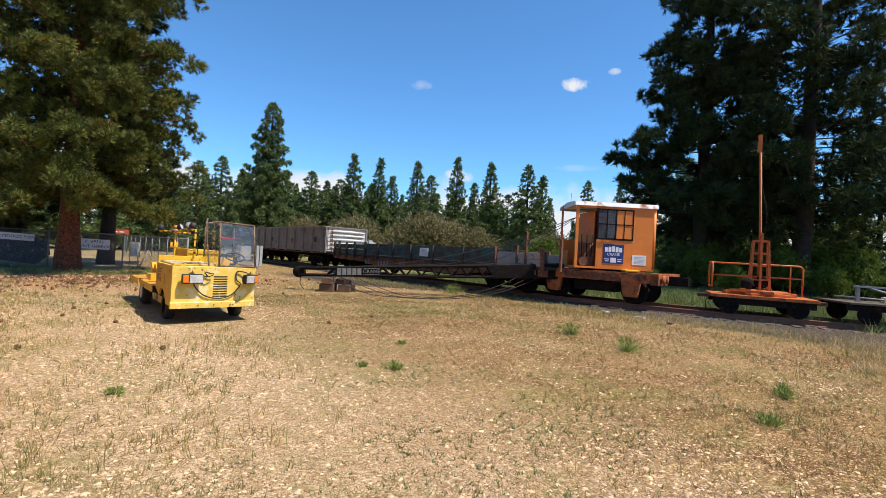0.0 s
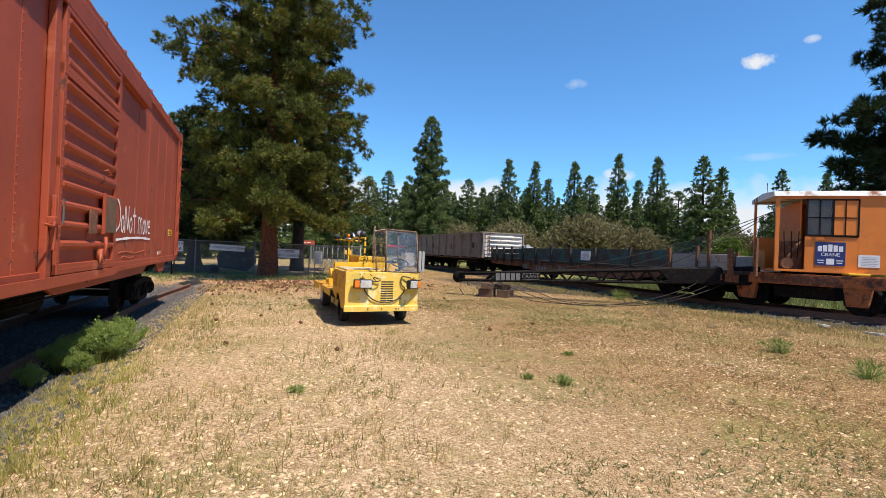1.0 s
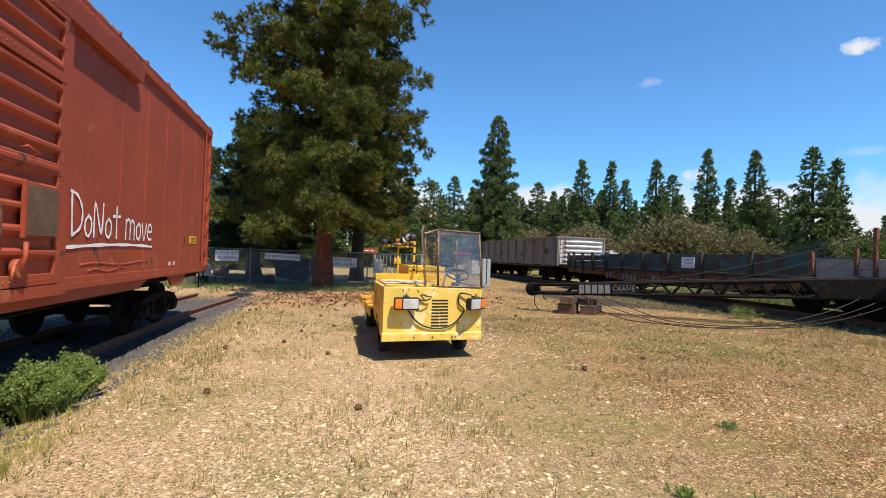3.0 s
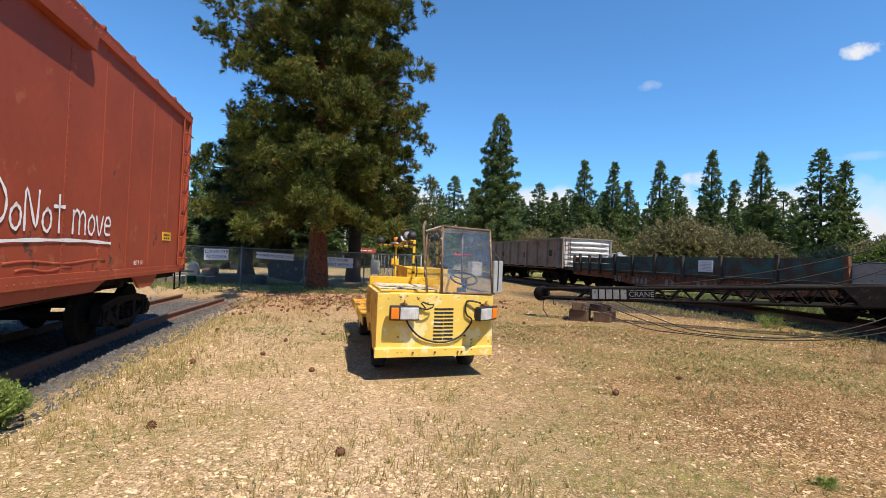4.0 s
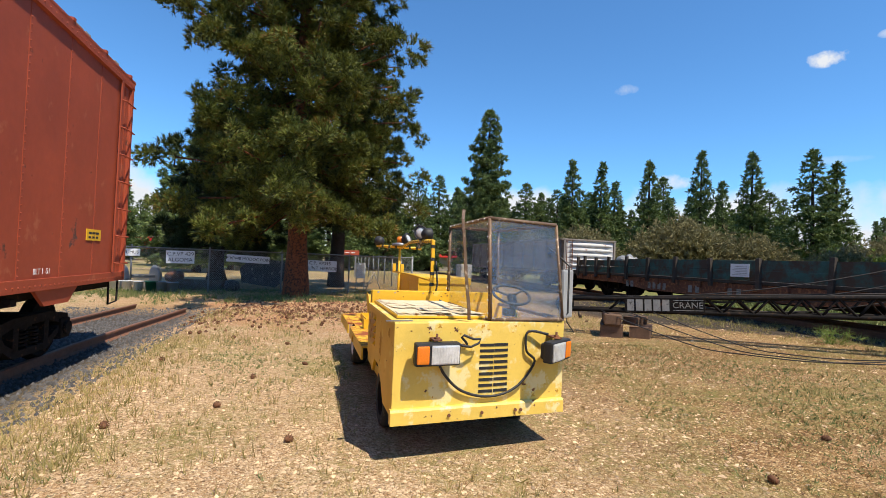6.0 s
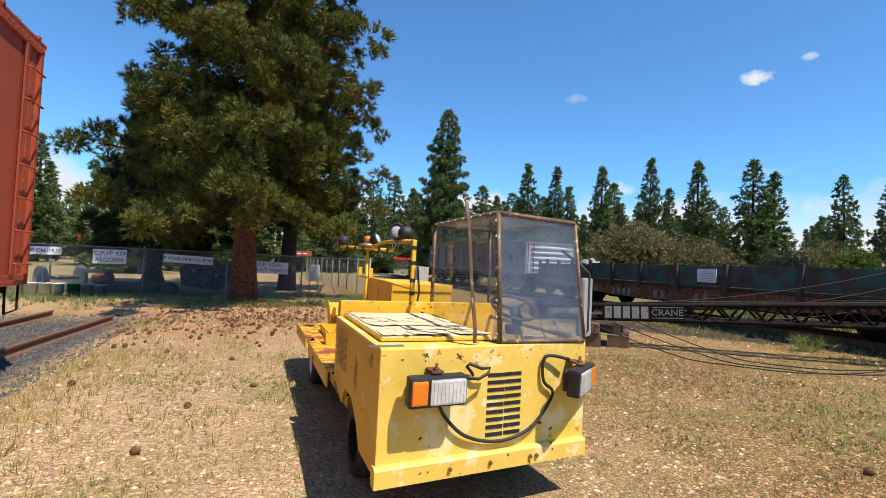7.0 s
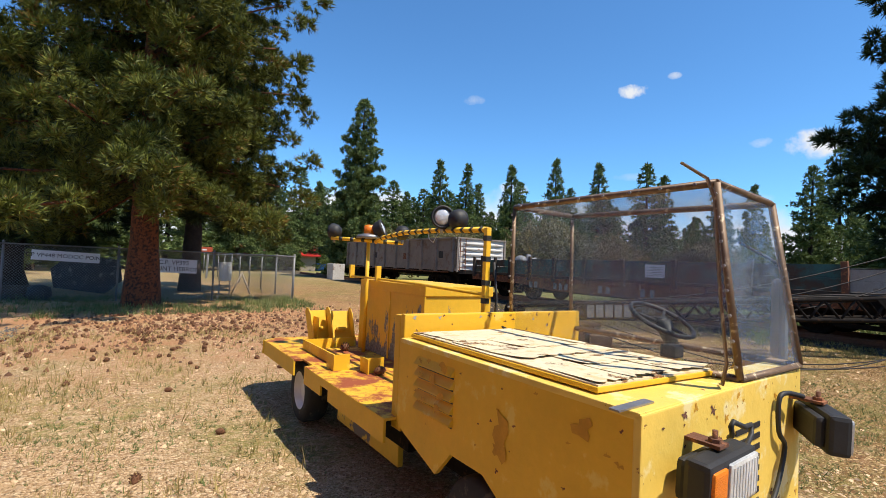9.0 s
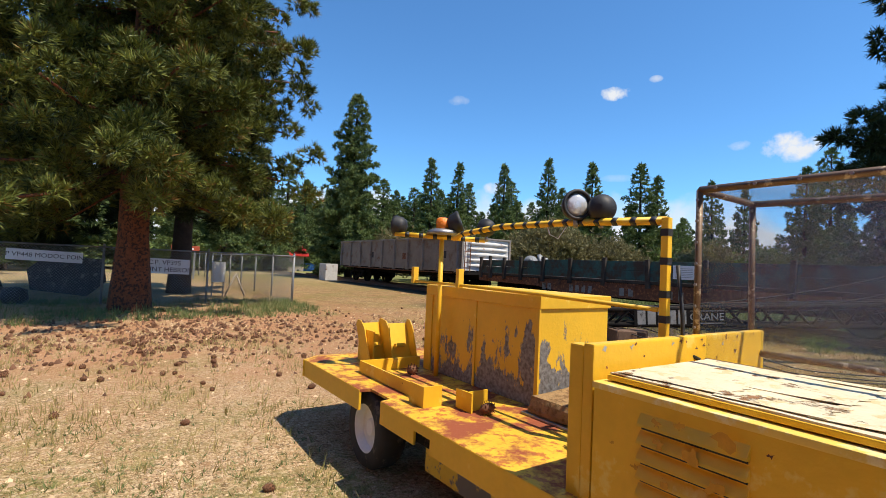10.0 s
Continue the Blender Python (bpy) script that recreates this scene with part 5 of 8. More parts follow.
    part("latch_strip", bm, STEEL, hood)
    # louvres and bare patches on the flank
    for i in range(5):
        z = 0.70 + i * 0.058
        bm = BM()
        prism(bm, [(-0.750, z), (-0.777, z + 0.004), (-0.774, z + 0.012), (-0.750, z + 0.044)], "y", 0.92, 1.24)
        part("louvre", bm, YELLOW, tug)
        bm = BM()
        box(bm, -0.7525, -0.7505, 0.925, 1.235, z - 0.010, z)
        part("louvre_slot", bm, BLACK, tug)
    for cy, cz, s in ((0.98, 0.975, 0.034), (1.10, 0.98, 0.018), (1.06, 0.90, 0.028), (1.00, 0.83, 0.030), (0.58, 0.80, 0.075), (0.61, 0.71, 0.05), (0.20, 0.93, 0.045), (0.35, 0.60, 0.02), (1.17, 0.965, 0.016), (1.16, 0.90, 0.020), (1.02, 0.76, 0.026), (1.14, 0.78, 0.014)):
        bm = BM()
        vs = [bm.verts.new((-0.7535 if not 0.9 < cy < 1.25 else -0.7795, cy + s * f * math.cos(a), cz + s * f * math.sin(a))) for a, f in zip(np.arange(0, 6.2, 0.52), [rnd.choice((0.4, 0.7, 1.0, 1.15)) for _ in range(12)])]
        bm.faces.new(vs)
        part("bare_patch", bm, BARE_YELLOW, tug, "ochre undercoat where paint has fallen off")
    # rust chips and lifted paint on the front sheet, bulkhead and bumper
    chip_rnd = random.Random(17)

    def chip(parent, c, u, v, size, mat):
        bm = BM()
        k = 13
        vs = []
        for i in range(k):
            a = i * 2 * math.pi / k
            f = size * chip_rnd.choice((0.3, 0.55, 0.8, 1.25))
            vs.append(bm.verts.new(Vector(c) + Vector(u) * f * 1.3 * math.cos(a) + Vector(v) * f * math.sin(a)))
        bm.faces.new(vs)
        part("paint_chip", bm, mat, parent)

    X, Y, Z = (1, 0, 0), (0, 1, 0), (0, 0, 1)
    for i in range(38):
        z = chip_rnd.choice((chip_rnd.uniform(0.94, 1.02), chip_rnd.uniform(0.42, 1.0), chip_rnd.uniform(0.42, 0.55)))
        x = chip_rnd.uniform(-0.72, 0.72)
        if abs(x - 0.085) < 0.19 and z < 0.92:
            continue
        chip(face, (x, -0.0075, z), X, Z, chip_rnd.choice((0.005, 0.007, 0.010, 0.018)) * chip_rnd.uniform(0.7, 1.1), chip_rnd.choice((RUST, RUST, BARE_YELLOW)))
    for i in range(7):
        chip(bumper_chips, (chip_rnd.uniform(-0.72, 0.70), -0.0515, chip_rnd.uniform(0.31, 0.38)), X, Z, chip_rnd.uniform(0.003, 0.012), RUST)
    for i in range(22):
        chip(tug, (-0.7515, chip_rnd.uniform(0.03, 1.38), chip_rnd.uniform(0.60, 1.0)), Y, Z, chip_rnd.uniform(0.003, 0.012), chip_rnd.choice((RUST, BARE_YELLOW)))
    for i in range(24):
        chip(tug, (chip_rnd.uniform(-0.68, 0.7), 1.4485, chip_rnd.uniform(1.05, 1.165)), X, Z, chip_rnd.uniform(0.003, 0.014), chip_rnd.choice((RUST, RUST, GREY_MIRROR)))
    # headlamps with amber ends; the driver's one is knocked outwards
    for x, y, flip, turned in ((-0.435, -0.115, 1, 0), (0.615, -0.135, -1, 34)):
        at_lamp = pose(x, y, 0.822, 2, 0, turned)
        bm = BM()
        box(bm, -0.18, 0.18, -0.045, 0.045, -0.085, 0.085, 0.020, at_lamp)
        box(bm, -0.15, 0.15, 0.04, 0.085, -0.066, 0.066, 0.022, at_lamp)
        lamp = part("headlamp", bm, BLACK, tug, "rectangular black headlamp with amber indicator")
        bm = BM()
        x0, x1 = sorted((-flip * 0.056, flip * 0.168))
        box(bm, x0, x1, -0.056, -0.040, -0.070, 0.070, 0.012, at_lamp)
        part("lens", bm, LENS, lamp)
        bm = BM()
        for k in range(9):
            xr = x0 + 0.018 + k * 0.0235
            box(bm, xr, xr + 0.004, -0.0585, -0.055, -0.058, 0.058, 0, at_lamp)
        part("lens_flutes", bm, LENS, lamp)
        bm = BM()
        x0, x1 = sorted((-flip * 0.168, -flip * 0.070))
        box(bm, x0, x1, -0.055, 0.0, -0.066, 0.066, 0.012, at_lamp)
        part("indicator", bm, AMBER, lamp, "amber indicator lens")
        bm = BM()
        box(bm, x - 0.035, x + 0.035, y - 0.01, 0.0, 0.915, 0.927)
        cyl(bm, (x, y + 0.02, 0.90), (x, y + 0.02, 0.965), 0.010, seg=8)
        cyl(bm, (x, y + 0.02, 0.927), (x, y + 0.02, 0.940), 0.022, seg=6)
        part("bracket", bm, RUST, lamp)
    bm = BM()
    tube(bm, [(-0.33, -0.05, 0.88), (-0.27, -0.08, 0.895), (-0.22, -0.09, 0.87), (-0.15, -0.09, 0.86), (-0.08, -0.08, 0.885), (-0.06, -0.07, 0.915), (-0.12, -0.07, 0.915), (-0.20, -0.06, 0.945), (-0.22, -0.06, 0.93), (-0.18, -0.05, 0.89), (-0.16, -0.03, 0.87)], 0.010, 8)
    part("loose_wire", bm, BLACK, tug, "loose black headlamp wire")
    bm = BM()
    pts = [(-0.40, -0.04, 0.74), (-0.34, -0.035, 0.64), (-0.22, -0.035, 0.53), (-0.06, -0.03, 0.47), (0.10, -0.03, 0.46), (0.25, -0.035, 0.50), (0.36, -0.035, 0.58), (0.46, -0.03, 0.72), (0.38, -0.03, 0.80), (0.37, -0.03, 0.93), (0.42, -0.04, 0.965), (0.56, -0.07, 0.94)]
    P = [Vector(p) for p in pts]
    fine = []
    for i in range(len(P) - 1):
        a, b, c, d = P[max(0, i - 1)], P[i], P[i + 1], P[min(len(P) - 1, i + 2)]
        for s in range(4):
            t = s / 4
            fine.append(0.5 * (2 * b + (c - a) * t + (2 * a - 5 * b + 4 * c - d) * t * t + (3 * b - a - 3 * c + d) * t ** 3))
    tube(bm, fine + [P[-1]], 0.011, 8)
    part("cable", bm, BLACK, tug, "sagging black cable between the headlamps")
    # clear driver's enclosure
    corners = {k: Vector(p) for k, p in (("fl0", (0.05, -0.05, 1.05)), ("fl1", (0.06, 0.07, 1.87)), ("rl0", (0.14, 1.50, 1.045)), ("rl1", (0.14, 1.50, 1.88)),
                                         ("fr0", (0.735, 0.00, 1.05)), ("fr1", (0.715, 0.13, 1.85)), ("rr0", (0.74, 1.50, 1.045)), ("rr1", (0.72, 1.50, 1.87)))}
    cab = BM()
    for a, b in (("fl0", "fl1"), ("rl0", "rl1"), ("fr0", "fr1"), ("rr0", "rr1"), ("fl0", "fr0"), ("fl1", "fr1"), ("rl1", "rr1"), ("fl0", "rl0"), ("fl1", "rl1"), ("fr0", "rr0"), ("fr1", "rr1")):
        tube(cab, [corners[a], corners[b]], 0.018, 4)
    cab_ob = part("windscreen_frame", cab, BRONZE, tug, "brown riveted edge channel of the plastic windscreen")
    for q in (("fl0", "fr0", "fr1", "fl1"), ("fl0", "rl0", "rl1", "fl1"), ("fr0", "rr0", "rr1", "fr1"), ("fl1", "fr1", "rr1", "rl1")):
        bm = BM()
        vs = [bm.verts.new(corners[k]) for k in q]
        bm.faces.new(vs)
        nrm = (corners[q[1]] - corners[q[0]]).cross(corners[q[3]] - corners[q[0]]).normalized() * 0.005
        bm.faces.new([bm.verts.new(corners[k] + nrm) for k in q][::-1])
        g = part("pane", bm, CLEAR, cab_ob, "scuffed clear plastic sheet")
        g.visible_shadow = False
    for a, b in (("fl0", "fl1"), ("rl0", "rl1"), ("fl1", "rl1"), ("fl0", "rl0")):
        for i in range(8):
            p = corners[a].lerp(corners[b], (i + 0.5) / 8)
            bm = BM()
            cyl(bm, p - Vector((0.018, 0, 0)), p - Vector((0.026, 0, 0)), 0.008, seg=6)
            part("rivet", bm, STEEL, cab_ob)
    bm = BM()
    pts = [(-0.16, 0.10, 1.93), (-0.21, -0.04, 1.84), (-0.21, -0.07, 1.76), (-0.18, -0.085, 1.40), (-0.15, -0.10, 1.14), (-0.14, -0.08, 1.055), (-0.10, -0.05, 1.048)]
    rings = []
    for p in pts:
        p = Vector(p)
        rings.append([bm.verts.new(p + Vector(o)) for o in ((-0.016, -0.012, 0), (0.016, 0.012, 0), (0.014, 0.018, 0), (-0.018, -0.006, 0))])
    for a, b in zip(rings, rings[1:]):
        for k in range(4):
            bm.faces.new((a[k], a[(k + 1) % 4], b[(k + 1) % 4], b[k]))
    part("hold_down_strap", bm, BRONZE, tug, "rusty brown flat strap over the windscreen")
    # mirror
    bm = BM()
    turned = Matrix.Translation((0.845, 0.12, 0)) @ Matrix.Rotation(radians(32), 4, "Z")
    box(bm, -0.095, 0.095, -0.02, 0.022, 1.05, 1.47, 0.02, turned)
    mirror = part("mirror", bm, GREY_MIRROR, tug, "tall grey truck mirror")
    bm = BM()
    box(bm, -0.08, 0.08, 0.023, 0.026, 1.075, 1.445, 0.0, turned)
    part("mirror_glass", bm, STEEL, mirror)
    bm = BM()
    tube(bm, [(0.74, 0.12, 1.06), (0.80, 0.10, 1.04), (0.845, 0.09, 1.10), (0.845, 0.09, 1.5), (0.80, 0.14, 1.56), (0.74, 0.3, 1.66)], 0.009, 6)
    part("mirror_arm", bm, BLACK, mirror)
    # steering wheel, column, driver's footwell
    bm = BM()
    c = Vector((0.52, 0.62, 1.21))
    tilt = Matrix.Rotation(radians(25), 4, "X")
    ring = [c + tilt @ Vector((0.185 * math.cos(a), 0.185 * math.sin(a), 0)) for a in np.linspace(0, 2 * math.pi, 29)]
    tube(bm, ring, 0.013, 8)
    for a in (0.5, 2.6, 4.7):
        tube(bm, [c + Vector((0, 0, -0.02)), c + tilt @ Vector((0.185 * math.cos(a), 0.185 * math.sin(a), 0))], 0.010, 6)
    cyl(bm, c - Vector((0, 0, 0.05)), c + Vector((0, 0, 0.01)), 0.035, 0.03, 12)
    part("steering_wheel", bm, BLACK, tug, "thin black steering wheel")
    bm = BM()
    cyl(bm, (0.52, 0.30, 0.54), (0.52, 0.555, 1.085), 0.030, seg=12)
    column = part("steering_column", bm, YELLOW, tug)
    bm = BM()
    cyl(bm, (0.52, 0.545, 1.065), (0.52, 0.612, 1.195), 0.036, 0.046, seg=12)
    part("column_sleeve", bm, BLACK, column, "black upper sleeve of the steering column")
    bm = BM()
    box(bm, 0.40, 0.50, 0.47, 0.56, 1.02, 1.09, 0.015)
    part("column_switch", bm, BLACK, tug)
    bm = BM()
    box(bm, 0.125, 0.15, 0.02, 1.43, 0.52, 1.02, 0.004)
    part("cockpit_wall", bm, YELLOW, tug, "yellow inner wall between engine and driver's footwell")
    bm = BM()
    box(bm, 0.13, 0.72, 0.03, 1.44, 0.505, 0.53, 0.004)
    part("cockpit_floor", bm, DECK_PAINT, tug)
    # bulkhead and deck
    bm = BM()
    box(bm, -0.72, 0.78, 1.45, 1.50, 0.50, 1.17, 0.008)
    box(bm, -0.72, -0.65, 1.50, 1.57, 0.50, 1.16, 0.008)
    part("bulkhead", bm, YELLOW, tug, "chipped yellow steel bulkhead")
    bm = BM()
    prism(bm, [(-0.80, 1.50), (0.78, 1.50), (0.78, 4.65), (-0.62, 4.65), (-0.80, 4.50), (-0.80, 3.36), (-0.72, 3.34), (-0.72, 3.06), (-0.80, 3.04)], "z", 0.555, 0.572)
    deck = part("deck", bm, DECK_PAINT, tug, "flat steel deck, yellow paint worn through to rust")
    bm = BM()
    for y0, y1 in ((1.50, 2.45), (2.62, 3.04), (3.36, 4.50)):
        box(bm, -0.803, -0.785, y0, y1, 0.43, 0.57, 0.003)
    box(bm, -0.803, -0.785, 2.43, 2.64, 0.51, 0.57, 0.003)
    box(bm, 0.765, 0.783, 1.50, 4.65, 0.43, 0.57)
    box(bm, -0.62, 0.78, 4.635, 4.652, 0.43, 0.57)
    box(bm, -0.02, 0.02, -0.12, 0.12, 0.43, 0.57, m=pose(-0.71, 4.575, 0, 0, 0, -50))
    part("deck_edge", bm, YELLOW, deck, "folded yellow deck edge with notches")
    bm = BM()
    box(bm, -0.60, 0.60, 1.55, 4.4, 0.33, 0.55)
    box(bm, -0.5, 0.5, 0.1, 1.5, 0.33, 0.50)
    part("chassis", bm, DARK_IRON, tug)
    bm = BM()
    box(bm, -0.56, -0.52, 1.75, 2.85, 0.16, 0.50, 0.006)
    part("skirt_panel", bm, YELLOW_WORN, tug, "dull yellow panel under the deck")
    # angle irons on the deck
    bm = BM()
    box(bm, -0.57, -0.555, 2.82, 3.86, 0.573, 0.665)
    box(bm, -0.555, -0.50, 2.82, 3.86, 0.573, 0.581)
    part("angle_iron", bm, YELLOW, deck)
    bm = BM()
    box(bm, -0.55, 0.0, 3.845, 3.86, 0.573, 0.665)
    part("angle_iron", bm, YELLOW, deck)
    bm = BM()
    box(bm, -0.64, -0.50, 2.78, 2.795, 0.573, 0.70)
    box(bm, -0.64, -0.625, 2.795, 2.95, 0.573, 0.70)
    part("angle_stop", bm, YELLOW, deck)
    bm = BM()
    box(bm, -0.42, -0.27, 2.60, 2.612, 0.573, 0.69, m=None)
    box(bm, -0.432, -0.42, 2.56, 2.72, 0.573, 0.69)
    part("angle_stop", bm, YELLOW, deck)
    # engine cover: body, lid, corner post
    bm = BM()
    box(bm, 0.02, 0.72, 2.45, 3.78, 0.573, 1.20, 0.006)
    cover = part("engine_cover", bm, YELLOW_RUBBED, tug, "yellow engine box worn to grey metal along the bottom")
    bm = BM()
    box(bm, 0.005, 0.735, 2.435, 3.795, 1.20, 1.285, 0.006)
    part("lid", bm, YELLOW, cover)
    for dims in ((0.008, 0.022, 3.70, 3.80, 0.573, 1.20), (0.012, 0.021, 3.10, 3.125, 0.573, 1.20), (0.002, 0.018, 2.438, 2.47, 0.573, 1.20)):
        bm = BM()
        box(bm, *dims, 0.002)
        part("corner_strip", bm, YELLOW, cover)
    # crumbling seat cushion between bulkhead and box
    bm = BM()
    vs = box(bm, -0.12, 0.66, 1.62, 2.40, 0.585, 0.70, 0.035)
    bmesh.ops.subdivide_edges(bm, edges=bm.edges[:], cuts=3, use_grid_fill=True)
    for v in bm.verts:
        v.co += Vector([0.028 * noise.noise(v.co * 9 + Vector((k * 7, 0, 0))) for k in range(3)])
    part("seat_cushion", bm, FOAM, tug, "rotten brown foam seat")
    bm = BM()
    box(bm, -0.145, 0.68, 1.6, 2.43, 0.573, 0.588, 0.004)
    part("seat_tray", bm, STEEL, tug)
    # light frame, rails, lamps
    px = -0.04
    bm = BM()
    box(bm, px - 0.019, px + 0.019, 1.546, 1.584, 0.573, 1.73, 0.004)
    post = part("light_post", bm, YELLOW, tug)
    for z in (1.22, 1.34, 1.50, 1.64):
        bm = BM()
        box(bm, px - 0.021, px + 0.021, 1.544, 1.586, z, z + 0.035)
        part("stripe", bm, BLACK_PAINT, post)
    striped_bar(tug, [(px, 1.565, 1.715), (px, 2.2, 1.735), (px, 2.8, 1.735), (px, 3.24, 1.70), (px - 0.02, 3.34, 1.66)], 0.021, "light_bar")
    striped_bar(tug, [(px + 0.26, 3.28, 1.665), (px - 0.34, 3.72, 1.69)], 0.019, "rear_light_bar")
    bm = BM()
    cyl(bm, (px - 0.02, 3.50, 0.573), (px - 0.02, 3.50, 1.68), 0.020, seg=10)
    part("beacon_post", bm, YELLOW, tug)
    bm = BM()
    lathe(bm, pose(px - 0.02, 3.50, 1.70), [(0.13, 0.0), (0.12, 0.03), (0.06, 0.045), (0.03, 0.05)], 20)
    part("beacon_dish", bm, STEEL, tug, "bright metal beacon base")
    bm = BM()
    lathe(bm, pose(px - 0.02, 3.50, 1.74), [(0.052, 0.0), (0.055, 0.05), (0.050, 0.085), (0.03, 0.095)], 18)
    part("beacon", bm, AMBER, tug, "orange beacon lamp")
    bm = BM()
    tube(bm, [(px, 1.60, 1.28), (px - 0.02, 2.4, 1.30), (px - 0.03, 3.2, 1.31), (px - 0.03, 3.9, 1.31)], 0.013, 6)
    rail = part("hand_rail", bm, YELLOW, tug)
    for y in (3.22, 3.88):
        bm = BM()
        box(bm, px - 0.055, px - 0.005, y - 0.02, y + 0.02, 1.29, 1.43, 0.003)
        part("rail_stop", bm, YELLOW, rail)
    round_lamp("work_lamp", tug, (px - 0.02, 2.12, 1.83), (-0.55, -1.0, 0.05), 0.085, "round black work lamp on the light bar")
    round_lamp("work_lamp", tug, (px + 0.03, 1.98, 1.81), (1.0, 0.5, 0.0), 0.075, "round black work lamp on the light bar")
    round_lamp("work_lamp", tug, (px - 0.30, 3.74, 1.76), (-0.6, 0.9, 0.05), 0.075, "round black work lamp on the light bar")
    round_lamp("work_lamp", tug, (px + 0.07, 3.42, 1.80), (0.5, -0.4, 0.25), 0.085, "round black work lamp on the light bar")
    round_lamp("work_lamp", tug, (px + 0.22, 3.22, 1.76), (0.3, 1.0, 0.1), 0.070, "round black work lamp on the light bar")
    bm = BM()
    tube(bm, [(px, 2.2, 1.72), (px - 0.01, 2.26, 1.64), (px, 2.34, 1.67), (px, 2.36, 1.72)], 0.004, 5)
    part("lamp_wire", bm, WHITE_RIM, tug)
    bm = BM()
    tube(bm, [(px + 0.03, 1.52, 1.50), (px + 0.05, 1.50, 1.25), (px + 0.02, 1.48, 1.10), (px + 0.10, 1.44, 1.06)], 0.010, 6)
    part("wire_loom", bm, BLACK, tug)
    # steel brackets stacked at the rear
    for k, (x, y, rz) in enumerate(((-0.30, 4.12, 12), (-0.10, 4.02, 2))):
        m = pose(x, y, 0.575, -20, 0, rz)
        bm = BM()
        box(bm, -0.13, 0.13, -0.006, 0.006, 0.0, 0.36, 0.002, m)
        for sx in (-0.13, 0.122):
            prism_pts = [(-0.10, 0.0), (0.0, 0.0), (0.0, 0.36), (-0.03, 0.39), (-0.07, 0.37), (-0.10, 0.30)]
            vs0 = [bm.verts.new(m @ Vector((sx, a, b))) for a, b in prism_pts]
            vs1 = [bm.verts.new(m @ Vector((sx + 0.008, a, b))) for a, b in prism_pts]
            for i in range(6):
                bm.faces.new((vs0[i], vs0[(i + 1) % 6], vs1[(i + 1) % 6], vs1[i]))
            bm.faces.new(vs0[::-1])
            bm.faces.new(vs1)
        box(bm, -0.05, 0.05, -0.06, -0.02, 0.14, 0.17, 0.002, m)
        part("steel_bracket", bm, YELLOW, tug, "yellow welded steel bracket leaning on the engine box")
    bm = BM()
    box(bm, -0.36, -0.345, 4.05, 4.35, 0.573, 0.86, 0.004, pose(0, 0, 0, 0, 0, 0))
    part("side_plate", bm, YELLOW, tug)
    # wheels
    for x, s in ((-0.62, -1), (0.62, 1)):
        wheel(tug, x, 0.78, 0.25, 0.17, DARK_IRON, s)
        wheel(tug, x, 3.42, 0.28, 0.20, WHITE_RIM, s)
    for y, r in ((0.78, 0.25), (3.42, 0.28)):
        bm = BM()
        cyl(bm, (-0.6, y, r), (0.6, y, r), 0.04, seg=8)
        part("axle", bm, DARK_IRON, tug)
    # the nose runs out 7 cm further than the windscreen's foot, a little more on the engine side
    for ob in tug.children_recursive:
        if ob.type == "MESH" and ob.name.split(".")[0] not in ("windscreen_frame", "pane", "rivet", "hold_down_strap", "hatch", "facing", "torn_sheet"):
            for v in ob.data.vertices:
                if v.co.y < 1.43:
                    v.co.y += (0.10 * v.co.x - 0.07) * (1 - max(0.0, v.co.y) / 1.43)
    return tug


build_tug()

# White paint with worn spots, its base greyed to stand for shade.
WORN_SHADED_WHITE = material("worn_shade_grey_lettering", (0.25, 0.245, 0.23), 0.85, vary=0.2, stain=(0.05, 0.045, 0.04), stain_at=0.6, stain_scale=8, stain_soft=0.06)


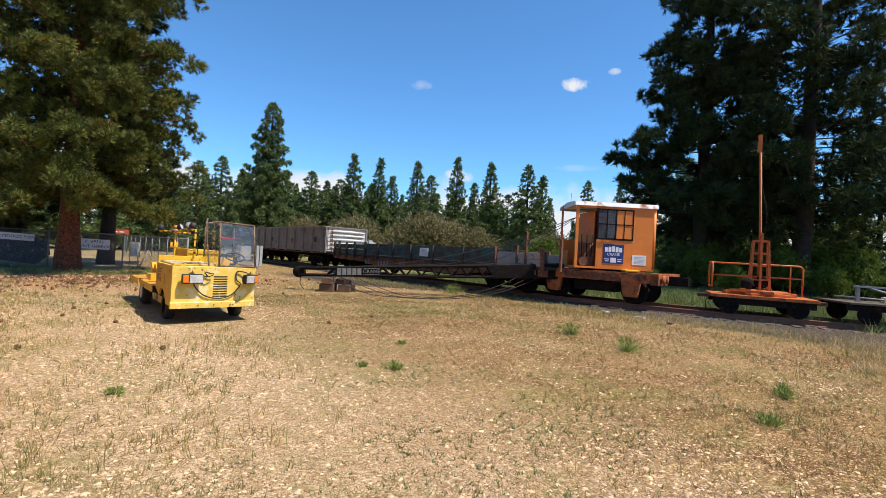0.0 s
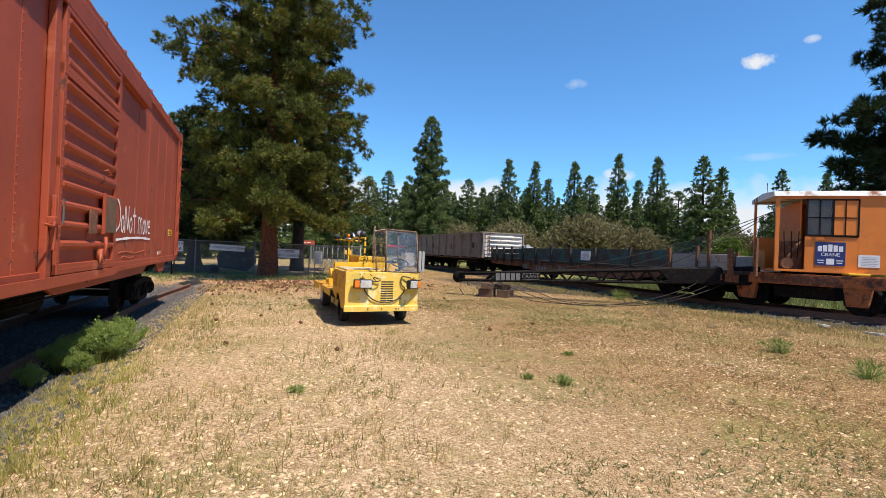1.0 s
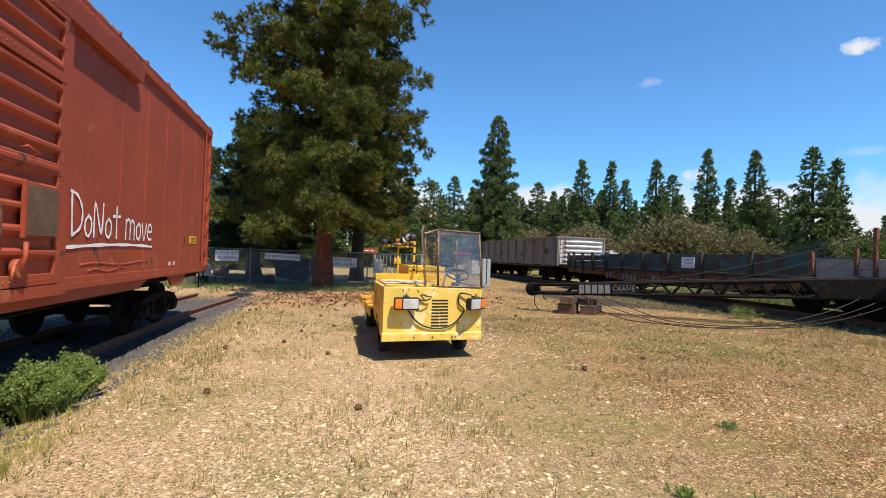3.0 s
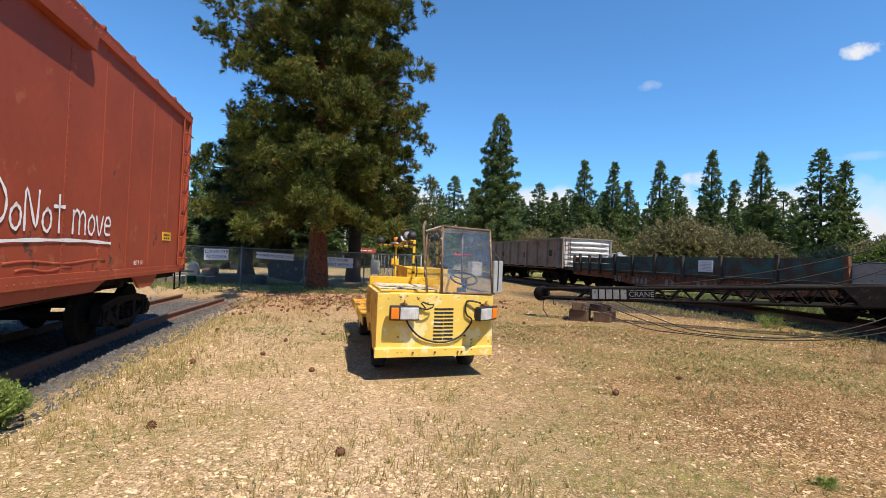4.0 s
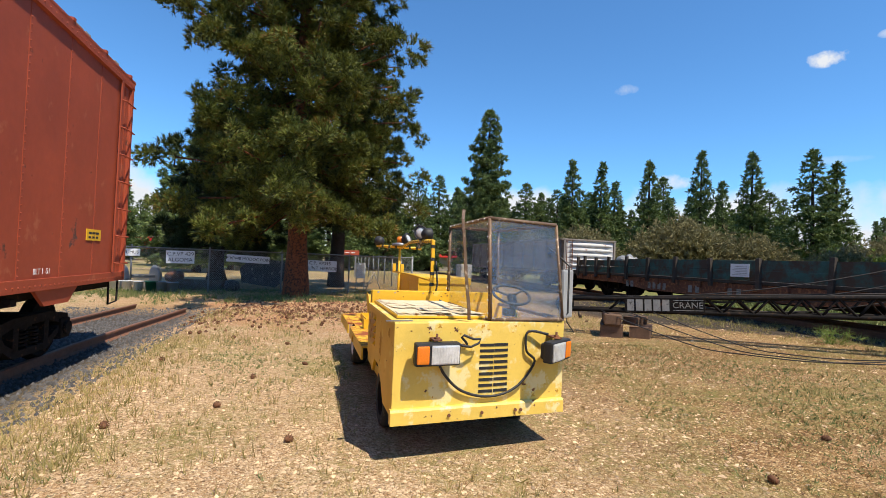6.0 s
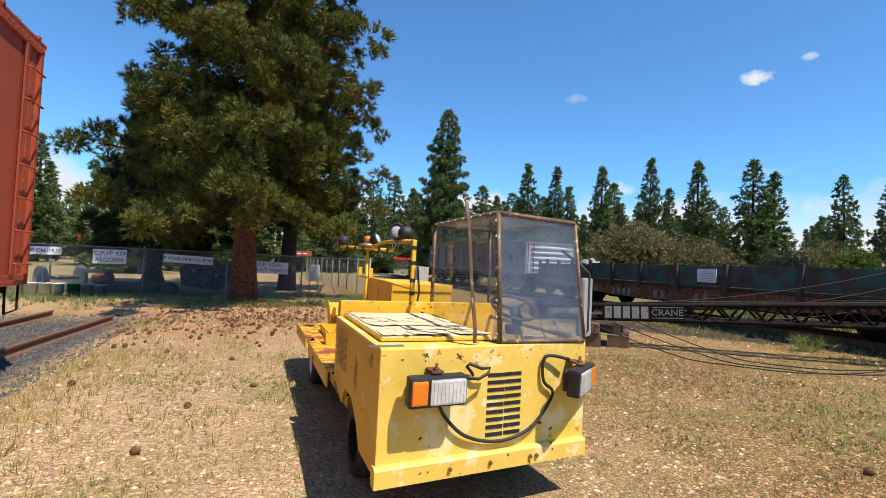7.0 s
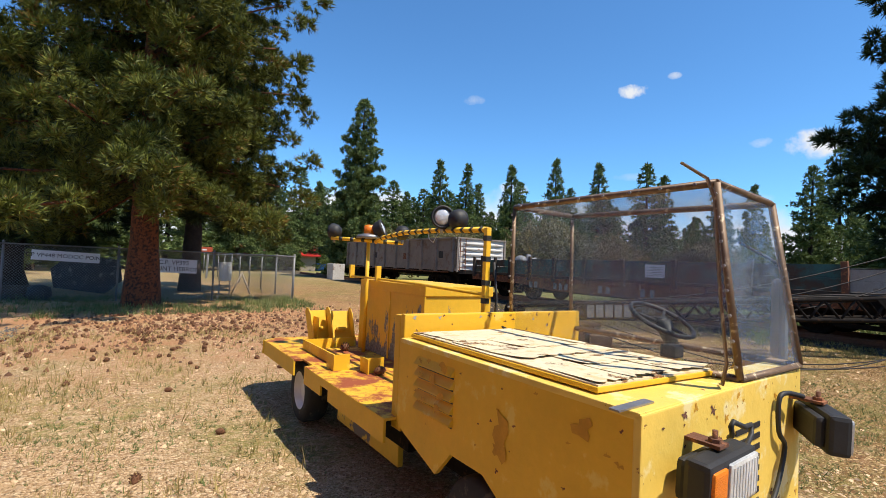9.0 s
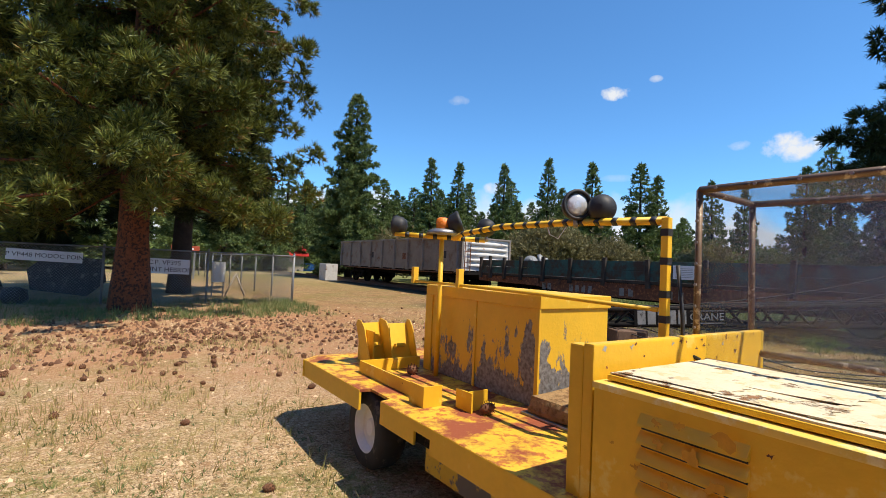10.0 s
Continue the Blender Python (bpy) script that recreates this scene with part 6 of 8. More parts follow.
# ---- gondola ----
def build_gondola():
    car = thing("gondola_car", pose(TRACK_EAST_X, 26.8, TRACK_EAST_TOP), "weathered grey steel gondola car with corrugated silvery end", "gondola car")
    L, w, z0, z1 = 13.2, 1.40, 0.98, 2.42
    for s in (-1, 1):
        bm = BM()
        box(bm, *sorted((s * w, s * (w - 0.03))), 0, L, z0, z1)
        side = part("side", bm, GREY_CAR, car, "grey side sheet with upright ribs and rust streaks")
        for i in range(10):
            y = 0.25 + i * (L - 0.5) / 9
            bm = BM()
            prism(bm, [(y - 0.09, z0 - 0.10), (y + 0.09, z0 - 0.10), (y + 0.06, z1 - 0.04), (y - 0.06, z1 - 0.04)], "x", *sorted((s * w, s * (w + 0.11))))
            part("side_post", bm, GREY_CAR, side)
        bm = BM()
        box(bm, *sorted((s * (w - 0.04), s * (w + 0.07))), 0, L, z1 - 0.06, z1 + 0.03, 0.008)
        part("top_rail", bm, GREY_CAR, side)
        bm = BM()
        box(bm, *sorted((s * w, s * (w + 0.04))), 0, L, z0 - 0.06, z0 + 0.08, 0.006)
        part("side_sill", bm, GREY_CAR, side)
    bm = BM()
    box(bm, -w, w, 0.02, L - 0.02, z0 - 0.05, z0)
    part("floor", bm, DARK_IRON, car)
    for y, s in ((0, -1), (L, 1)):
        bm = BM()
        box(bm, -w, w, min(y, y - s * 0.03), max(y, y - s * 0.03), z0, z1)
        end = part("end", bm, SILVER, car, "bleached corrugated end wall")
        for i in range(5):
            z = z0 + 0.22 + i * 0.245
            bm = BM()
            pts = []
            for k in range(9):
                t = k / 8
                pts.append((-w + 0.35 + t * (2 * w - 0.45), y + s * 0.03, z, 0.095 * math.sin(math.pi * min(1, max(0.06, t * 1.08 - 0.03))) ** 0.4))
            rings = [[bm.verts.new((x, yy + s * r * 0.8 * math.cos(a), zz + r * math.sin(a))) for a in np.linspace(-1.57, 1.57, 7)] for x, yy, zz, r in pts]
            for a, b in zip(rings, rings[1:]):
                for q in range(6):
                    bm.faces.new((a[q], a[q + 1], b[q + 1], b[q])).smooth = True
            part("corrugation", bm, SILVER, end)
        bm = BM()
        for sx in (-w, w - 0.10):
            box(bm, sx, sx + 0.10, min(y, y + s * 0.06), max(y, y + s * 0.06), z0 - 0.1, z1 + 0.02, 0.01)
        box(bm, -w, w, min(y, y + s * 0.07), max(y, y + s * 0.07), z1 - 0.04, z1 + 0.03, 0.01)
        part("end_frame", bm, GREY_CAR, end)
        bm = BM()
        for x in (-w + 0.12, -w + 0.42):
            box(bm, x - 0.015, x + 0.015, *sorted((y + s * 0.10, y + s * 0.13)), z0 - 0.05, z1 - 0.02)
        for i in range(6):
            zz = z0 + 0.1 + i * 0.24
            cyl(bm, (-w + 0.12, y + s * 0.115, zz), (-w + 0.42, y + s * 0.115, zz), 0.012, seg=6)
        part("ladder", bm, RUST, car, "rusty grab-iron ladder")
    # drop-door hardware and stencils on the near side
    for i, (y, z) in enumerate(((1.3, 1.65), (4.9, 1.55), (8.6, 1.6))):
        bm = BM()
        box(bm, -w - 0.008, -w, y - 0.18, y + 0.18, z - 0.16, z + 0.16)
        part("stencil_patch", bm, LETTER if i != 1 else RUST, car, "dark stencilled data panel")
    bm = BM()
    tube(bm, arc((-w - 0.02, 0.6, 0.85), (-w - 0.02, L - 0.6, 0.85), 0.02), 0.03, 6)
    part("door_shaft", bm, RUST, car)
    bm = BM()
    box(bm, -1.2, 1.2, 0.0, L, 0.80, 0.93)
    box(bm, -0.25, 0.25, -0.2, L + 0.2, 0.62, 0.9)
    box(bm, -0.16, 0.16, -0.75, -0.2, 0.65, 0.92, 0.03)
    part("underframe", bm, DARK_IRON, car)
    freight_truck(car, 1.9, 0.9)
    freight_truck(car, L - 1.9, 0.9)
    return car


build_gondola()


# ---- flatcar with plank sides ----
def build_flatcar():
    y0, y1 = 10.3, 25.5
    car = thing("flatcar", pose(TRACK_EAST_X, y0, TRACK_EAST_TOP), "old work flatcar with faded teal plank sides and rusty sill", "flatcar")
    L, w = y1 - y0, 1.46
    zd = 0.95          # deck
    bm = BM()
    box(bm, -w + 0.02, w - 0.02, 0, L, zd - 0.09, zd, 0.006)
    part("deck", bm, DARK_WOOD, car, "dark weathered plank deck")
    for s in (-1, 1):
        bm = BM()
        prism(bm, [(0, zd - 0.10), (L, zd - 0.10), (L, zd - 0.32), (L - 3.2, zd - 0.36), (L - 4.6, zd - 0.52), (4.6, zd - 0.52), (3.2, zd - 0.36), (0, zd - 0.32)], "x", *sorted((s * (w - 0.10), s * (w - 0.06))))
        part("side_sill", bm, RUST, car, "deep rusty side sill")
        for i in range(16):
            y = 0.5 + i * (L - 1.0) / 15
            bm = BM()
            box(bm, *sorted((s * (w - 0.06), s * (w + 0.03))), y - 0.06, y + 0.06, zd - 0.28, zd - 0.10, 0.008)
            part("stake_pocket", bm, RUST, car)
    # near side: stakes and plank panels; the south end has bare silvery planks
    edges = [0.15, 2.3, 4.15, 6.0, 7.6, 9.1, 10.4, 11.6, 12.7, 13.6, 14.4, 15.0]
    rnd = random.Random(4)
    for s in (-1, 1):
        for i, y in enumerate(edges):
            bm = BM()
            tall = 0.62 if s < 0 else 0.58
            m = pose(s * (w + 0.035), y, zd - 0.2, rnd.uniform(-3, 3), rnd.uniform(-1.5, 1.5), 0)
            box(bm, -0.045, 0.045, -0.06, 0.06, 0, tall + 0.2 + rnd.uniform(-0.03, 0.05), 0.008, m)
            part("stake", bm, DARK_WOOD if i > 1 else RUST, car)
        for i in range(len(edges) - 1):
            pale = i == 0
            hgt = (0.56 if i > 0 else 0.46) * (0.9 if i > 6 else 1)
            rows = 2
            for r in range(rows):
                bm = BM()
                ya, yb = edges[i] + 0.03, edges[i + 1] - 0.03
                za = zd + 0.01 + r * hgt / rows
                vs = box(bm, *sorted((s * (w - 0.01), s * (w - 0.055))), ya, yb, za, za + hgt / rows - 0.012, 0.005)
                for v in vs:
                    v.co.z += 0.02 * rnd.uniform(-0.4, 0.4)
                part("plank", bm, GREY_WOOD if pale else TEAL_WOOD, car, "" if not pale else "bare silver-grey plank")
    # rusty uprights and an information board
    for y, h in ((0.9, 1.15), (1.3, 0.7), (-0.55, 0.9)):
        bm = BM()
        box(bm, -w - 0.04, -w + 0.04, y - 0.035, y + 0.035, zd - 0.1, zd + h, 0.004, pose(0, 0, 0, 0, 0, 0))
        part("steel_upright", bm, RUST, car)
    bm = BM()
    box(bm, -w - 0.09, -w - 0.075, 6.25, 6.85, zd + 0.1, zd + 0.46, 0.004)
    plate = part("information_board", bm, SIGN_WHITE, car, "small white information board with grey print")
    bm = BM()
    for i in range(6):
        box(bm, -w - 0.093, -w - 0.09, 6.32, 6.78 - 0.05 * (i % 3), zd + 0.15 + i * 0.045, zd + 0.165 + i * 0.045)
    part("print_line", bm, GREY_MIRROR, plate)
    # painted marks along the sill, as plain bars
    for y, wd in ((11.6, 0.16), (11.35, 0.16), (10.4, 0.14), (10.15, 0.14), (9.9, 0.14), (9.65, 0.14), (8.5, 0.16), (8.2, 0.16), (7.0, 0.14), (6.7, 0.14)):
        bm = BM()
        box(bm, -w + 0.055, -w + 0.06, y - wd / 2, y + wd / 2, zd - 0.46, zd - 0.24)
        part("sill_mark", bm, WORN_SHADED_WHITE, car)
    bm = BM()
    box(bm, -0.4, 0.4, 0, L, zd - 0.62, zd - 0.1)
    for i in range(7):
        y = 1.2 + i * (L - 2.4) / 6
        box(bm, -w + 0.1, w - 0.1, y - 0.07, y + 0.07, zd - 0.36, zd - 0.1)
    box(bm, -0.14, 0.14, L, L + 0.55, 0.66, 0.92, 0.03)
    box(bm, -0.14, 0.14, -0.55, 0, 0.66, 0.92, 0.03)
    part("underframe", bm, DARK_IRON, car)
    freight_truck(car, 2.2, 0.8)
    freight_truck(car, L - 2.2, 0.8)
    # odds and ends lying on the deck
    bm = BM()
    lathe(bm, pose(-0.6, 12.6, zd + 0.50, 70, 0, 30), [(0.28, 0), (0.26, 0.10), (0.08, 0.16), (0.06, 0.3)], 18)
    lathe(bm, pose(-0.5, 13.2, zd + 0.46, 60, 0, -40), [(0.28, 0), (0.26, 0.10), (0.08, 0.16), (0.06, 0.3)], 18)
    part("signal_shade", bm, GALV, car, "grey metal dish shades lying in the car")
    return car


build_flatcar()


# ---- rail crane ----
def build_crane():
    base = Vector((14.45, 9.45, TRACK_EAST_TOP))
    crane = thing("rail_crane", Matrix.Translation(base), "orange rail crane with windowed cab, boom lowered onto timber cribbing", "rail crane")
    turn = pose(0, 0, 0, 0, 0, 12)          # underframe, along the track
    slew = pose(0, 0, 0, 0, 0, -40)         # cab, along the boom
    # underframe
    for s in (-1, 1):
        bm = BM()
        box(bm, *sorted((s * 1.22, s * 1.10)), -2.05, 2.05, 0.66, 0.95, 0.012, turn)
        part("side_beam", bm, ORANGE_RUST, crane)
        bm = BM()
        box(bm, *sorted((s * 1.235, s * 1.222)), -0.9, 0.7, 0.70, 0.90, 0.004, turn)
        part("side_plate", bm, RUST, crane, "dark rusty plate bolted on the beam")
        for y in (-1.25, 1.25):
            bm = BM()
            prism(bm, [(y - 0.28, 0.66), (y + 0.28, 0.66), (y + 0.20, 0.22), (y - 0.20, 0.22)], "x", *sorted((s * 1.0, s * 1.16)))
            cyl(bm, (s * 1.14, y, 0.40), (s * 1.22, y, 0.40), 0.12, seg=14)
            bmesh.ops.transform(bm, matrix=turn, verts=bm.verts[:])
            part("axle_guard", bm, ORANGE_RUST, crane)
    for y in (-1.95, 1.95):
        bm = BM()
        box(bm, -1.22, 1.22, y - 0.12, y + 0.12, 0.62, 0.97, 0.015, turn)
        part("end_beam", bm, ORANGE_RUST, crane)
        bm = BM()
        box(bm, -0.16, 0.16, min(y, y * 1.35), max(y, y * 1.35), 0.62, 0.90, 0.03, turn)
        part("coupler", bm, DARK_IRON, crane)
        for x in (-0.95, -0.6):
            bm = BM()
            lathe(bm, turn @ pose(x, y - 0.15, 0.80, 90, 0, 0), [(0.05, 0), (0.13, 0.02), (0.13, 0.07), (0.05, 0.09)], 14)
            part("outrigger_screw", bm, ORANGE_RUST, crane)
    for y in (-1.25, 1.25):
        bm = BM()
        wheelset(bm, 0, y, 0.38, r=0.38)
        bmesh.ops.transform(bm, matrix=turn, verts=bm.verts[:])
        part("wheelset", bm, DARK_IRON, crane)
    bm = BM()
    box(bm, -0.8, 0.8, -0.7, 0.7, 0.30, 0.62, 0.04, turn)
    part("gearbox", bm, DARK_IRON, crane)
    bm = BM()
    lathe(bm, pose(0, 0, 0.95), [(0.8, 0), (0.8, 0.10), (0.7, 0.12)], 32)
    part("turntable", bm, DARK_IRON, crane)
    # cab: local x along the body, boom at -x; near face at -y
    x0, x1, y0, y1, z0, z1 = -1.28, 1.20, -1.05, 1.05, 1.07, 2.98
    t = 0.03
    bm = BM()
    box(bm, x0, x1, y0, y1, z0 - 0.06, z0, 0.008, slew)
    part("cab_floor", bm, ORANGE, crane)
    def sheet(name, a, mat=ORANGE, label=""):
        b = BM()
        box(b, *a, 0.004, slew)
        return part(name, b, mat, crane, label)
    # near wall: open doorway, then door panel with sliding window above, then plain sheet
    d0, dw, w1 = x0 + 0.09, x0 + 0.66, x0 + 1.80
    sheet("corner_post", (x0, d0, y0, y0 + 0.08, z0, z1))
    sheet("cab_sheet", (dw, w1, y0, y0 + t, z0, z0 + 0.86))
    sheet("cab_sheet", (w1, x1, y0, y0 + t, z0, z1), label="orange sheet-metal cab side with dents")
    sheet("cab_sheet", (d0, w1, y0, y0 + t, z1 - 0.07, z1))
    # window sashes
    for k, (a, b, pane_mat) in enumerate(((dw, dw + 0.60, CLEAR), (dw + 0.56, w1, ORANGE))):
        yo = y0 - 0.004 - (0.0 if k else 0.035)
        bm = BM()
        za, zb = z0 + 0.88, z1 - 0.08
        xm = (a + b) / 2
        zm = (za + zb) / 2
        for r in ((a, a + 0.035, za, zb), (b - 0.035, b, za, zb), (xm - 0.012, xm + 0.012, za, zb), (a, b, za, za + 0.035), (a, b, zb - 0.035, zb), (a, b, zm - 0.012, zm + 0.012)):
            box(bm, r[0], r[1], yo - 0.02, yo + 0.012, r[2], r[3], 0, slew)
        sash = part("window_sash", bm, DARK_IRON, crane, "dark steel sliding window sash")
        for xa, xb in ((a + 0.03, xm - 0.01), (xm + 0.01, b - 0.03)):
            for zc, zd in ((za + 0.03, zm - 0.01), (zm + 0.01, zb - 0.03)):
                bm = BM()
                box(bm, xa, xb, yo - 0.006, yo, zc, zd, 0, slew)
                pn = part("pane", bm, CAB_GLASS if pane_mat is CLEAR else pane_mat, sash)
                pn.visible_shadow = pane_mat is not CLEAR
    sheet("cab_sheet", (x1 - t, x1, y0 + 0.12, y1, z0, z1), label="orange rear wall")
    bm = BM()
    tube(bm, [slew @ Vector(p) for p in ((x1 - 0.02, y0 + 0.06, z0), (x1 - 0.02, y0 + 0.06, z1))], 0.07, 10)
    part("rounded_corner", bm, ORANGE, crane)
    sheet("cab_sheet", (x0, x1, y1 - t, y1, z0, z0 + 0.9))
    sheet("cab_sheet", (dw + 0.3, x1, y1 - t, y1, z0 + 0.9, z1))
    sheet("cab_sheet", (x0, x0 + t, -0.1, y1, z0, z0 + 0.5))
    sheet("corner_post", (x0, x0 + 0.06, y1 - 0.08, y1, z0, z1))
    sheet("cab_sheet", (dw - 0.02, dw + 0.01, y0 + 0.3, y1, z0, z1 - 0.1), label="inner orange bulkhead")
    bm = BM()
    prism(bm, [(y0 - 0.06, z1), (y1 + 0.06, z1), (y1 + 0.02, z1 + 0.12), (0, z1 + 0.19), (y0 - 0.01, z1 + 0.13)], "x", x0 - 0.06, x1 + 0.06)
    bmesh.ops.transform(bm, matrix=slew, verts=bm.verts[:])
    part("cab_roof", bm, ROOF_WHITE, crane, "flaking white roof with a rusty patch")
    bm = BM()
    lathe(bm, slew @ pose(0.45, 0.2, z1 + 0.15), [(0.14, 0), (0.14, 0.10), (0.17, 0.11), (0.05, 0.16)], 16)
    part("roof_vent", bm, RUST, crane)
    bm = BM()
    tube(bm, [slew @ Vector((x0 + 0.05, 0, z1 + 0.15)), slew @ Vector((x0 + 0.05, 0, z1 + 0.5))], 0.008, 5)
    part("aerial", bm, DARK_IRON, crane)
    # machinery seen through the doorway
    bm = BM()
    box(bm, x0 + 0.2, x0 + 0.7, -0.8, -0.2, z0, z0 + 0.75, 0.03, slew)
    tube(bm, [slew @ Vector(p) for p in ((x0 + 0.25, -0.95, z0 + 0.05), (x0 + 0.35, -0.9, z0 + 0.35), (x0 + 0.65, -0.85, z0 + 0.8))], 0.035, 8)
    cyl(bm, slew @ Vector((x0 + 0.3, -1.0, z0 + 0.15)), slew @ Vector((x0 + 0.3, -0.6, z0 + 0.15)), 0.14, seg=14)
    part("winch", bm, RUST, crane, "rusty red winch gear inside the cab")
    bm = BM()
    for i in range(3):
        tube(bm, [slew @ Vector((x0 + 0.25 + 0.14 * i, -0.98, z0 + 0.3)), slew @ Vector((x0 + 0.22 + 0.17 * i, -0.95, z0 + 1.0))], 0.014, 6)
    part("lever", bm, DARK_IRON, crane)
    # enamel sign: its name as plain blocks, the common word lettered
    sx, sz, sw, sh = dw + 0.55, z0 + 0.43, 0.64, 0.60
    bm = BM()
    box(bm, sx - sw / 2, sx + sw / 2, y0 - 0.014, y0 - 0.002, sz - sh / 2, sz + sh / 2, 0, slew)
    sign = part("sign", bm, SIGN_BLUE, crane, "dark blue enamel sign with white lettering")
    for i in range(5):
        bm = BM()
        xa = sx - 0.27 + i * 0.112
        box(bm, xa, xa + 0.088, y0 - 0.018, y0 - 0.014, sz + 0.06, sz + 0.24 - 0.02 * abs(i - 2), 0, slew)
        blk = part("name_block", bm, SIGN_WHITE, sign)
    words("lettering", "CRANE", 0.125, slew @ Matrix.Translation((sx, y0 - 0.016, sz - 0.02)) @ FACE_SOUTH, SIGN_WHITE, sign, depth=0.002)
    bm = BM()
    box(bm, sx - 0.085, sx + 0.085, y0 - 0.018, y0 - 0.014, sz - 0.27, sz - 0.12, 0, slew)
    for k in (-0.2, 0.2):
        box(bm, sx + k - 0.075, sx + k + 0.075, y0 - 0.018, y0 - 0.014, sz - 0.18, sz - 0.155, 0, slew)
        box(bm, sx + k - 0.06, sx + k + 0.06, y0 - 0.018, y0 - 0.014, sz - 0.24, sz - 0.215, 0, slew)
    part("emblem", bm, SIGN_WHITE, sign)
    bm = BM()
    box(bm, x1 - 0.68, x1 - 0.24, y0 - 0.012, y0 - 0.002, z0 + 0.12, z0 + 0.43, 0, slew)
    plate = part("data_plate", bm, SIGN_WHITE, crane, "white data plate with fine print")
    bm = BM()
    for i in range(6):
        box(bm, x1 - 0.62, x1 - 0.32 + 0.04 * (i % 2), y0 - 0.014, y0 - 0.012, z0 + 0.16 + i * 0.04, z0 + 0.172 + i * 0.04, 0, slew)
    part("print_line", bm, GREY_MIRROR, plate)
    bm = BM()
    box(bm, x0 + 1.5, x0 + 1.95, y0 - 0.3, y0 + 0.1, z0 - 0.10, z0 - 0.04, 0.02, slew)
    part("step_pad", bm, YELLOW, crane)
    # boom: lattice of four chords that narrows to a sheave at the tip
    B0, B1 = Vector((13.45, 10.42, 1.10)), Vector((6.52, 15.75, 0.60))
    B0, B1 = B0 - base, B1 - base
    ax = (B1 - B0).normalized()
    sd = Vector((-ax.y, ax.x, 0)).normalized()
    up = sd.cross(ax) * -1
    if up.z < 0:
        up = -up
    ln = (B1 - B0).length
    def node(s, i, j):
        k = s / ln
        hw = 0.30 * (1 - 0.45 * k)
        hh = 0.22 - 0.11 * k
        return B0 + ax * s + sd * hw * i + up * hh * j
    for i in (-1, 1):
        for j in (-1, 1):
            bm = BM()
            tube(bm, [node(s, i, j) for s in np.linspace(0, ln, 9)], 0.042, 4)
            part("boom_chord", bm, DARK_IRON, crane)
    steps = np.linspace(1.6, ln * 0.9, 13)
    for i in (-1, 1):
        for a, b in zip(steps, steps[1:]):
            bm = BM()
            m_ = (a + b) / 2
            tube(bm, [node(a, i, -1), node(m_, i, 1)], 0.024, 4)
            part("boom_lacing", bm, DARK_IRON, crane)
            bm = BM()
            tube(bm, [node(m_, i, 1), node(b, i, -1)], 0.024, 4)
            part("boom_lacing", bm, DARK_IRON, crane)
    for j in (-1, 1):
        for k, (a, b) in enumerate(zip(steps, steps[1:])):
            bm = BM()
            tube(bm, [node(a, -1 if k % 2 else 1, j), node(b, 1 if k % 2 else -1, j)], 0.02, 4)
            part("boom_lacing", bm, DARK_IRON, crane)
    for i in (-1, 1):
        bm = BM()
        c = [node(0, i, -1), node(2.3, i, -1), node(2.6, i, 1), node(0, i, 1)]
        off = sd * 0.02 * i
        vs, ws = [bm.verts.new(p + off) for p in c], [bm.verts.new(p + off * 2) for p in c]
        for k in range(4):
            bm.faces.new((vs[k], vs[(k + 1) % 4], ws[(k + 1) % 4], ws[k]))
        bm.faces.new(vs[::-1])
        bm.faces.new(ws)
        part("boom_plate", bm, DARK_IRON, crane)
    bm = BM()
    lathe(bm, Matrix.Translation(B1 + ax * 0.05) @ sd.to_track_quat("Z", "Y").to_matrix().to_4x4(), [(0.05, -0.12), (0.19, -0.12), (0.19, -0.07), (0.14, -0.04), (0.14, 0.04), (0.19, 0.07), (0.19, 0.12), (0.05, 0.12)], 20)
    part("sheave", bm, DARK_IRON, crane)
    # name board on the boom, as blocks, with the common word lettered
    near = -1 if (sd.x + sd.y) > 0 else 1
    q0 = node(ln - 1.25, near, 0) + sd * near * 0.05
    frame_m = Matrix((( -ax.x, up.x, sd.x * near, q0.x), (-ax.y, up.y, sd.y * near, q0.y), (-ax.z, up.z, sd.z * near, q0.z), (0, 0, 0, 1)))
    bm = BM()
    box(bm, -0.05, 1.42, -0.14, 0.14, -0.012, 0.0, 0, frame_m)
    board = part("name_board", bm, DARK_IRON, crane, "black board with worn white lettering, greyed for shade, on the boom")
    for i in range(5):
        bm = BM()
        xa = 0.0 + i * 0.165
        box(bm, xa, xa + 0.13, -0.115, 0.115, 0.001, 0.004, 0, frame_m)
        part("name_block", bm, WORN_SHADED_WHITE, board)
    words("lettering", "CRANE", 0.17, frame_m @ Matrix.Translation((1.12, 0.0, 0.003)), WORN_SHADED_WHITE, board, depth=0.002)
    bm = BM()
    for zz in (-0.105, 0.095):
        box(bm, 0.86, 1.40, zz, zz + 0.012, 0.001, 0.004, 0, frame_m)
    part("name_border", bm, WORN_SHADED_WHITE, board)
    # ropes: taut along the boom, up to the cab, and slack ones that droop to the ground
    top = slew @ Vector((x0 + 0.25, 0, z1 - 0.3))
    for k in range(3):
        bm = BM()
        tube(bm, arc(top + sd * (k - 1.5) * 0.14, node(ln - 0.6 - 0.5 * k, 0.5 * (k - 1.5), 1) + up * 0.06, 0.5 + 0.22 * k, 16), 0.011, 5)
        part("wire_rope", bm, CABLE, crane)
    for k in range(5):
        bm = BM()
        tube(bm, arc(node(0.6, 0.4 * (k - 2), 1.2), node(ln - 0.3, 0.4 * (k - 2), 1.15), -0.02 + 0.03 * k, 10), 0.011, 5)
        part("wire_rope", bm, CABLE, crane)
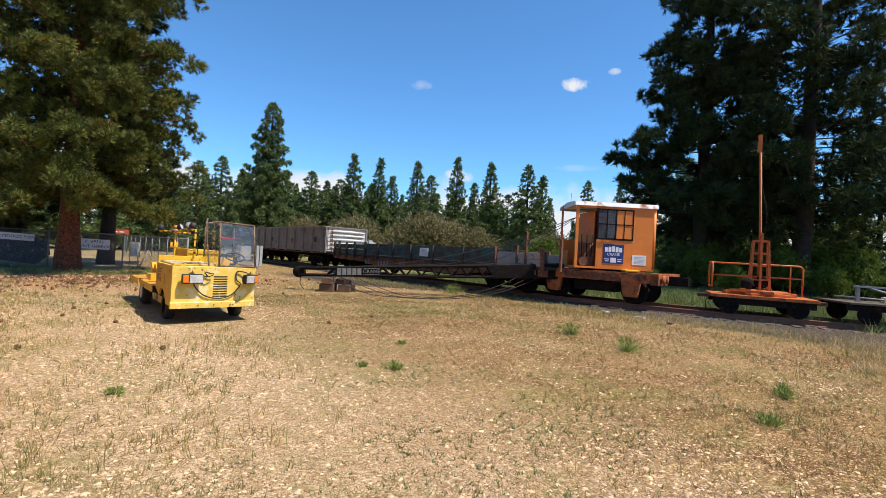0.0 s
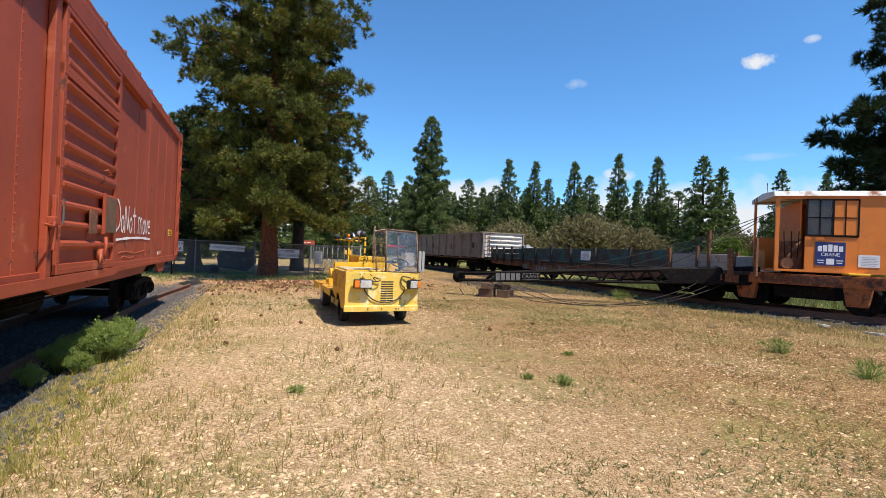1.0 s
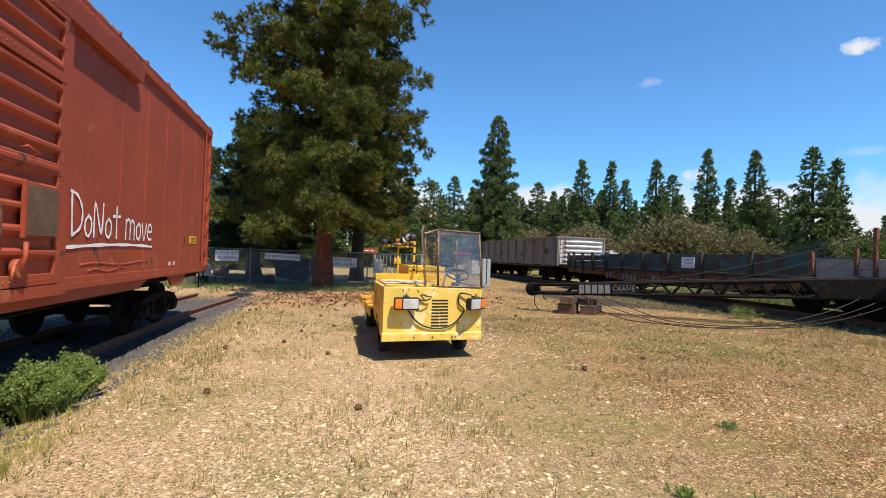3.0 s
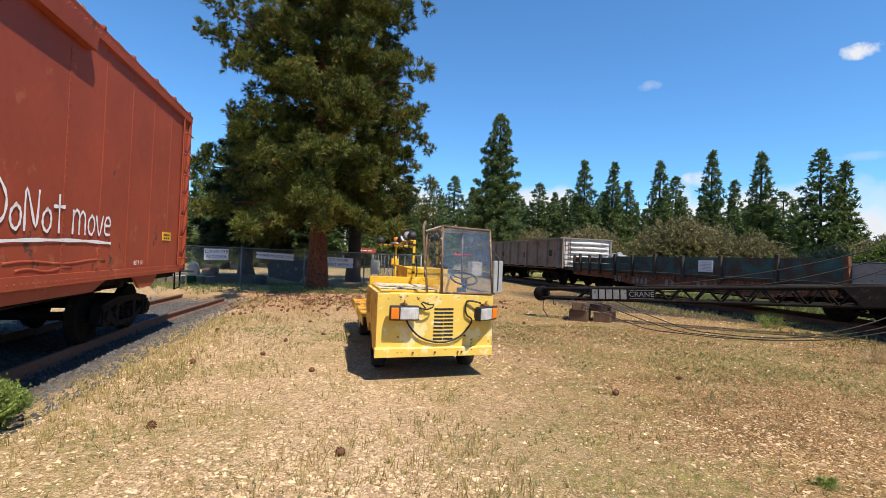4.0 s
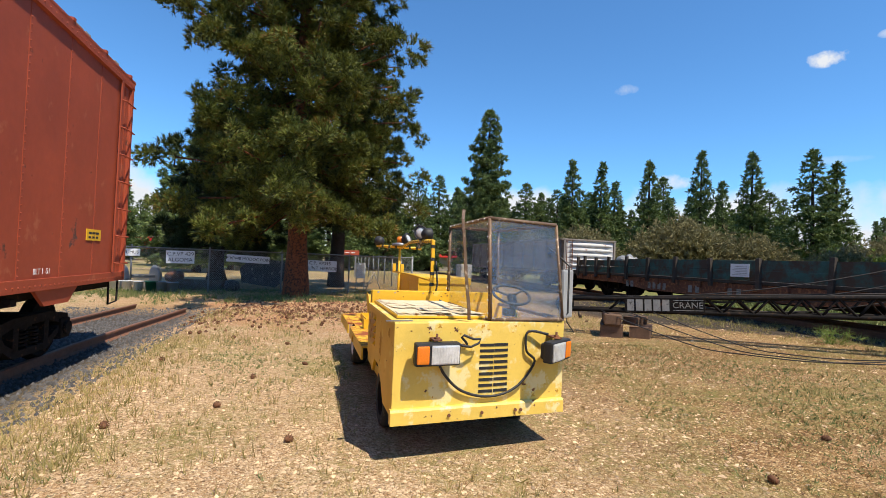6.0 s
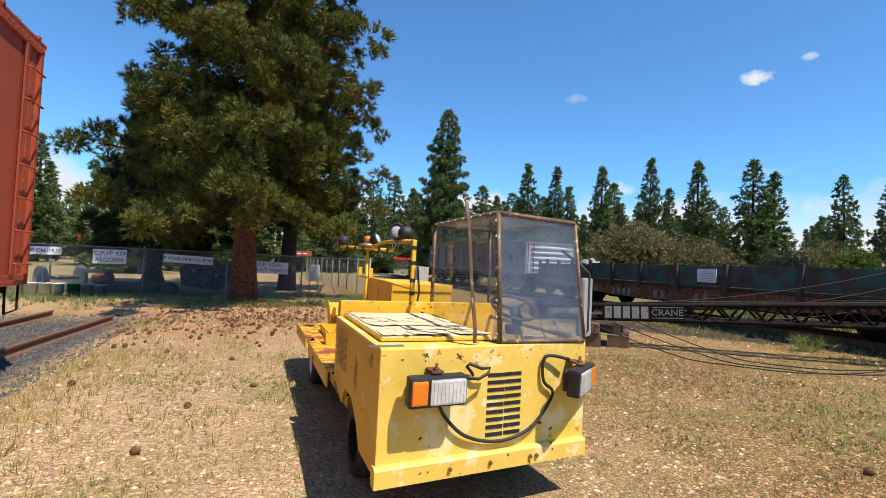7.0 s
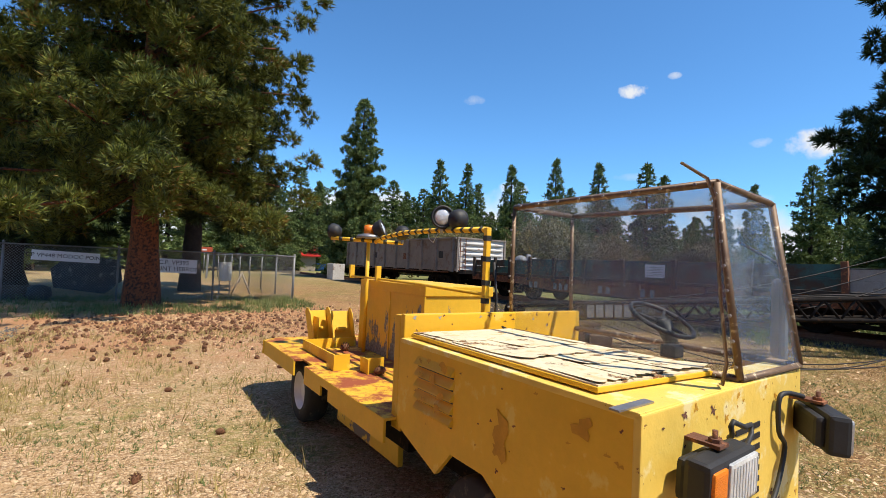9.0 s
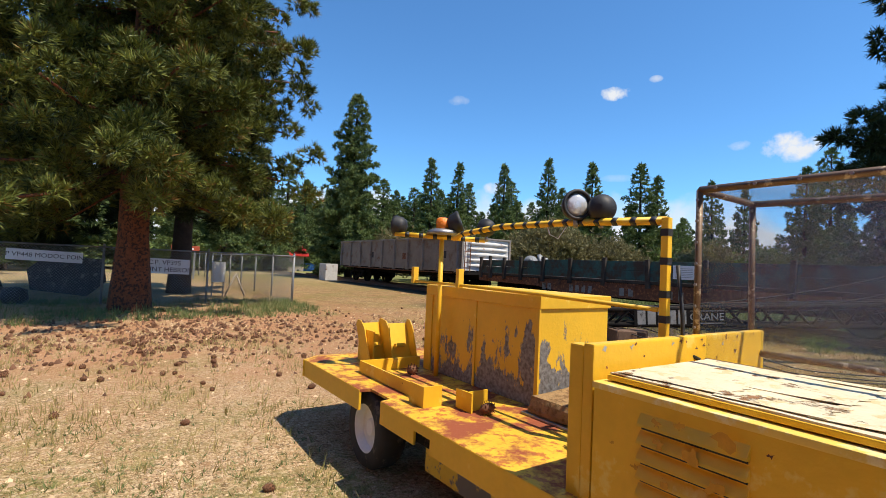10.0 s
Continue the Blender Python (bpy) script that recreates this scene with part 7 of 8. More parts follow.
    nearside = sd * near
    for k, (a, b, out, low) in enumerate(((1.2, 0.9, 1.15, 0.04), (1.7, 1.2, 0.85, 0.05), (0.7, 1.6, 1.4, 0.05))):
        P0, P3 = node(ln - a, near, -1), node(b, near, -1)
        pts = []
        for t_ in np.linspace(0, 1, 26):
            p = P0.lerp(P3, t_) + nearside * out * math.sin(math.pi * t_) ** 0.8
            drop = min(1.0, math.sin(math.pi * min(1, t_ * 1.12)) * 1.15) if t_ < 0.5 else max(0.0, 1 - ((t_ - 0.45) / 0.55) ** 2.2)
            gx, gy = p.x + base.x, p.y + base.y
            gz = ground_z(gx, gy) + low - base.z
            p.z = p.z * (1 - drop) + gz * drop
            pts.append(p)
        bm = BM()
        tube(bm, pts, 0.010, 5)
        part("slack_rope", bm, CABLE, crane, "slack rusty wire rope sagging to the ground")
    bm = BM()
    tube(bm, [B1 + Vector((0, 0, -0.15)), B1 + Vector((-0.05, -0.1, -0.4)), B1 + Vector((0.15, -0.35, -0.8))], 0.012, 5)
    tube(bm, [B1 + ax * -0.25 + Vector((0, 0, -0.15)), B1 + ax * -0.25 + Vector((0, -0.03, -0.27)), B1 + ax * -0.28 + Vector((0.04, 0, -0.3)), B1 + ax * -0.30 + Vector((0.0, 0, -0.25))], 0.018, 6)
    part("hook_rope", bm, CABLE, crane)
    return crane


CAB_GLASS = glass_material("dusty_cab_glass", (0.75, 0.8, 0.82), haze=0.06)
build_crane()


def build_cribbing():
    crib = thing("timber_cribbing", pose(7.45, 15.15, ground_z(7.4, 15.2)), "stacked old timber blocks holding up the boom tip", "timber blocks")
    rnd = random.Random(5)
    for dims, m in (((-0.22, 0.22, -0.45, 0.45, 0, 0.26), pose(-0.2, 0.0, 0, 0, 0, -35)), ((-0.2, 0.2, -0.42, 0.42, 0, 0.24), pose(0.35, -0.25, 0, 0, 0, -42)), ((-0.16, 0.16, -0.5, 0.5, 0, 0.2), pose(-0.22, 0.0, 0.262, 0, 0, -30)), ((-0.14, 0.14, -0.3, 0.3, 0, 0.16), pose(0.3, -0.1, 0.243, 0, 4, -60))):
        bm = BM()
        for v in box(bm, *dims, 0.015, m):
            v.co += Vector([rnd.uniform(-0.012, 0.012) for _ in range(3)])
        part("timber", bm, BLOCK_WOOD, crib)


build_cribbing()


# ---- small rail cars ----
def small_wheels(parent, half, ys, r, mat):
    for y in ys:
        for s in (-1, 1):
            bm = BM()
            lathe(bm, pose(s * half, y, r, 0, 90, 0), [(0.03, -0.05 * s), (r * 0.8, -0.03 * s), (r, -0.04 * s), (r, 0.05 * s), (r * 0.85, 0.04 * s), (r * 0.8, 0.0), (0.06, 0.02 * s)], 20)
            for k in range(6):
                a = k * math.pi / 3
                tube(bm, [(s * (half + 0.03), y, r), (s * (half + 0.03), y + r * 0.8 * math.cos(a), r + r * 0.8 * math.sin(a))], 0.018, 4)
            part("wheel", bm, mat, parent)


def build_hoist_car():
    p, a = east_track(8.0)
    car = thing("hoist_car", pose(p.x, p.y, TRACK_EAST_TOP, 0, 0, math.degrees(a)), "small orange rail hoist car with mast and guard rail", "rail car")
    bm = BM()
    box(bm, -0.85, 0.85, -1.25, 1.25, 0.44, 0.53, 0.01)
    part("deck", bm, HOIST_ORANGE, car)
    bm = BM()
    for s in (-0.78, 0.70):
        box(bm, s, s + 0.08, -1.2, 1.2, 0.26, 0.44, 0.01)
    box(bm, -0.7, 0.7, -0.1, 0.1, 0.26, 0.44)
    part("frame", bm, DARK_IRON, car)
    small_wheels(car, 0.75, (-0.8, 0.8), 0.24, DARK_IRON)
    bm = BM()
    for m in (pose(0, 0, 0.53, 0, 0, 20), pose(0, 0, 0.60, 0, 0, -25)):
        box(bm, -0.65, 0.65, -0.55, 0.55, 0, 0.07, 0.01, m)
    box(bm, -0.2, 0.2, -0.9, 0.9, 0.53, 0.63, 0.01, pose(0, 0, 0, 0, 0, 10))
    part("turn_base", bm, HOIST_ORANGE, car)
    for x in (-0.12, 0.12):
        bm = BM()
        prism(bm, [(-0.28, 0.65), (-0.21, 0.65), (-0.16, 2.1), (-0.20, 2.1)], "x", x - 0.03, x + 0.03)
        prism(bm, [(0.21, 0.65), (0.28, 0.65), (0.20, 2.1), (0.16, 2.1)], "x", x - 0.03, x + 0.03)
        part("mast_leg", bm, HOIST_ORANGE, car)
    for z in (0.95, 1.35, 1.7, 2.05):
        bm = BM()
        box(bm, -0.13, 0.13, -0.2, 0.2, z, z + 0.05, 0.005)
        part("cross_plate", bm, HOIST_ORANGE, car)
    for x in (-0.035, 0.035):
        bm = BM()
        tube(bm, [(x, 0.0, 0.7), (x, 0.02, 2.2), (x, 0.12, 4.75)], 0.022, 4)
        part("mast_channel", bm, HOIST_ORANGE, car)
    bm = BM()
    tube(bm, [(0, 0.0, 0.7), (0, 0.02, 2.2), (0, 0.12, 4.7)], 0.034, 4)
    mast = part("mast", bm, HOIST_ORANGE, car, "slim rusty orange steel mast")
    for x in (-0.05, 0.05):
        bm = BM()
        box(bm, x - 0.012, x + 0.012, 0.09, 0.19, 4.65, 5.15, 0.004)
        part("head_cheek", bm, HOIST_ORANGE, mast)
    bm = BM()
    cyl(bm, (-0.045, 0.14, 5.02), (0.045, 0.14, 5.02), 0.06, seg=14)
    part("head_sheave", bm, DARK_IRON, mast)
    for x in (-0.16, 0.16):
        bm = BM()
        box(bm, x - 0.022, x + 0.022, -0.03, 0.03, 0.65, 2.28, 0.004)
        part("guide_post", bm, HOIST_ORANGE, car)
    bm = BM()
    box(bm, -0.18, 0.18, -0.03, 0.03, 2.24, 2.31, 0.004)
    part("guide_head", bm, HOIST_ORANGE, car)
    bm = BM()
    tube(bm, [(0.05, 0.16, 5.0), (0.1, 0.0, 3.6), (0.12, -0.14, 2.9), (0.1, -0.1, 2.2)], 0.008, 5)
    part("mast_wire", bm, CABLE, car)
    bm = BM()
    lathe(bm, pose(-0.35, 0.35, 0.85, 0, 90, 0), [(0.05, -0.2), (0.15, -0.18), (0.15, 0.18), (0.05, 0.2)], 16)
    lathe(bm, pose(0.0, -0.05, 0.9, 0, 90, 0), [(0.05, -0.1), (0.17, -0.09), (0.17, 0.09), (0.05, 0.1)], 16)
    part("motor", bm, DARK_IRON, car, "greasy dark hoist motor")
    bm = BM()
    tube(bm, [(0.75, 1.2, 0.7), (0.75, 1.2, 1.35), (0.75, 1.12, 1.42), (0.75, -1.12, 1.42), (0.75, -1.2, 1.35), (0.75, -1.2, 0.53)], 0.026, 8)
    tube(bm, [(0.75, 1.2, 1.05), (0.75, -1.2, 1.05)], 0.02, 8)
    tube(bm, [(-0.2, 1.2, 0.7), (0.75, 1.2, 0.7)], 0.02, 8)
    tube(bm, [(-0.2, 1.2, 0.7), (-0.2, 1.2, 1.36), (-0.1, 1.2, 1.42), (0.75, 1.2, 1.42)], 0.026, 8)
    tube(bm, [(0.75, -0.9, 0.53), (0.75, -0.9, 1.42)], 0.02, 8)
    part("guard_rail", bm, HOIST_ORANGE, car, "orange pipe guard rail")
    bm = BM()
    tube(bm, [(-0.4, 1.25, 0.45), (-0.42, 1.36, 0.3), (-0.42, 1.34, 0.02)], 0.02, 6)
    box(bm, -0.1, 0.1, 1.25, 1.55, 0.38, 0.48, 0.01)
    box(bm, -0.1, 0.1, -1.6, -1.25, 0.36, 0.46, 0.01)
    part("drawbar", bm, RUST, car)


build_hoist_car()


def build_push_car():
    p, a = east_track(11.0)
    car = thing("push_car", pose(p.x, p.y, TRACK_EAST_TOP, 0, 0, math.degrees(a)), "small grey rail push car with weathered plank deck", "rail car")
    for i in range(7):
        bm = BM()
        box(bm, -0.9 + i * 0.26, -0.9 + i * 0.26 + 0.245, -1.3, 1.3, 0.50, 0.55, 0.006)
        part("plank", bm, TIE_WOOD, car)
    bm = BM()
    for s in (-0.8, 0.7):
        box(bm, s, s + 0.1, -1.3, 1.3, 0.34, 0.49, 0.01)
    part("frame", bm, DARK_IRON, car)
    small_wheels(car, 0.75, (-0.8, 0.8), 0.25, DARK_IRON)
    bm = BM()
    for y in (-0.7, 0.7):
        box(bm, -0.04, 0.04, y - 0.04, y + 0.04, 0.55, 0.95, 0.005)
    box(bm, -0.05, 0.05, -0.8, 0.8, 0.93, 0.98, 0.005)
    part("bolster_frame", bm, GALV, car)
    bm = BM()
    box(bm, -0.5, -0.485, -0.25, 0.35, 0.57, 0.70, 0.003)
    notice = part("notice", bm, YELLOW, car, "yellow warning board reading KEEP OFF")
    words("lettering", "KEEP OFF", 0.10, pose(-0.5035, 0.05, 0.635) @ FACE_WEST, LETTER, notice, depth=0.002)
    bm = BM()
    tube(bm, [(-0.2, 0.5, 0.92), (-0.1, 0.0, 0.80), (0.1, -0.6, 0.74)], 0.03, 6)
    tube(bm, [(0.3, -1.1, 0.6), (0.3, 1.1, 0.66)], 0.025, 6)
    part("lever", bm, GALV, car)
    bm = BM()
    box(bm, 0.2, 0.5, -0.5, -0.1, 0.555, 0.70, 0.02)
    part("white_box", bm, SIGN_WHITE, car)


build_push_car()

# ---- chain-link fence with station signs ----
FENCE_Y, FENCE_X, FENCE_TOP = 26.1, 5.15, 1.48


def link_mesh(name, length, height, pitch=0.075, wire=0.0042):
    """Chain-link wire as thin crossing strips, in the plane of local x and z."""
    co = []
    n = int((length + height) / pitch)
    for s in (1, -1):
        for k in range(n):
            a = k * pitch - (height if s > 0 else 0)
            x0, z0, x1, z1 = (a, 0, a + height, height) if s > 0 else (a, height, a + height, 0)
            xa, xb = max(0, x0), min(length, x1)
            if xb - xa < 0.02:
                continue
            f0, f1 = (xa - x0) / (x1 - x0), (xb - x0) / (x1 - x0)
            za, zb = z0 + (z1 - z0) * f0, z0 + (z1 - z0) * f1
            w = wire
            co.append([(xa - w, 0.003 * s, za), (xa + w, 0.003 * s, za), (xb + w, 0.003 * s, zb), (xb - w, 0.003 * s, zb)])
    return quads(name, np.array(co), GALV)


def build_fence():
    fence = tagged(new("chain_link_fence"), "galvanised chain-link fence on steel posts", "fence", kind="structure")
    base = -0.08
    for x0, y0, x1, y1, gap in ((-34.0, FENCE_Y, FENCE_X, FENCE_Y, 2.6), (FENCE_X, FENCE_Y, FENCE_X, 52.0, 2.6)):
        ln = math.hypot(x1 - x0, y1 - y0)
        ang = math.atan2(y1 - y0, x1 - x0)
        mesh = new("wire_mesh", link_mesh("wire_mesh", ln, FENCE_TOP - base - 0.03))
        mesh.parent = fence
        mesh.matrix_local = Matrix.Translation((x0, y0, base)) @ Matrix.Rotation(ang, 4, "Z")
        bm = BM()
        cyl(bm, (x0, y0, FENCE_TOP), (x1, y1, FENCE_TOP), 0.021, seg=8)
        part("top_rail", bm, GALV, fence)
        n = int(ln / gap)
        for i in range(n + 1):
            t = ln - i * gap
            bm = BM()
            px, py = x0 + (x1 - x0) * t / ln, y0 + (y1 - y0) * t / ln
            r = 0.042 if i == 0 else 0.03
            cyl(bm, (px, py + 0.035, base - 0.1), (px, py + 0.035, FENCE_TOP + 0.05), r, seg=10)
            lathe(bm, pose(px, py + 0.035, FENCE_TOP + 0.05), [(r * 1.1, 0), (r * 0.9, 0.03), (r * 0.2, 0.045)], 10)
            part("post", bm, GALV, fence)
    return fence


build_fence()


def fence_sign(x0, x1, z0, z1, lines, size, tilt=0.0):
    """A painted sign board hung on the fence."""
    cx, cz = (x0 + x1) / 2, (z0 + z1) / 2
    sign = thing("station_sign", pose(cx, FENCE_Y - 0.045, cz, 0, tilt, 0), "white station name board with black letters on the fence", "sign", "signs on the fence")
    w, h = (x1 - x0) / 2, (z1 - z0) / 2
    bm = BM()
    box(bm, -w, w, -0.012, 0.0, -h, h, 0.004)
    part("board", bm, SIGN_WHITE, sign)
    n = len(lines)
    for i, text in enumerate(lines):
        z = (n - 1 - 2 * i) * h / n * 0.92
        words("lettering", text, size, Matrix.Translation((0, -0.0135, z)) @ FACE_SOUTH, LETTER, sign, depth=0.001)
    return sign


fence_sign(-6.35, -4.95, 1.14, 1.40, ["CP VP488 CALIMUS"], 0.155, -1)
fence_sign(-4.10, -3.15, 0.93, 1.40, ["C.P.VP 439", "ALGOMA"], 0.20, -1)
fence_sign(-2.05, -0.50, 1.04, 1.32, ["CP VP448 MODOC POINT"], 0.155, 2)
fence_sign(0.75, 2.05, 0.80, 1.23, ["C.P. VP395", "MOUNT HEBRON"], 0.185, 1)


# ---- yard clutter beyond the fence ----
PALE_JUNK = material("pale_painted_scrap", (0.55, 0.53, 0.50), 0.7, vary=0.2, stain=(0.2, 0.12, 0.08), stain_at=0.6)
BLUE_TUB = material("blue_plastic", (0.03, 0.14, 0.45), 0.5)
ORANGE_TUB = material("orange_plastic", (0.75, 0.20, 0.03), 0.5)
GREEN_TUB = material("green_plastic", (0.02, 0.13, 0.06), 0.5)
WHITE_TUB = material("white_plastic", (0.68, 0.68, 0.66), 0.5, vary=0.08)
GREY_TUB = material("grey_plastic_tub", (0.25, 0.27, 0.29), 0.55)
RED_PAINT = material("bright_red_paint", (0.42, 0.025, 0.02), 0.5)
GREEN_PAINT = material("green_siding", (0.02, 0.20, 0.06), 0.6)
DARK_BOARD = material("dark_mural_board", (0.05, 0.06, 0.07), 0.7, vary=0.4, scale=4, second=(0.22, 0.23, 0.22), second_at=0.6, second_scale=5)
POSTER = material("white_poster", (0.72, 0.72, 0.69), 0.6, second=(0.25, 0.18, 0.12), second_at=0.66, second_scale=12)


def bucket(x, y, mat, label, r=0.15, h=0.34):
    b = thing("bucket", pose(x, y, ground_z(x, y)), label, "bucket", "buckets by the fence")
    bm = BM()
    lathe(bm, pose(0, 0, 0), [(r * 0.82, 0), (r, h), (r * 1.07, h), (r * 1.07, h - 0.03), (r * 0.98, h - 0.02), (r * 0.8, 0.02)], 20)
    body = part("body", bm, mat, b)
    bm = BM()
    tube(bm, [(r * math.cos(k), 0.02, h - 0.06 - 0.16 * math.sin(k)) for k in np.linspace(0, math.pi, 10)], 0.005, 5)
    part("handle", bm, GALV, b)


for i in range(11):
    mat, lab = ((BLUE_TUB, "blue plastic bucket"), (WHITE_TUB, ""), (WHITE_TUB, ""), (ORANGE_TUB, "orange plastic bucket"), (WHITE_TUB, ""), (WHITE_TUB, ""), (WHITE_TUB, ""), (WHITE_TUB, ""), (GREEN_TUB, "green plastic bucket"), (GREY_TUB, ""), (GREY_TUB, ""))[i]
    lab = (lab or ("dirty white plastic bucket" if mat == WHITE_TUB else "grey plastic tub")) + " standing by the wire fence"
    bucket(-7.3 + i * 0.36 + 0.03 * math.sin(i * 5), 25.5 + 0.06 * math.cos(i * 3), mat, lab, 0.16 if i < 8 else 0.19, 0.36)


def scrap(name, m, label, category, builder, mat):
    t = thing(name, m, label, category)
    bm = BM()
    builder(bm)
    part("body", bm, mat, t)
    return t


def timber_stack(m, mat, label, scale=(1, 1, 1)):
    rnd = random.Random(7)
    t = thing("timber_stack", m, label, "timber")
    for i in range(9):
        bm = BM()
        box(bm, (-1.6 + rnd.uniform(-0.4, 0.2)) * scale[0], (1.5 + rnd.uniform(-0.2, 0.5)) * scale[0], -0.4 + 0.1 * i, -0.32 + 0.1 * i, 0.08 * (i % 3) * scale[2], (0.08 * (i % 3) + 0.07) * scale[2], 0.004)
        part("board", bm, mat, t)


timber_stack(pose(-7.5, 26.9, -0.1, 0, 0, 6), PALE_JUNK, "stack of pale weathered boards behind the fence")
timber_stack(pose(-3.0, 27.2, -0.1, 0, 0, -4), TIE_WOOD, "stack of dark sleepers behind the fence", (0.5, 1, 1.6))
scrap("wheelset_display", pose(-5.4, 27.6, 0.35, 0, 0, 40), "grey railway wheel pair on show behind the fence", "wheelset", lambda bm: wheelset(bm, 0, 0, 0.0, half=0.6, r=0.4), GALV)
scrap("rubbish_bag", pose(-1.9, 26.7, 0.1), "black rubbish sack slumped behind the fence", "sack", lambda bm: lathe(bm, pose(0, 0, -0.2), [(0.2, 0), (0.3, 0.12), (0.26, 0.36), (0.08, 0.44)], 14), BLACK)
scrap("mural_board", pose(-0.9, 29.0, 0.55, 0, 4, 0), "large dark shaped mural board standing in the shade", "board", lambda bm: prism(bm, [(-0.9, -0.5), (0.5, -0.6), (0.95, -0.1), (0.8, 0.6), (-0.6, 0.62), (-1.05, 0.1)], "y", -0.02, 0.02), DARK_BOARD)
scrap("ballast_pan", pose(-4.2, 27.8, 0.3, 30, 0, 0), "rusty round machine part lying behind the fence", "scrap metal", lambda bm: lathe(bm, pose(0, 0, 0), [(0.1, 0), (0.35, 0.02), (0.35, 0.12), (0.1, 0.16)], 18), RUST)


def poster_board(x, y, label):
    t = thing("notice_board", pose(x, y, -0.08), label, "notice board")
    bm = BM()
    box(bm, -0.22, 0.22, -0.015, 0.015, 0.55, 1.25, 0.006)
    part("board", bm, POSTER, t)
    for s in (-0.18, 0.18):
        bm = BM()
        box(bm, s - 0.02, s + 0.02, 0.02, 0.06, 0, 1.2)
        part("leg", bm, GREY_WOOD, t)


poster_board(3.25, 28.4, "white notice board with a worn picture")


def trestle():
    t = thing("trestle", pose(3.9, 28.8, -0.08), "small wooden A-frame trestle", "trestle")
    for s in (-1, 1):
        bm = BM()
        tube(bm, [(s * 0.35, 0, 0), (0, 0, 0.85)], 0.03, 4)
        part("leg", bm, GREY_WOOD, t)


trestle()


def far_house(name, az, dist, w, d, h, roof_h, wall, roof, label, eye=(0.8, 9.5), turn=0):
    x, y = polar(az, dist, eye)
    t = thing(name, pose(x, y, -0.1, 0, 0, -az + turn), label, "building")
    bm = BM()
    box(bm, -w / 2, w / 2, -d / 2, d / 2, 0, h)
    part("wall", bm, wall, t)
    bm = BM()
    prism(bm, [(-d / 2 - 0.5, h), (0, h + roof_h), (d / 2 + 0.5, h), (d / 2 + 0.5, h - 0.12), (-d / 2 - 0.5, h - 0.12)], "x", -w / 2 - 0.5, w / 2 + 0.5)
    part("roof", bm, roof, t)
    for k in (-0.25, 0.2):
        bm = BM()
        box(bm, w * k - 0.9, w * k + 0.9, -d / 2 - 0.03, -d / 2, 0.1, h * 0.8)
        part("door", bm, DARK_IRON, t)
    return t


far_house("shed", 13.2, 62, 9.0, 8.0, 2.0, 1.3, GREY_WOOD, RED_PAINT, "open shed with red metal roof across the yard")
far_house("trailer", -11.0, 62, 9.0, 3.0, 2.6, 0.2, GREEN_PAINT, PALE_JUNK, "green trailer parked among the trees")


def caboose():
    x, y = polar(-19.0, 75, (1.1, 8.1))
    t = thing("caboose", pose(x, y, 0, 0, 0, 15), "small red caboose far off among the pines", "caboose")
    bm = BM()
    box(bm, -4, 4, -1.4, 1.4, 1.0, 3.0, 0.05)
    part("body", bm, RED_PAINT, t)
    bm = BM()
    box(bm, -1.4, 1.0, -1.1, 1.1, 3.0, 3.9, 0.05)
    part("cupola", bm, RED_PAINT, t)
    for k in (-2.6, 2.4):
        bm = BM()
        box(bm, k - 0.4, k + 0.4, -1.43, -1.40, 1.9, 2.6)
        part("window", bm, SIGN_WHITE, t)
    bm = BM()
    box(bm, -4.4, 4.4, -1.2, 1.2, 0.3, 1.0)
    part("underframe", bm, DARK_IRON, t)


caboose()


def dumpster():
    x, y = polar(18.2, 60, (0.6, 10.8))
    t = thing("skip_bin", pose(x, y, -0.1, 0, 0, -10), "blue steel rubbish bin at the yard's far side", "bin")
    bm = BM()
    prism(bm, [(-1.1, 0.1), (1.1, 0.1), (1.35, 1.1), (-1.35, 1.1)], "y", -0.7, 0.7)
    part("body", bm, BLUE_TUB, t)


dumpster()
scrap("concrete_block", pose(12.6, 42.2, 0.55, 0, 0, 5), "pale painted concrete block beside the gondola", "block", lambda bm: box(bm, -0.45, 0.45, -0.5, 0.5, -0.65, 0.65, 0.03), PALE_JUNK)


def finger_sign():
    x, y = polar(4.4, 34, (1.1, 8.1))
    t = thing("road_sign", pose(x, y, -0.1), "small maroon board sign on two posts", "sign")
    for s in (-0.5, 0.5):
        bm = BM()
        box(bm, s - 0.05, s + 0.05, -0.05, 0.05, 0, 2.0)
        part("post", bm, GALV, t)
    bm = BM()
    box(bm, -0.75, 0.75, -0.08, -0.05, 1.65, 2.0, 0.01)
    part("board", bm, OXIDE, t)
    bm = BM()
    for k in (-0.45, -0.1, 0.3):
        box(bm, k - 0.14, k + 0.14, -0.085, -0.081, 1.79, 1.86)
    part("print", bm, SIGN_WHITE, t)


finger_sign()

# ---- loose stones, grass, weeds, cones ----
def ground_heights(x, y):
    return np.array([ground_z(float(a), float(b)) for a, b in zip(x, y)])


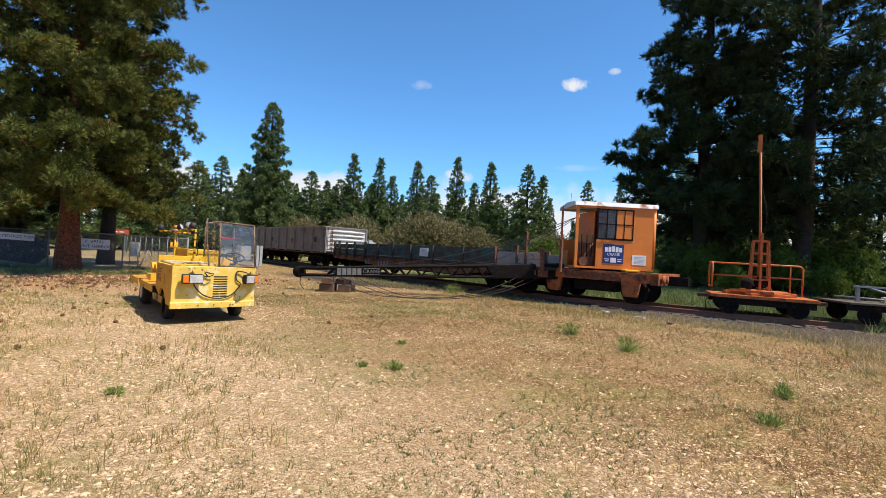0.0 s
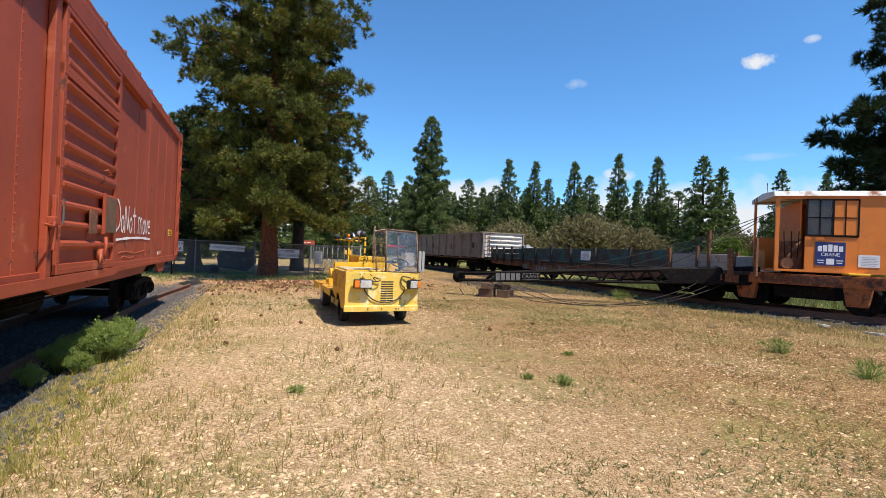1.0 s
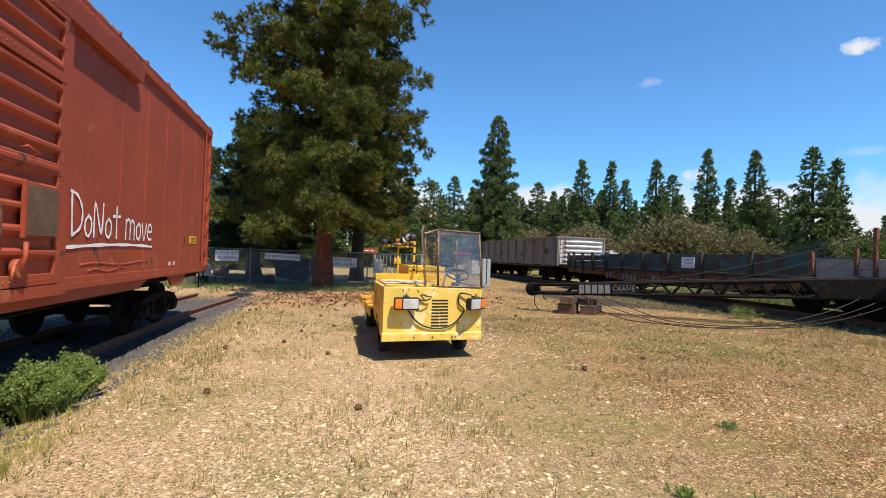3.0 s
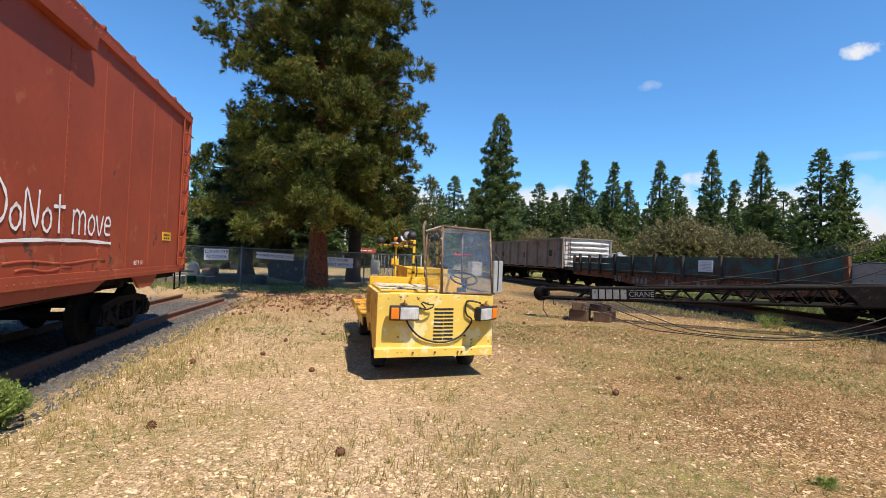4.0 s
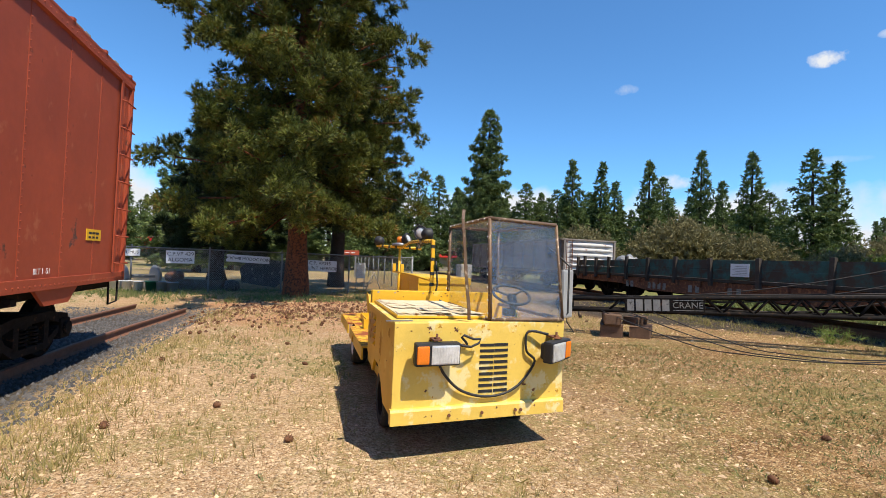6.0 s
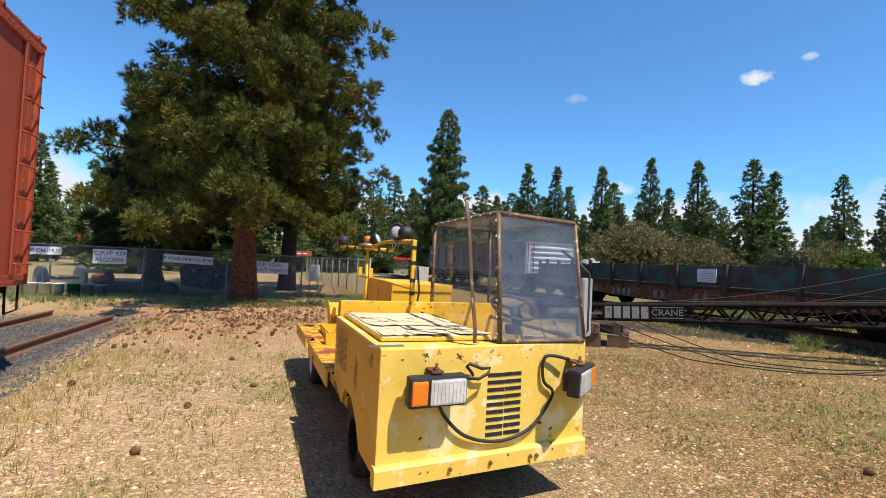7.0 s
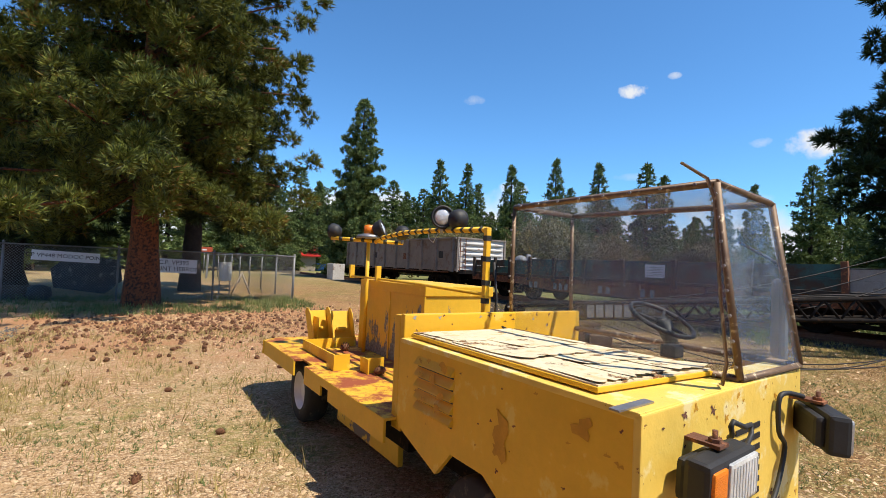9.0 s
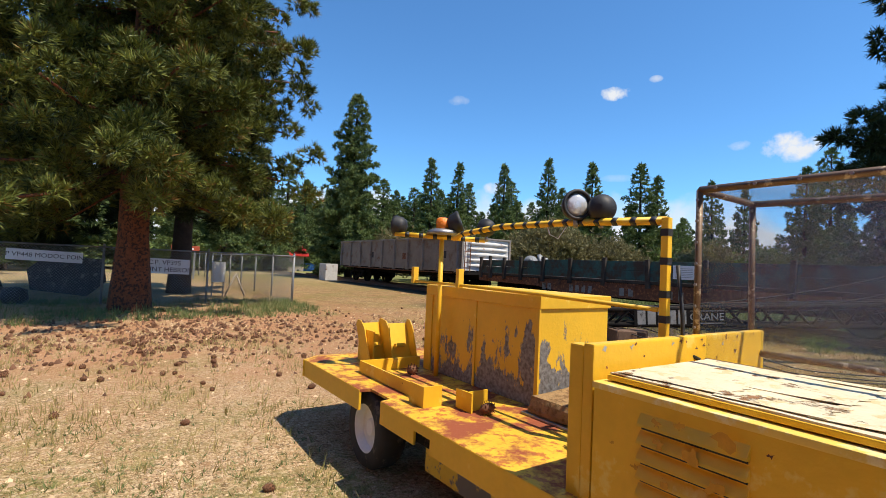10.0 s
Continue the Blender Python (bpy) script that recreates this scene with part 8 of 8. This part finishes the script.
def stones(name, x, y, size, mat, label, seed, flat=0.6):
    """Loose stones as one object: lumpy pebbles half sunk in the ground."""
    rng = np.random.default_rng(seed)
    n = len(x)
    octa = np.array([(1, 0, -0.35), (0, 1, -0.35), (-1, 0, -0.35), (0, -1, -0.35), (0, 0, 1)], float)
    faces = np.array([(0, 1, 4), (1, 2, 4), (2, 3, 4), (3, 0, 4)])
    v = octa[None] * (1 + 0.3 * rng.normal(size=(n, 5, 1)).clip(-1.5, 1.5)) + 0.18 * rng.normal(size=(n, 5, 3))
    a = rng.uniform(0, 6.283, n)
    c, s = np.cos(a)[:, None], np.sin(a)[:, None]
    sx = rng.uniform(0.7, 1.4, n)[:, None]
    vx, vy = v[..., 0] * sx, v[..., 1]
    v = np.stack([vx * c - vy * s, vx * s + vy * c, v[..., 2] * flat], -1) * size[:, None, None]
    v += np.stack([x, y, ground_heights(x, y) + size * 0.12], -1)[:, None]
    idx = (np.arange(n)[:, None, None] * 5 + faces[None]).reshape(-1, 3)
    me = bpy.data.meshes.new(name)
    me.vertices.add(n * 5)
    me.vertices.foreach_set("co", v.astype(np.float32).ravel())
    me.loops.add(len(idx) * 3)
    me.loops.foreach_set("vertex_index", idx.astype(np.int32).ravel())
    me.polygons.add(len(idx))
    me.polygons.foreach_set("loop_start", np.arange(0, len(idx) * 3, 3, dtype=np.int32))
    me.update(calc_edges=True)
    me.materials.append(mat)
    return tagged(new(name, me), label, "stones", kind="stuff")


def field(rng, n, x0, x1, y0, y1, keep):
    """Places in a rectangle, kept where a patchy function says so."""
    x, y = rng.uniform(x0, x1, n), rng.uniform(y0, y1, n)
    k = np.array([keep(a, b) for a, b in zip(x, y)]) > rng.uniform(0, 1, n)
    return x[k], y[k]


def clear_of_things(x, y):
    if x > 8.7 and 0.77 * x + 0.64 * y > 18.3 and y < 24:
        return 0.12
    if 1.52 < x < 3.12 and 9.7 < y < 14.4:
        return 0.0
    if -5.6 < x < -1.55:
        return 0.0
    if x > 12.4:
        return 0.0
    return 1.0


rng = np.random.default_rng(77)
x, y = field(rng, 280000, -2.0, 10.5, -0.6, 12.5, lambda a, b: clear_of_things(a, b) * min(1, max(0.10, 0.62 + 0.9 * noise.noise(Vector((a * 0.45, b * 0.45, 9))) - 0.12 * max(0, a - 1.2))) * (1.0 if b < 8 else 0.5))
stones("gravel", x, y, np.random.default_rng(1).gamma(1.9, 0.0042, len(x)).clip(0.004, 0.022), STONE, "loose pale gravel stones scattered over dirt", 2, 0.42)
x, y = field(rng, 16000, -2.5, 12.3, 11.0, 24.0, lambda a, b: clear_of_things(a, b) * 0.6)
stones("gravel", x, y, np.random.default_rng(3).gamma(2.0, 0.0055, len(x)).clip(0.006, 0.028), STONE, "loose pale gravel stones scattered over dirt", 4)
# ballast of the two tracks
x, y = field(rng, 26000, -5.25, -1.4, 2.0, 21.5, lambda a, b: (1.0 if a < -1.85 else 0.5) * (1 if b < 19 else 0.5))
stones("ballast", x, y, np.random.default_rng(5).uniform(0.018, 0.036, len(x)), BALLAST, "dark grey crushed ballast under the boxcar track", 6, 0.8)
x, y = field(rng, 16000, 12.3, 21.0, 0.0, 26.0, lambda a, b: 1.0 if abs(a - (14.0 if b > 13 else 14 + 17 * (1 - math.sqrt(max(0.02, 1 - ((13 - b) / 17) ** 2))))) < 1.75 else 0.0)
ballast_e = stones("ballast", x, y, np.random.default_rng(7).uniform(0.022, 0.045, len(x)), BALLAST, "dark grey crushed ballast along the curved track", 8, 0.8)


def grass(name, x, y, h, blades, mat, label, seed, width=0.007, spread=0.55, lean=0.0):
    """Tufts of narrow blades as one object."""
    rng = np.random.default_rng(seed)
    at = np.stack([x, y, ground_heights(x, y) - 0.005], -1)
    n = len(at)
    d = unit(np.array([lean, 0, 1.0])[None, None] + spread * rng.normal(size=(n, blades, 3)) * np.array([1, 1, 0.15]))
    side = unit(np.cross(d, rng.normal(size=(n, blades, 3))))
    hh = (h[:, None, None] * rng.uniform(0.5, 1.15, size=(n, blades, 1)))
    base = at[:, None] + rng.normal(size=(n, blades, 3)) * np.array([0.02, 0.02, 0]) * (h[:, None, None] / 0.1)
    tri = np.stack([base + side * width, base - side * width, base + d * hh], 2).reshape(-1, 3, 3)
    return tagged(new(name, triangles(name, tri, mat)), label, "grass", kind="stuff")


def patch(a, b):
    return noise.noise(Vector((a * 0.33, b * 0.33, 2))) + 0.5 * noise.noise(Vector((a * 1.1, b * 1.1, 6)))


# short green and dry tufts in patches
x, y = field(rng, 26000, -2.0, 12.6, -0.5, 20.5, lambda a, b: clear_of_things(a, b) * min(1, max(0.03, 0.18 + 0.9 * patch(a, b) + 0.02 * a)))
grass("grass_tufts", x, y, np.random.default_rng(9).gamma(3, 0.017, len(x)).clip(0.02, 0.16), 6, GRASS, "short patchy yellow-green grass", 10, 0.0045)
x, y = field(rng, 6000, -1.5, 2.4, 3.0, 19.0, lambda a, b: clear_of_things(a, b) * min(1, max(0.05, 0.3 + patch(a, b))))
grass("grass_tufts", x, y, np.random.default_rng(11).uniform(0.05, 0.17, len(x)), 5, GRASS, "taller sparse green stalks in dirt", 12, 0.004, 0.3)
# fringe along both tracks and under the pine
x, y = field(rng, 1500, -1.8, -0.5, 3.5, 20.0, lambda a, b: min(1, max(0.05, 0.35 + patch(a * 1.5, b))))
grass("grass_fringe", x, y, np.random.default_rng(13).uniform(0.04, 0.14, len(x)), 6, GRASS, "grass fringe beside the ballast", 14, 0.005, 0.4)
x, y = field(rng, 5200, 10.6, 13.0, -1.0, 22.0, lambda a, b: min(1, max(0.1, 0.55 + patch(a, b))))
grass("grass_fringe", x, y, np.random.default_rng(15).uniform(0.04, 0.16, len(x)), 6, GRASS, "grass fringe along the curved track", 16, 0.006, 0.4)
x, y = field(rng, 5000, -8.0, 5.2, 22.0, 27.5, lambda a, b: min(1, max(0.1, 0.5 + patch(a, b))))
grass("grass_under_pine", x, y, np.random.default_rng(17).uniform(0.06, 0.26, len(x)), 7, WEED, "rough green growth in the pine's shade", 18, 0.007, 0.4)
x, y = field(rng, 9000, 15.8, 34.0, -4.0, 24.0, lambda a, b: 1.0)
grass("meadow_grass", x, y, np.random.default_rng(19).uniform(0.15, 0.5, len(x)), 7, WEED, "tall rough meadow grass beyond the track", 20, 0.014, 0.4)
# dry straw by the curve
x, y = field(rng, 1500, 9.5, 13.2, 0.5, 6.5, lambda a, b: min(1, max(0.05, 0.4 + patch(a, b))))
grass("dry_grass", x, y, np.random.default_rng(21).uniform(0.1, 0.35, len(x)), 6, STRAW, "dry straw-coloured grass by the track", 22, 0.005, 0.6)


def weed(x, y, r, h, blades, mat, label, name="weed_clump", width=0.008, spread=0.5):
    rng = np.random.default_rng(int(abs(x * 131 + y * 17)) + 5)
    n = max(6, blades // 12)
    at = np.zeros((n, 3))
    at[:, :2] = rng.normal(size=(n, 2)) * r * 0.4
    out = unit(np.concatenate([at[:, :2] / r, np.full((n, 1), 0.9)], 1))
    tri = needle_tufts(rng, at, out, 12, h, width, spread)
    stemmed = needle_tufts(rng, at + out * h * 0.55, out, 8, h * 0.45, width * 1.4, 0.8)
    t = new(name, triangles(name, np.concatenate([tri, stemmed]), mat))
    t.location = (x, y, ground_z(x, y) - 0.01)
    return tagged(t, label, "weed", "weeds on the gravel")


for x_, y_, r_, h_ in ((8.0, 5.95, 0.12, 0.30), (7.5, 4.5, 0.08, 0.32), (3.37, 5.26, 0.10, 0.14), (5.35, 1.78, 0.08, 0.14), (6.7, 2.05, 0.08, 0.20), (3.1, 5.6, 0.06, 0.09), (0.5, 5.7, 0.06, 0.10), (11.4, 13.6, 0.2, 0.45), (4.4, 6.6, 0.07, 0.08)):
    weed(x_, y_, r_, h_, 160, LEAFY, "green weed clump growing in gravel")
leafy_weed = bush(61, 0.34, 0.52, 3000, LEAFY, LEAFY, 0.015, 40)
weed_src = None
for x_, y_, s_ in ((-1.80, 8.25, 1.0), (-1.68, 8.7, 0.95), (-2.05, 8.6, 0.85), (-1.62, 8.3, 0.7), (-2.15, 7.9, 0.75), (-1.75, 9.05, 0.7), (-1.9, 7.75, 0.5), (-2.2, 7.2, 0.5)):
    m_ = pose(x_, y_, ground_z(x_, y_) - 0.02, 0, 0, x_ * 200) @ Matrix.Diagonal((s_, s_, s_, 1))
    if weed_src is None:
        weed_src = tree_thing("leafy_weed", m_, leafy_weed, LEAFY, LEAFY, "bushy pale green weed beside the boxcar track", "weed", "weeds beside the boxcar")
    else:
        copy_thing(weed_src, m_)
x, y = field(rng, 1900, -2.0, -0.9, 4.2, 8.6, lambda a, b: min(1, max(0.04, 0.9 - 1.5 * max(0, a + 1.5))) * min(1, max(0.2, 0.7 + patch(a * 2, b * 2))))
grass("lime_grass", x, y, np.random.default_rng(41).uniform(0.04, 0.15, len(x)), 6, LIME_GRASS, "yellow-green grass in front of the weeds", 42, 0.004, 0.45)
x, y = field(rng, 60000, 1.6, 11.5, -0.6, 14.0, lambda a, b: clear_of_things(a, b) * min(1, max(0.0, (a - 1.8) / 3.5)) * min(1, max(0.05, 0.55 + 0.9 * patch(a * 1.3, b * 1.3))))
grass("dead_grass", x, y, np.random.default_rng(43).uniform(0.02, 0.065, len(x)), 4, BROWN_GRASS, "matted dead brown grass among gravel", 44, 0.003, 0.9)
x, y = field(rng, 26000, -1.0, 9.5, 1.5, 15.0, lambda a, b: clear_of_things(a, b) * min(1, max(0.02, 2.5 * (patch(a * 0.8 + 5, b * 0.8) - 0.02))))
grass("green_patches", x, y, np.random.default_rng(45).uniform(0.02, 0.07, len(x)), 5, WEED, "low green patches in the dead grass", 46, 0.004, 0.7)
for x_, y_, r_, h_ in ((9.6, 9.9, 0.22, 0.3), (9.8, 7.1, 0.14, 0.16), (9.2, 8.3, 0.1, 0.12)):
    weed(x_, y_, r_, h_, 260, STRAW, "pale dry tumbleweed clump", width=0.006, spread=0.9)


def cone_mesh(seed):
    """A pine cone: an egg of overlapping scales."""
    rng = np.random.default_rng(seed)
    bm = BM()
    lathe(bm, pose(0, 0, 0, 90, 0, 0), [(0.008, -0.045), (0.026, -0.03), (0.034, 0.0), (0.028, 0.03), (0.006, 0.052)], 8)
    for k in range(44):
        t = k / 44
        a = k * 2.39996
        z = -0.04 + 0.085 * t
        r = 0.034 * math.sin(math.pi * min(1, t * 0.9 + 0.12)) + 0.004
        c = Vector((r * math.cos(a), z, r * math.sin(a)))
        o = Vector((math.cos(a), 0.5, math.sin(a))).normalized()
        sd = Vector((-math.sin(a), 0, math.cos(a)))
        bm.faces.new([bm.verts.new(p) for p in (c - sd * 0.008, c + sd * 0.008, c + o * 0.016 + sd * 0.004, c + o * 0.016 - sd * 0.004)])
    me = bpy.data.meshes.new("pine_cone")
    bm.to_mesh(me)
    bm.free()
    me.materials.append(CONE)
    return me


cone_kinds = [cone_mesh(i) for i in range(3)]


def drop_cone(x, y, z, s, rnd):
    c = new("pine_cone", cone_kinds[rnd.randrange(3)])
    c.matrix_world = pose(x, y, z + 0.03 * s, rnd.uniform(-30, 30), rnd.uniform(0, 360), rnd.uniform(0, 360)) @ Matrix.Diagonal((s, s, s, 1))
    tagged(c, "brown open pine cone lying on the ground", "pine cone", "pine cones")


rnd = random.Random(31)
made = 0
while made < 290:
    x_, y_ = rnd.gauss(1.3, 2.6), rnd.gauss(19.3, 1.7)
    if y_ > 23.5 or x_ < -1.8 or (1.5 < x_ < 3.2 and y_ < 14.5):
        continue
    drop_cone(x_, y_, ground_z(x_, y_), rnd.uniform(0.55, 0.9), rnd)
    made += 1
for x_, y_ in ((0.9, 10.2), (-0.3, 8.4), (0.4, 12.4), (1.0, 13.1), (0.2, 11.2), (-0.6, 10.8), (1.2, 7.6), (4.2, 8.8), (5.5, 9.4), (0.7, 14.6), (-0.9, 13.6)):
    drop_cone(x_, y_, ground_z(x_, y_), 0.8, rnd)
# the litter of further cones and bark, too thick to count
x, y = field(rng, 9000, -4.0, 8.5, 15.8, 24.0, lambda a, b: clear_of_things(a, b) * math.exp(-((a - 1.5) / 3.2) ** 2 - ((b - 20.0) / 2.2) ** 2))
stones("cone_litter", x, y, np.random.default_rng(25).uniform(0.012, 0.05, len(x)), CONE, "thick litter of brown cones and bark below the pine", 26, 0.9)
# cones on the cart's deck
for dx, dy in ((-0.35, 2.50), (-0.30, 1.85), (-0.22, 3.62)):
    c = new("pine_cone", cone_kinds[0])
    c.matrix_world = pose(2.343 + dx, 9.765 + dy * 0.973, -0.062 + 0.573 + 0.033, 20, 40, dx * 300)
    tagged(c, "brown open pine cone lying on the yellow deck", "pine cone", "pine cones")
# bits of timber and rail scrap by the curve
for x_, y_, z_, ln, rz, mat, lab in ((12.2, 7.9, 0.08, 0.9, 40, PALE_JUNK, "pale broken board lying by the track"), (12.0, 6.8, 0.08, 0.4, 70, PALE_JUNK, "pale broken board lying by the track"), (11.9, 5.9, 0.06, 0.45, 15, TIE_WOOD, "short rotten sleeper end by the track")):
    bm = BM()
    box(bm, -ln / 2, ln / 2, -0.06, 0.06, -0.02, 0.03, 0.008)
    t = thing("board_scrap", pose(x_, y_, z_, 0, 4, rz), lab, "board")
    part("board", bm, mat, t)
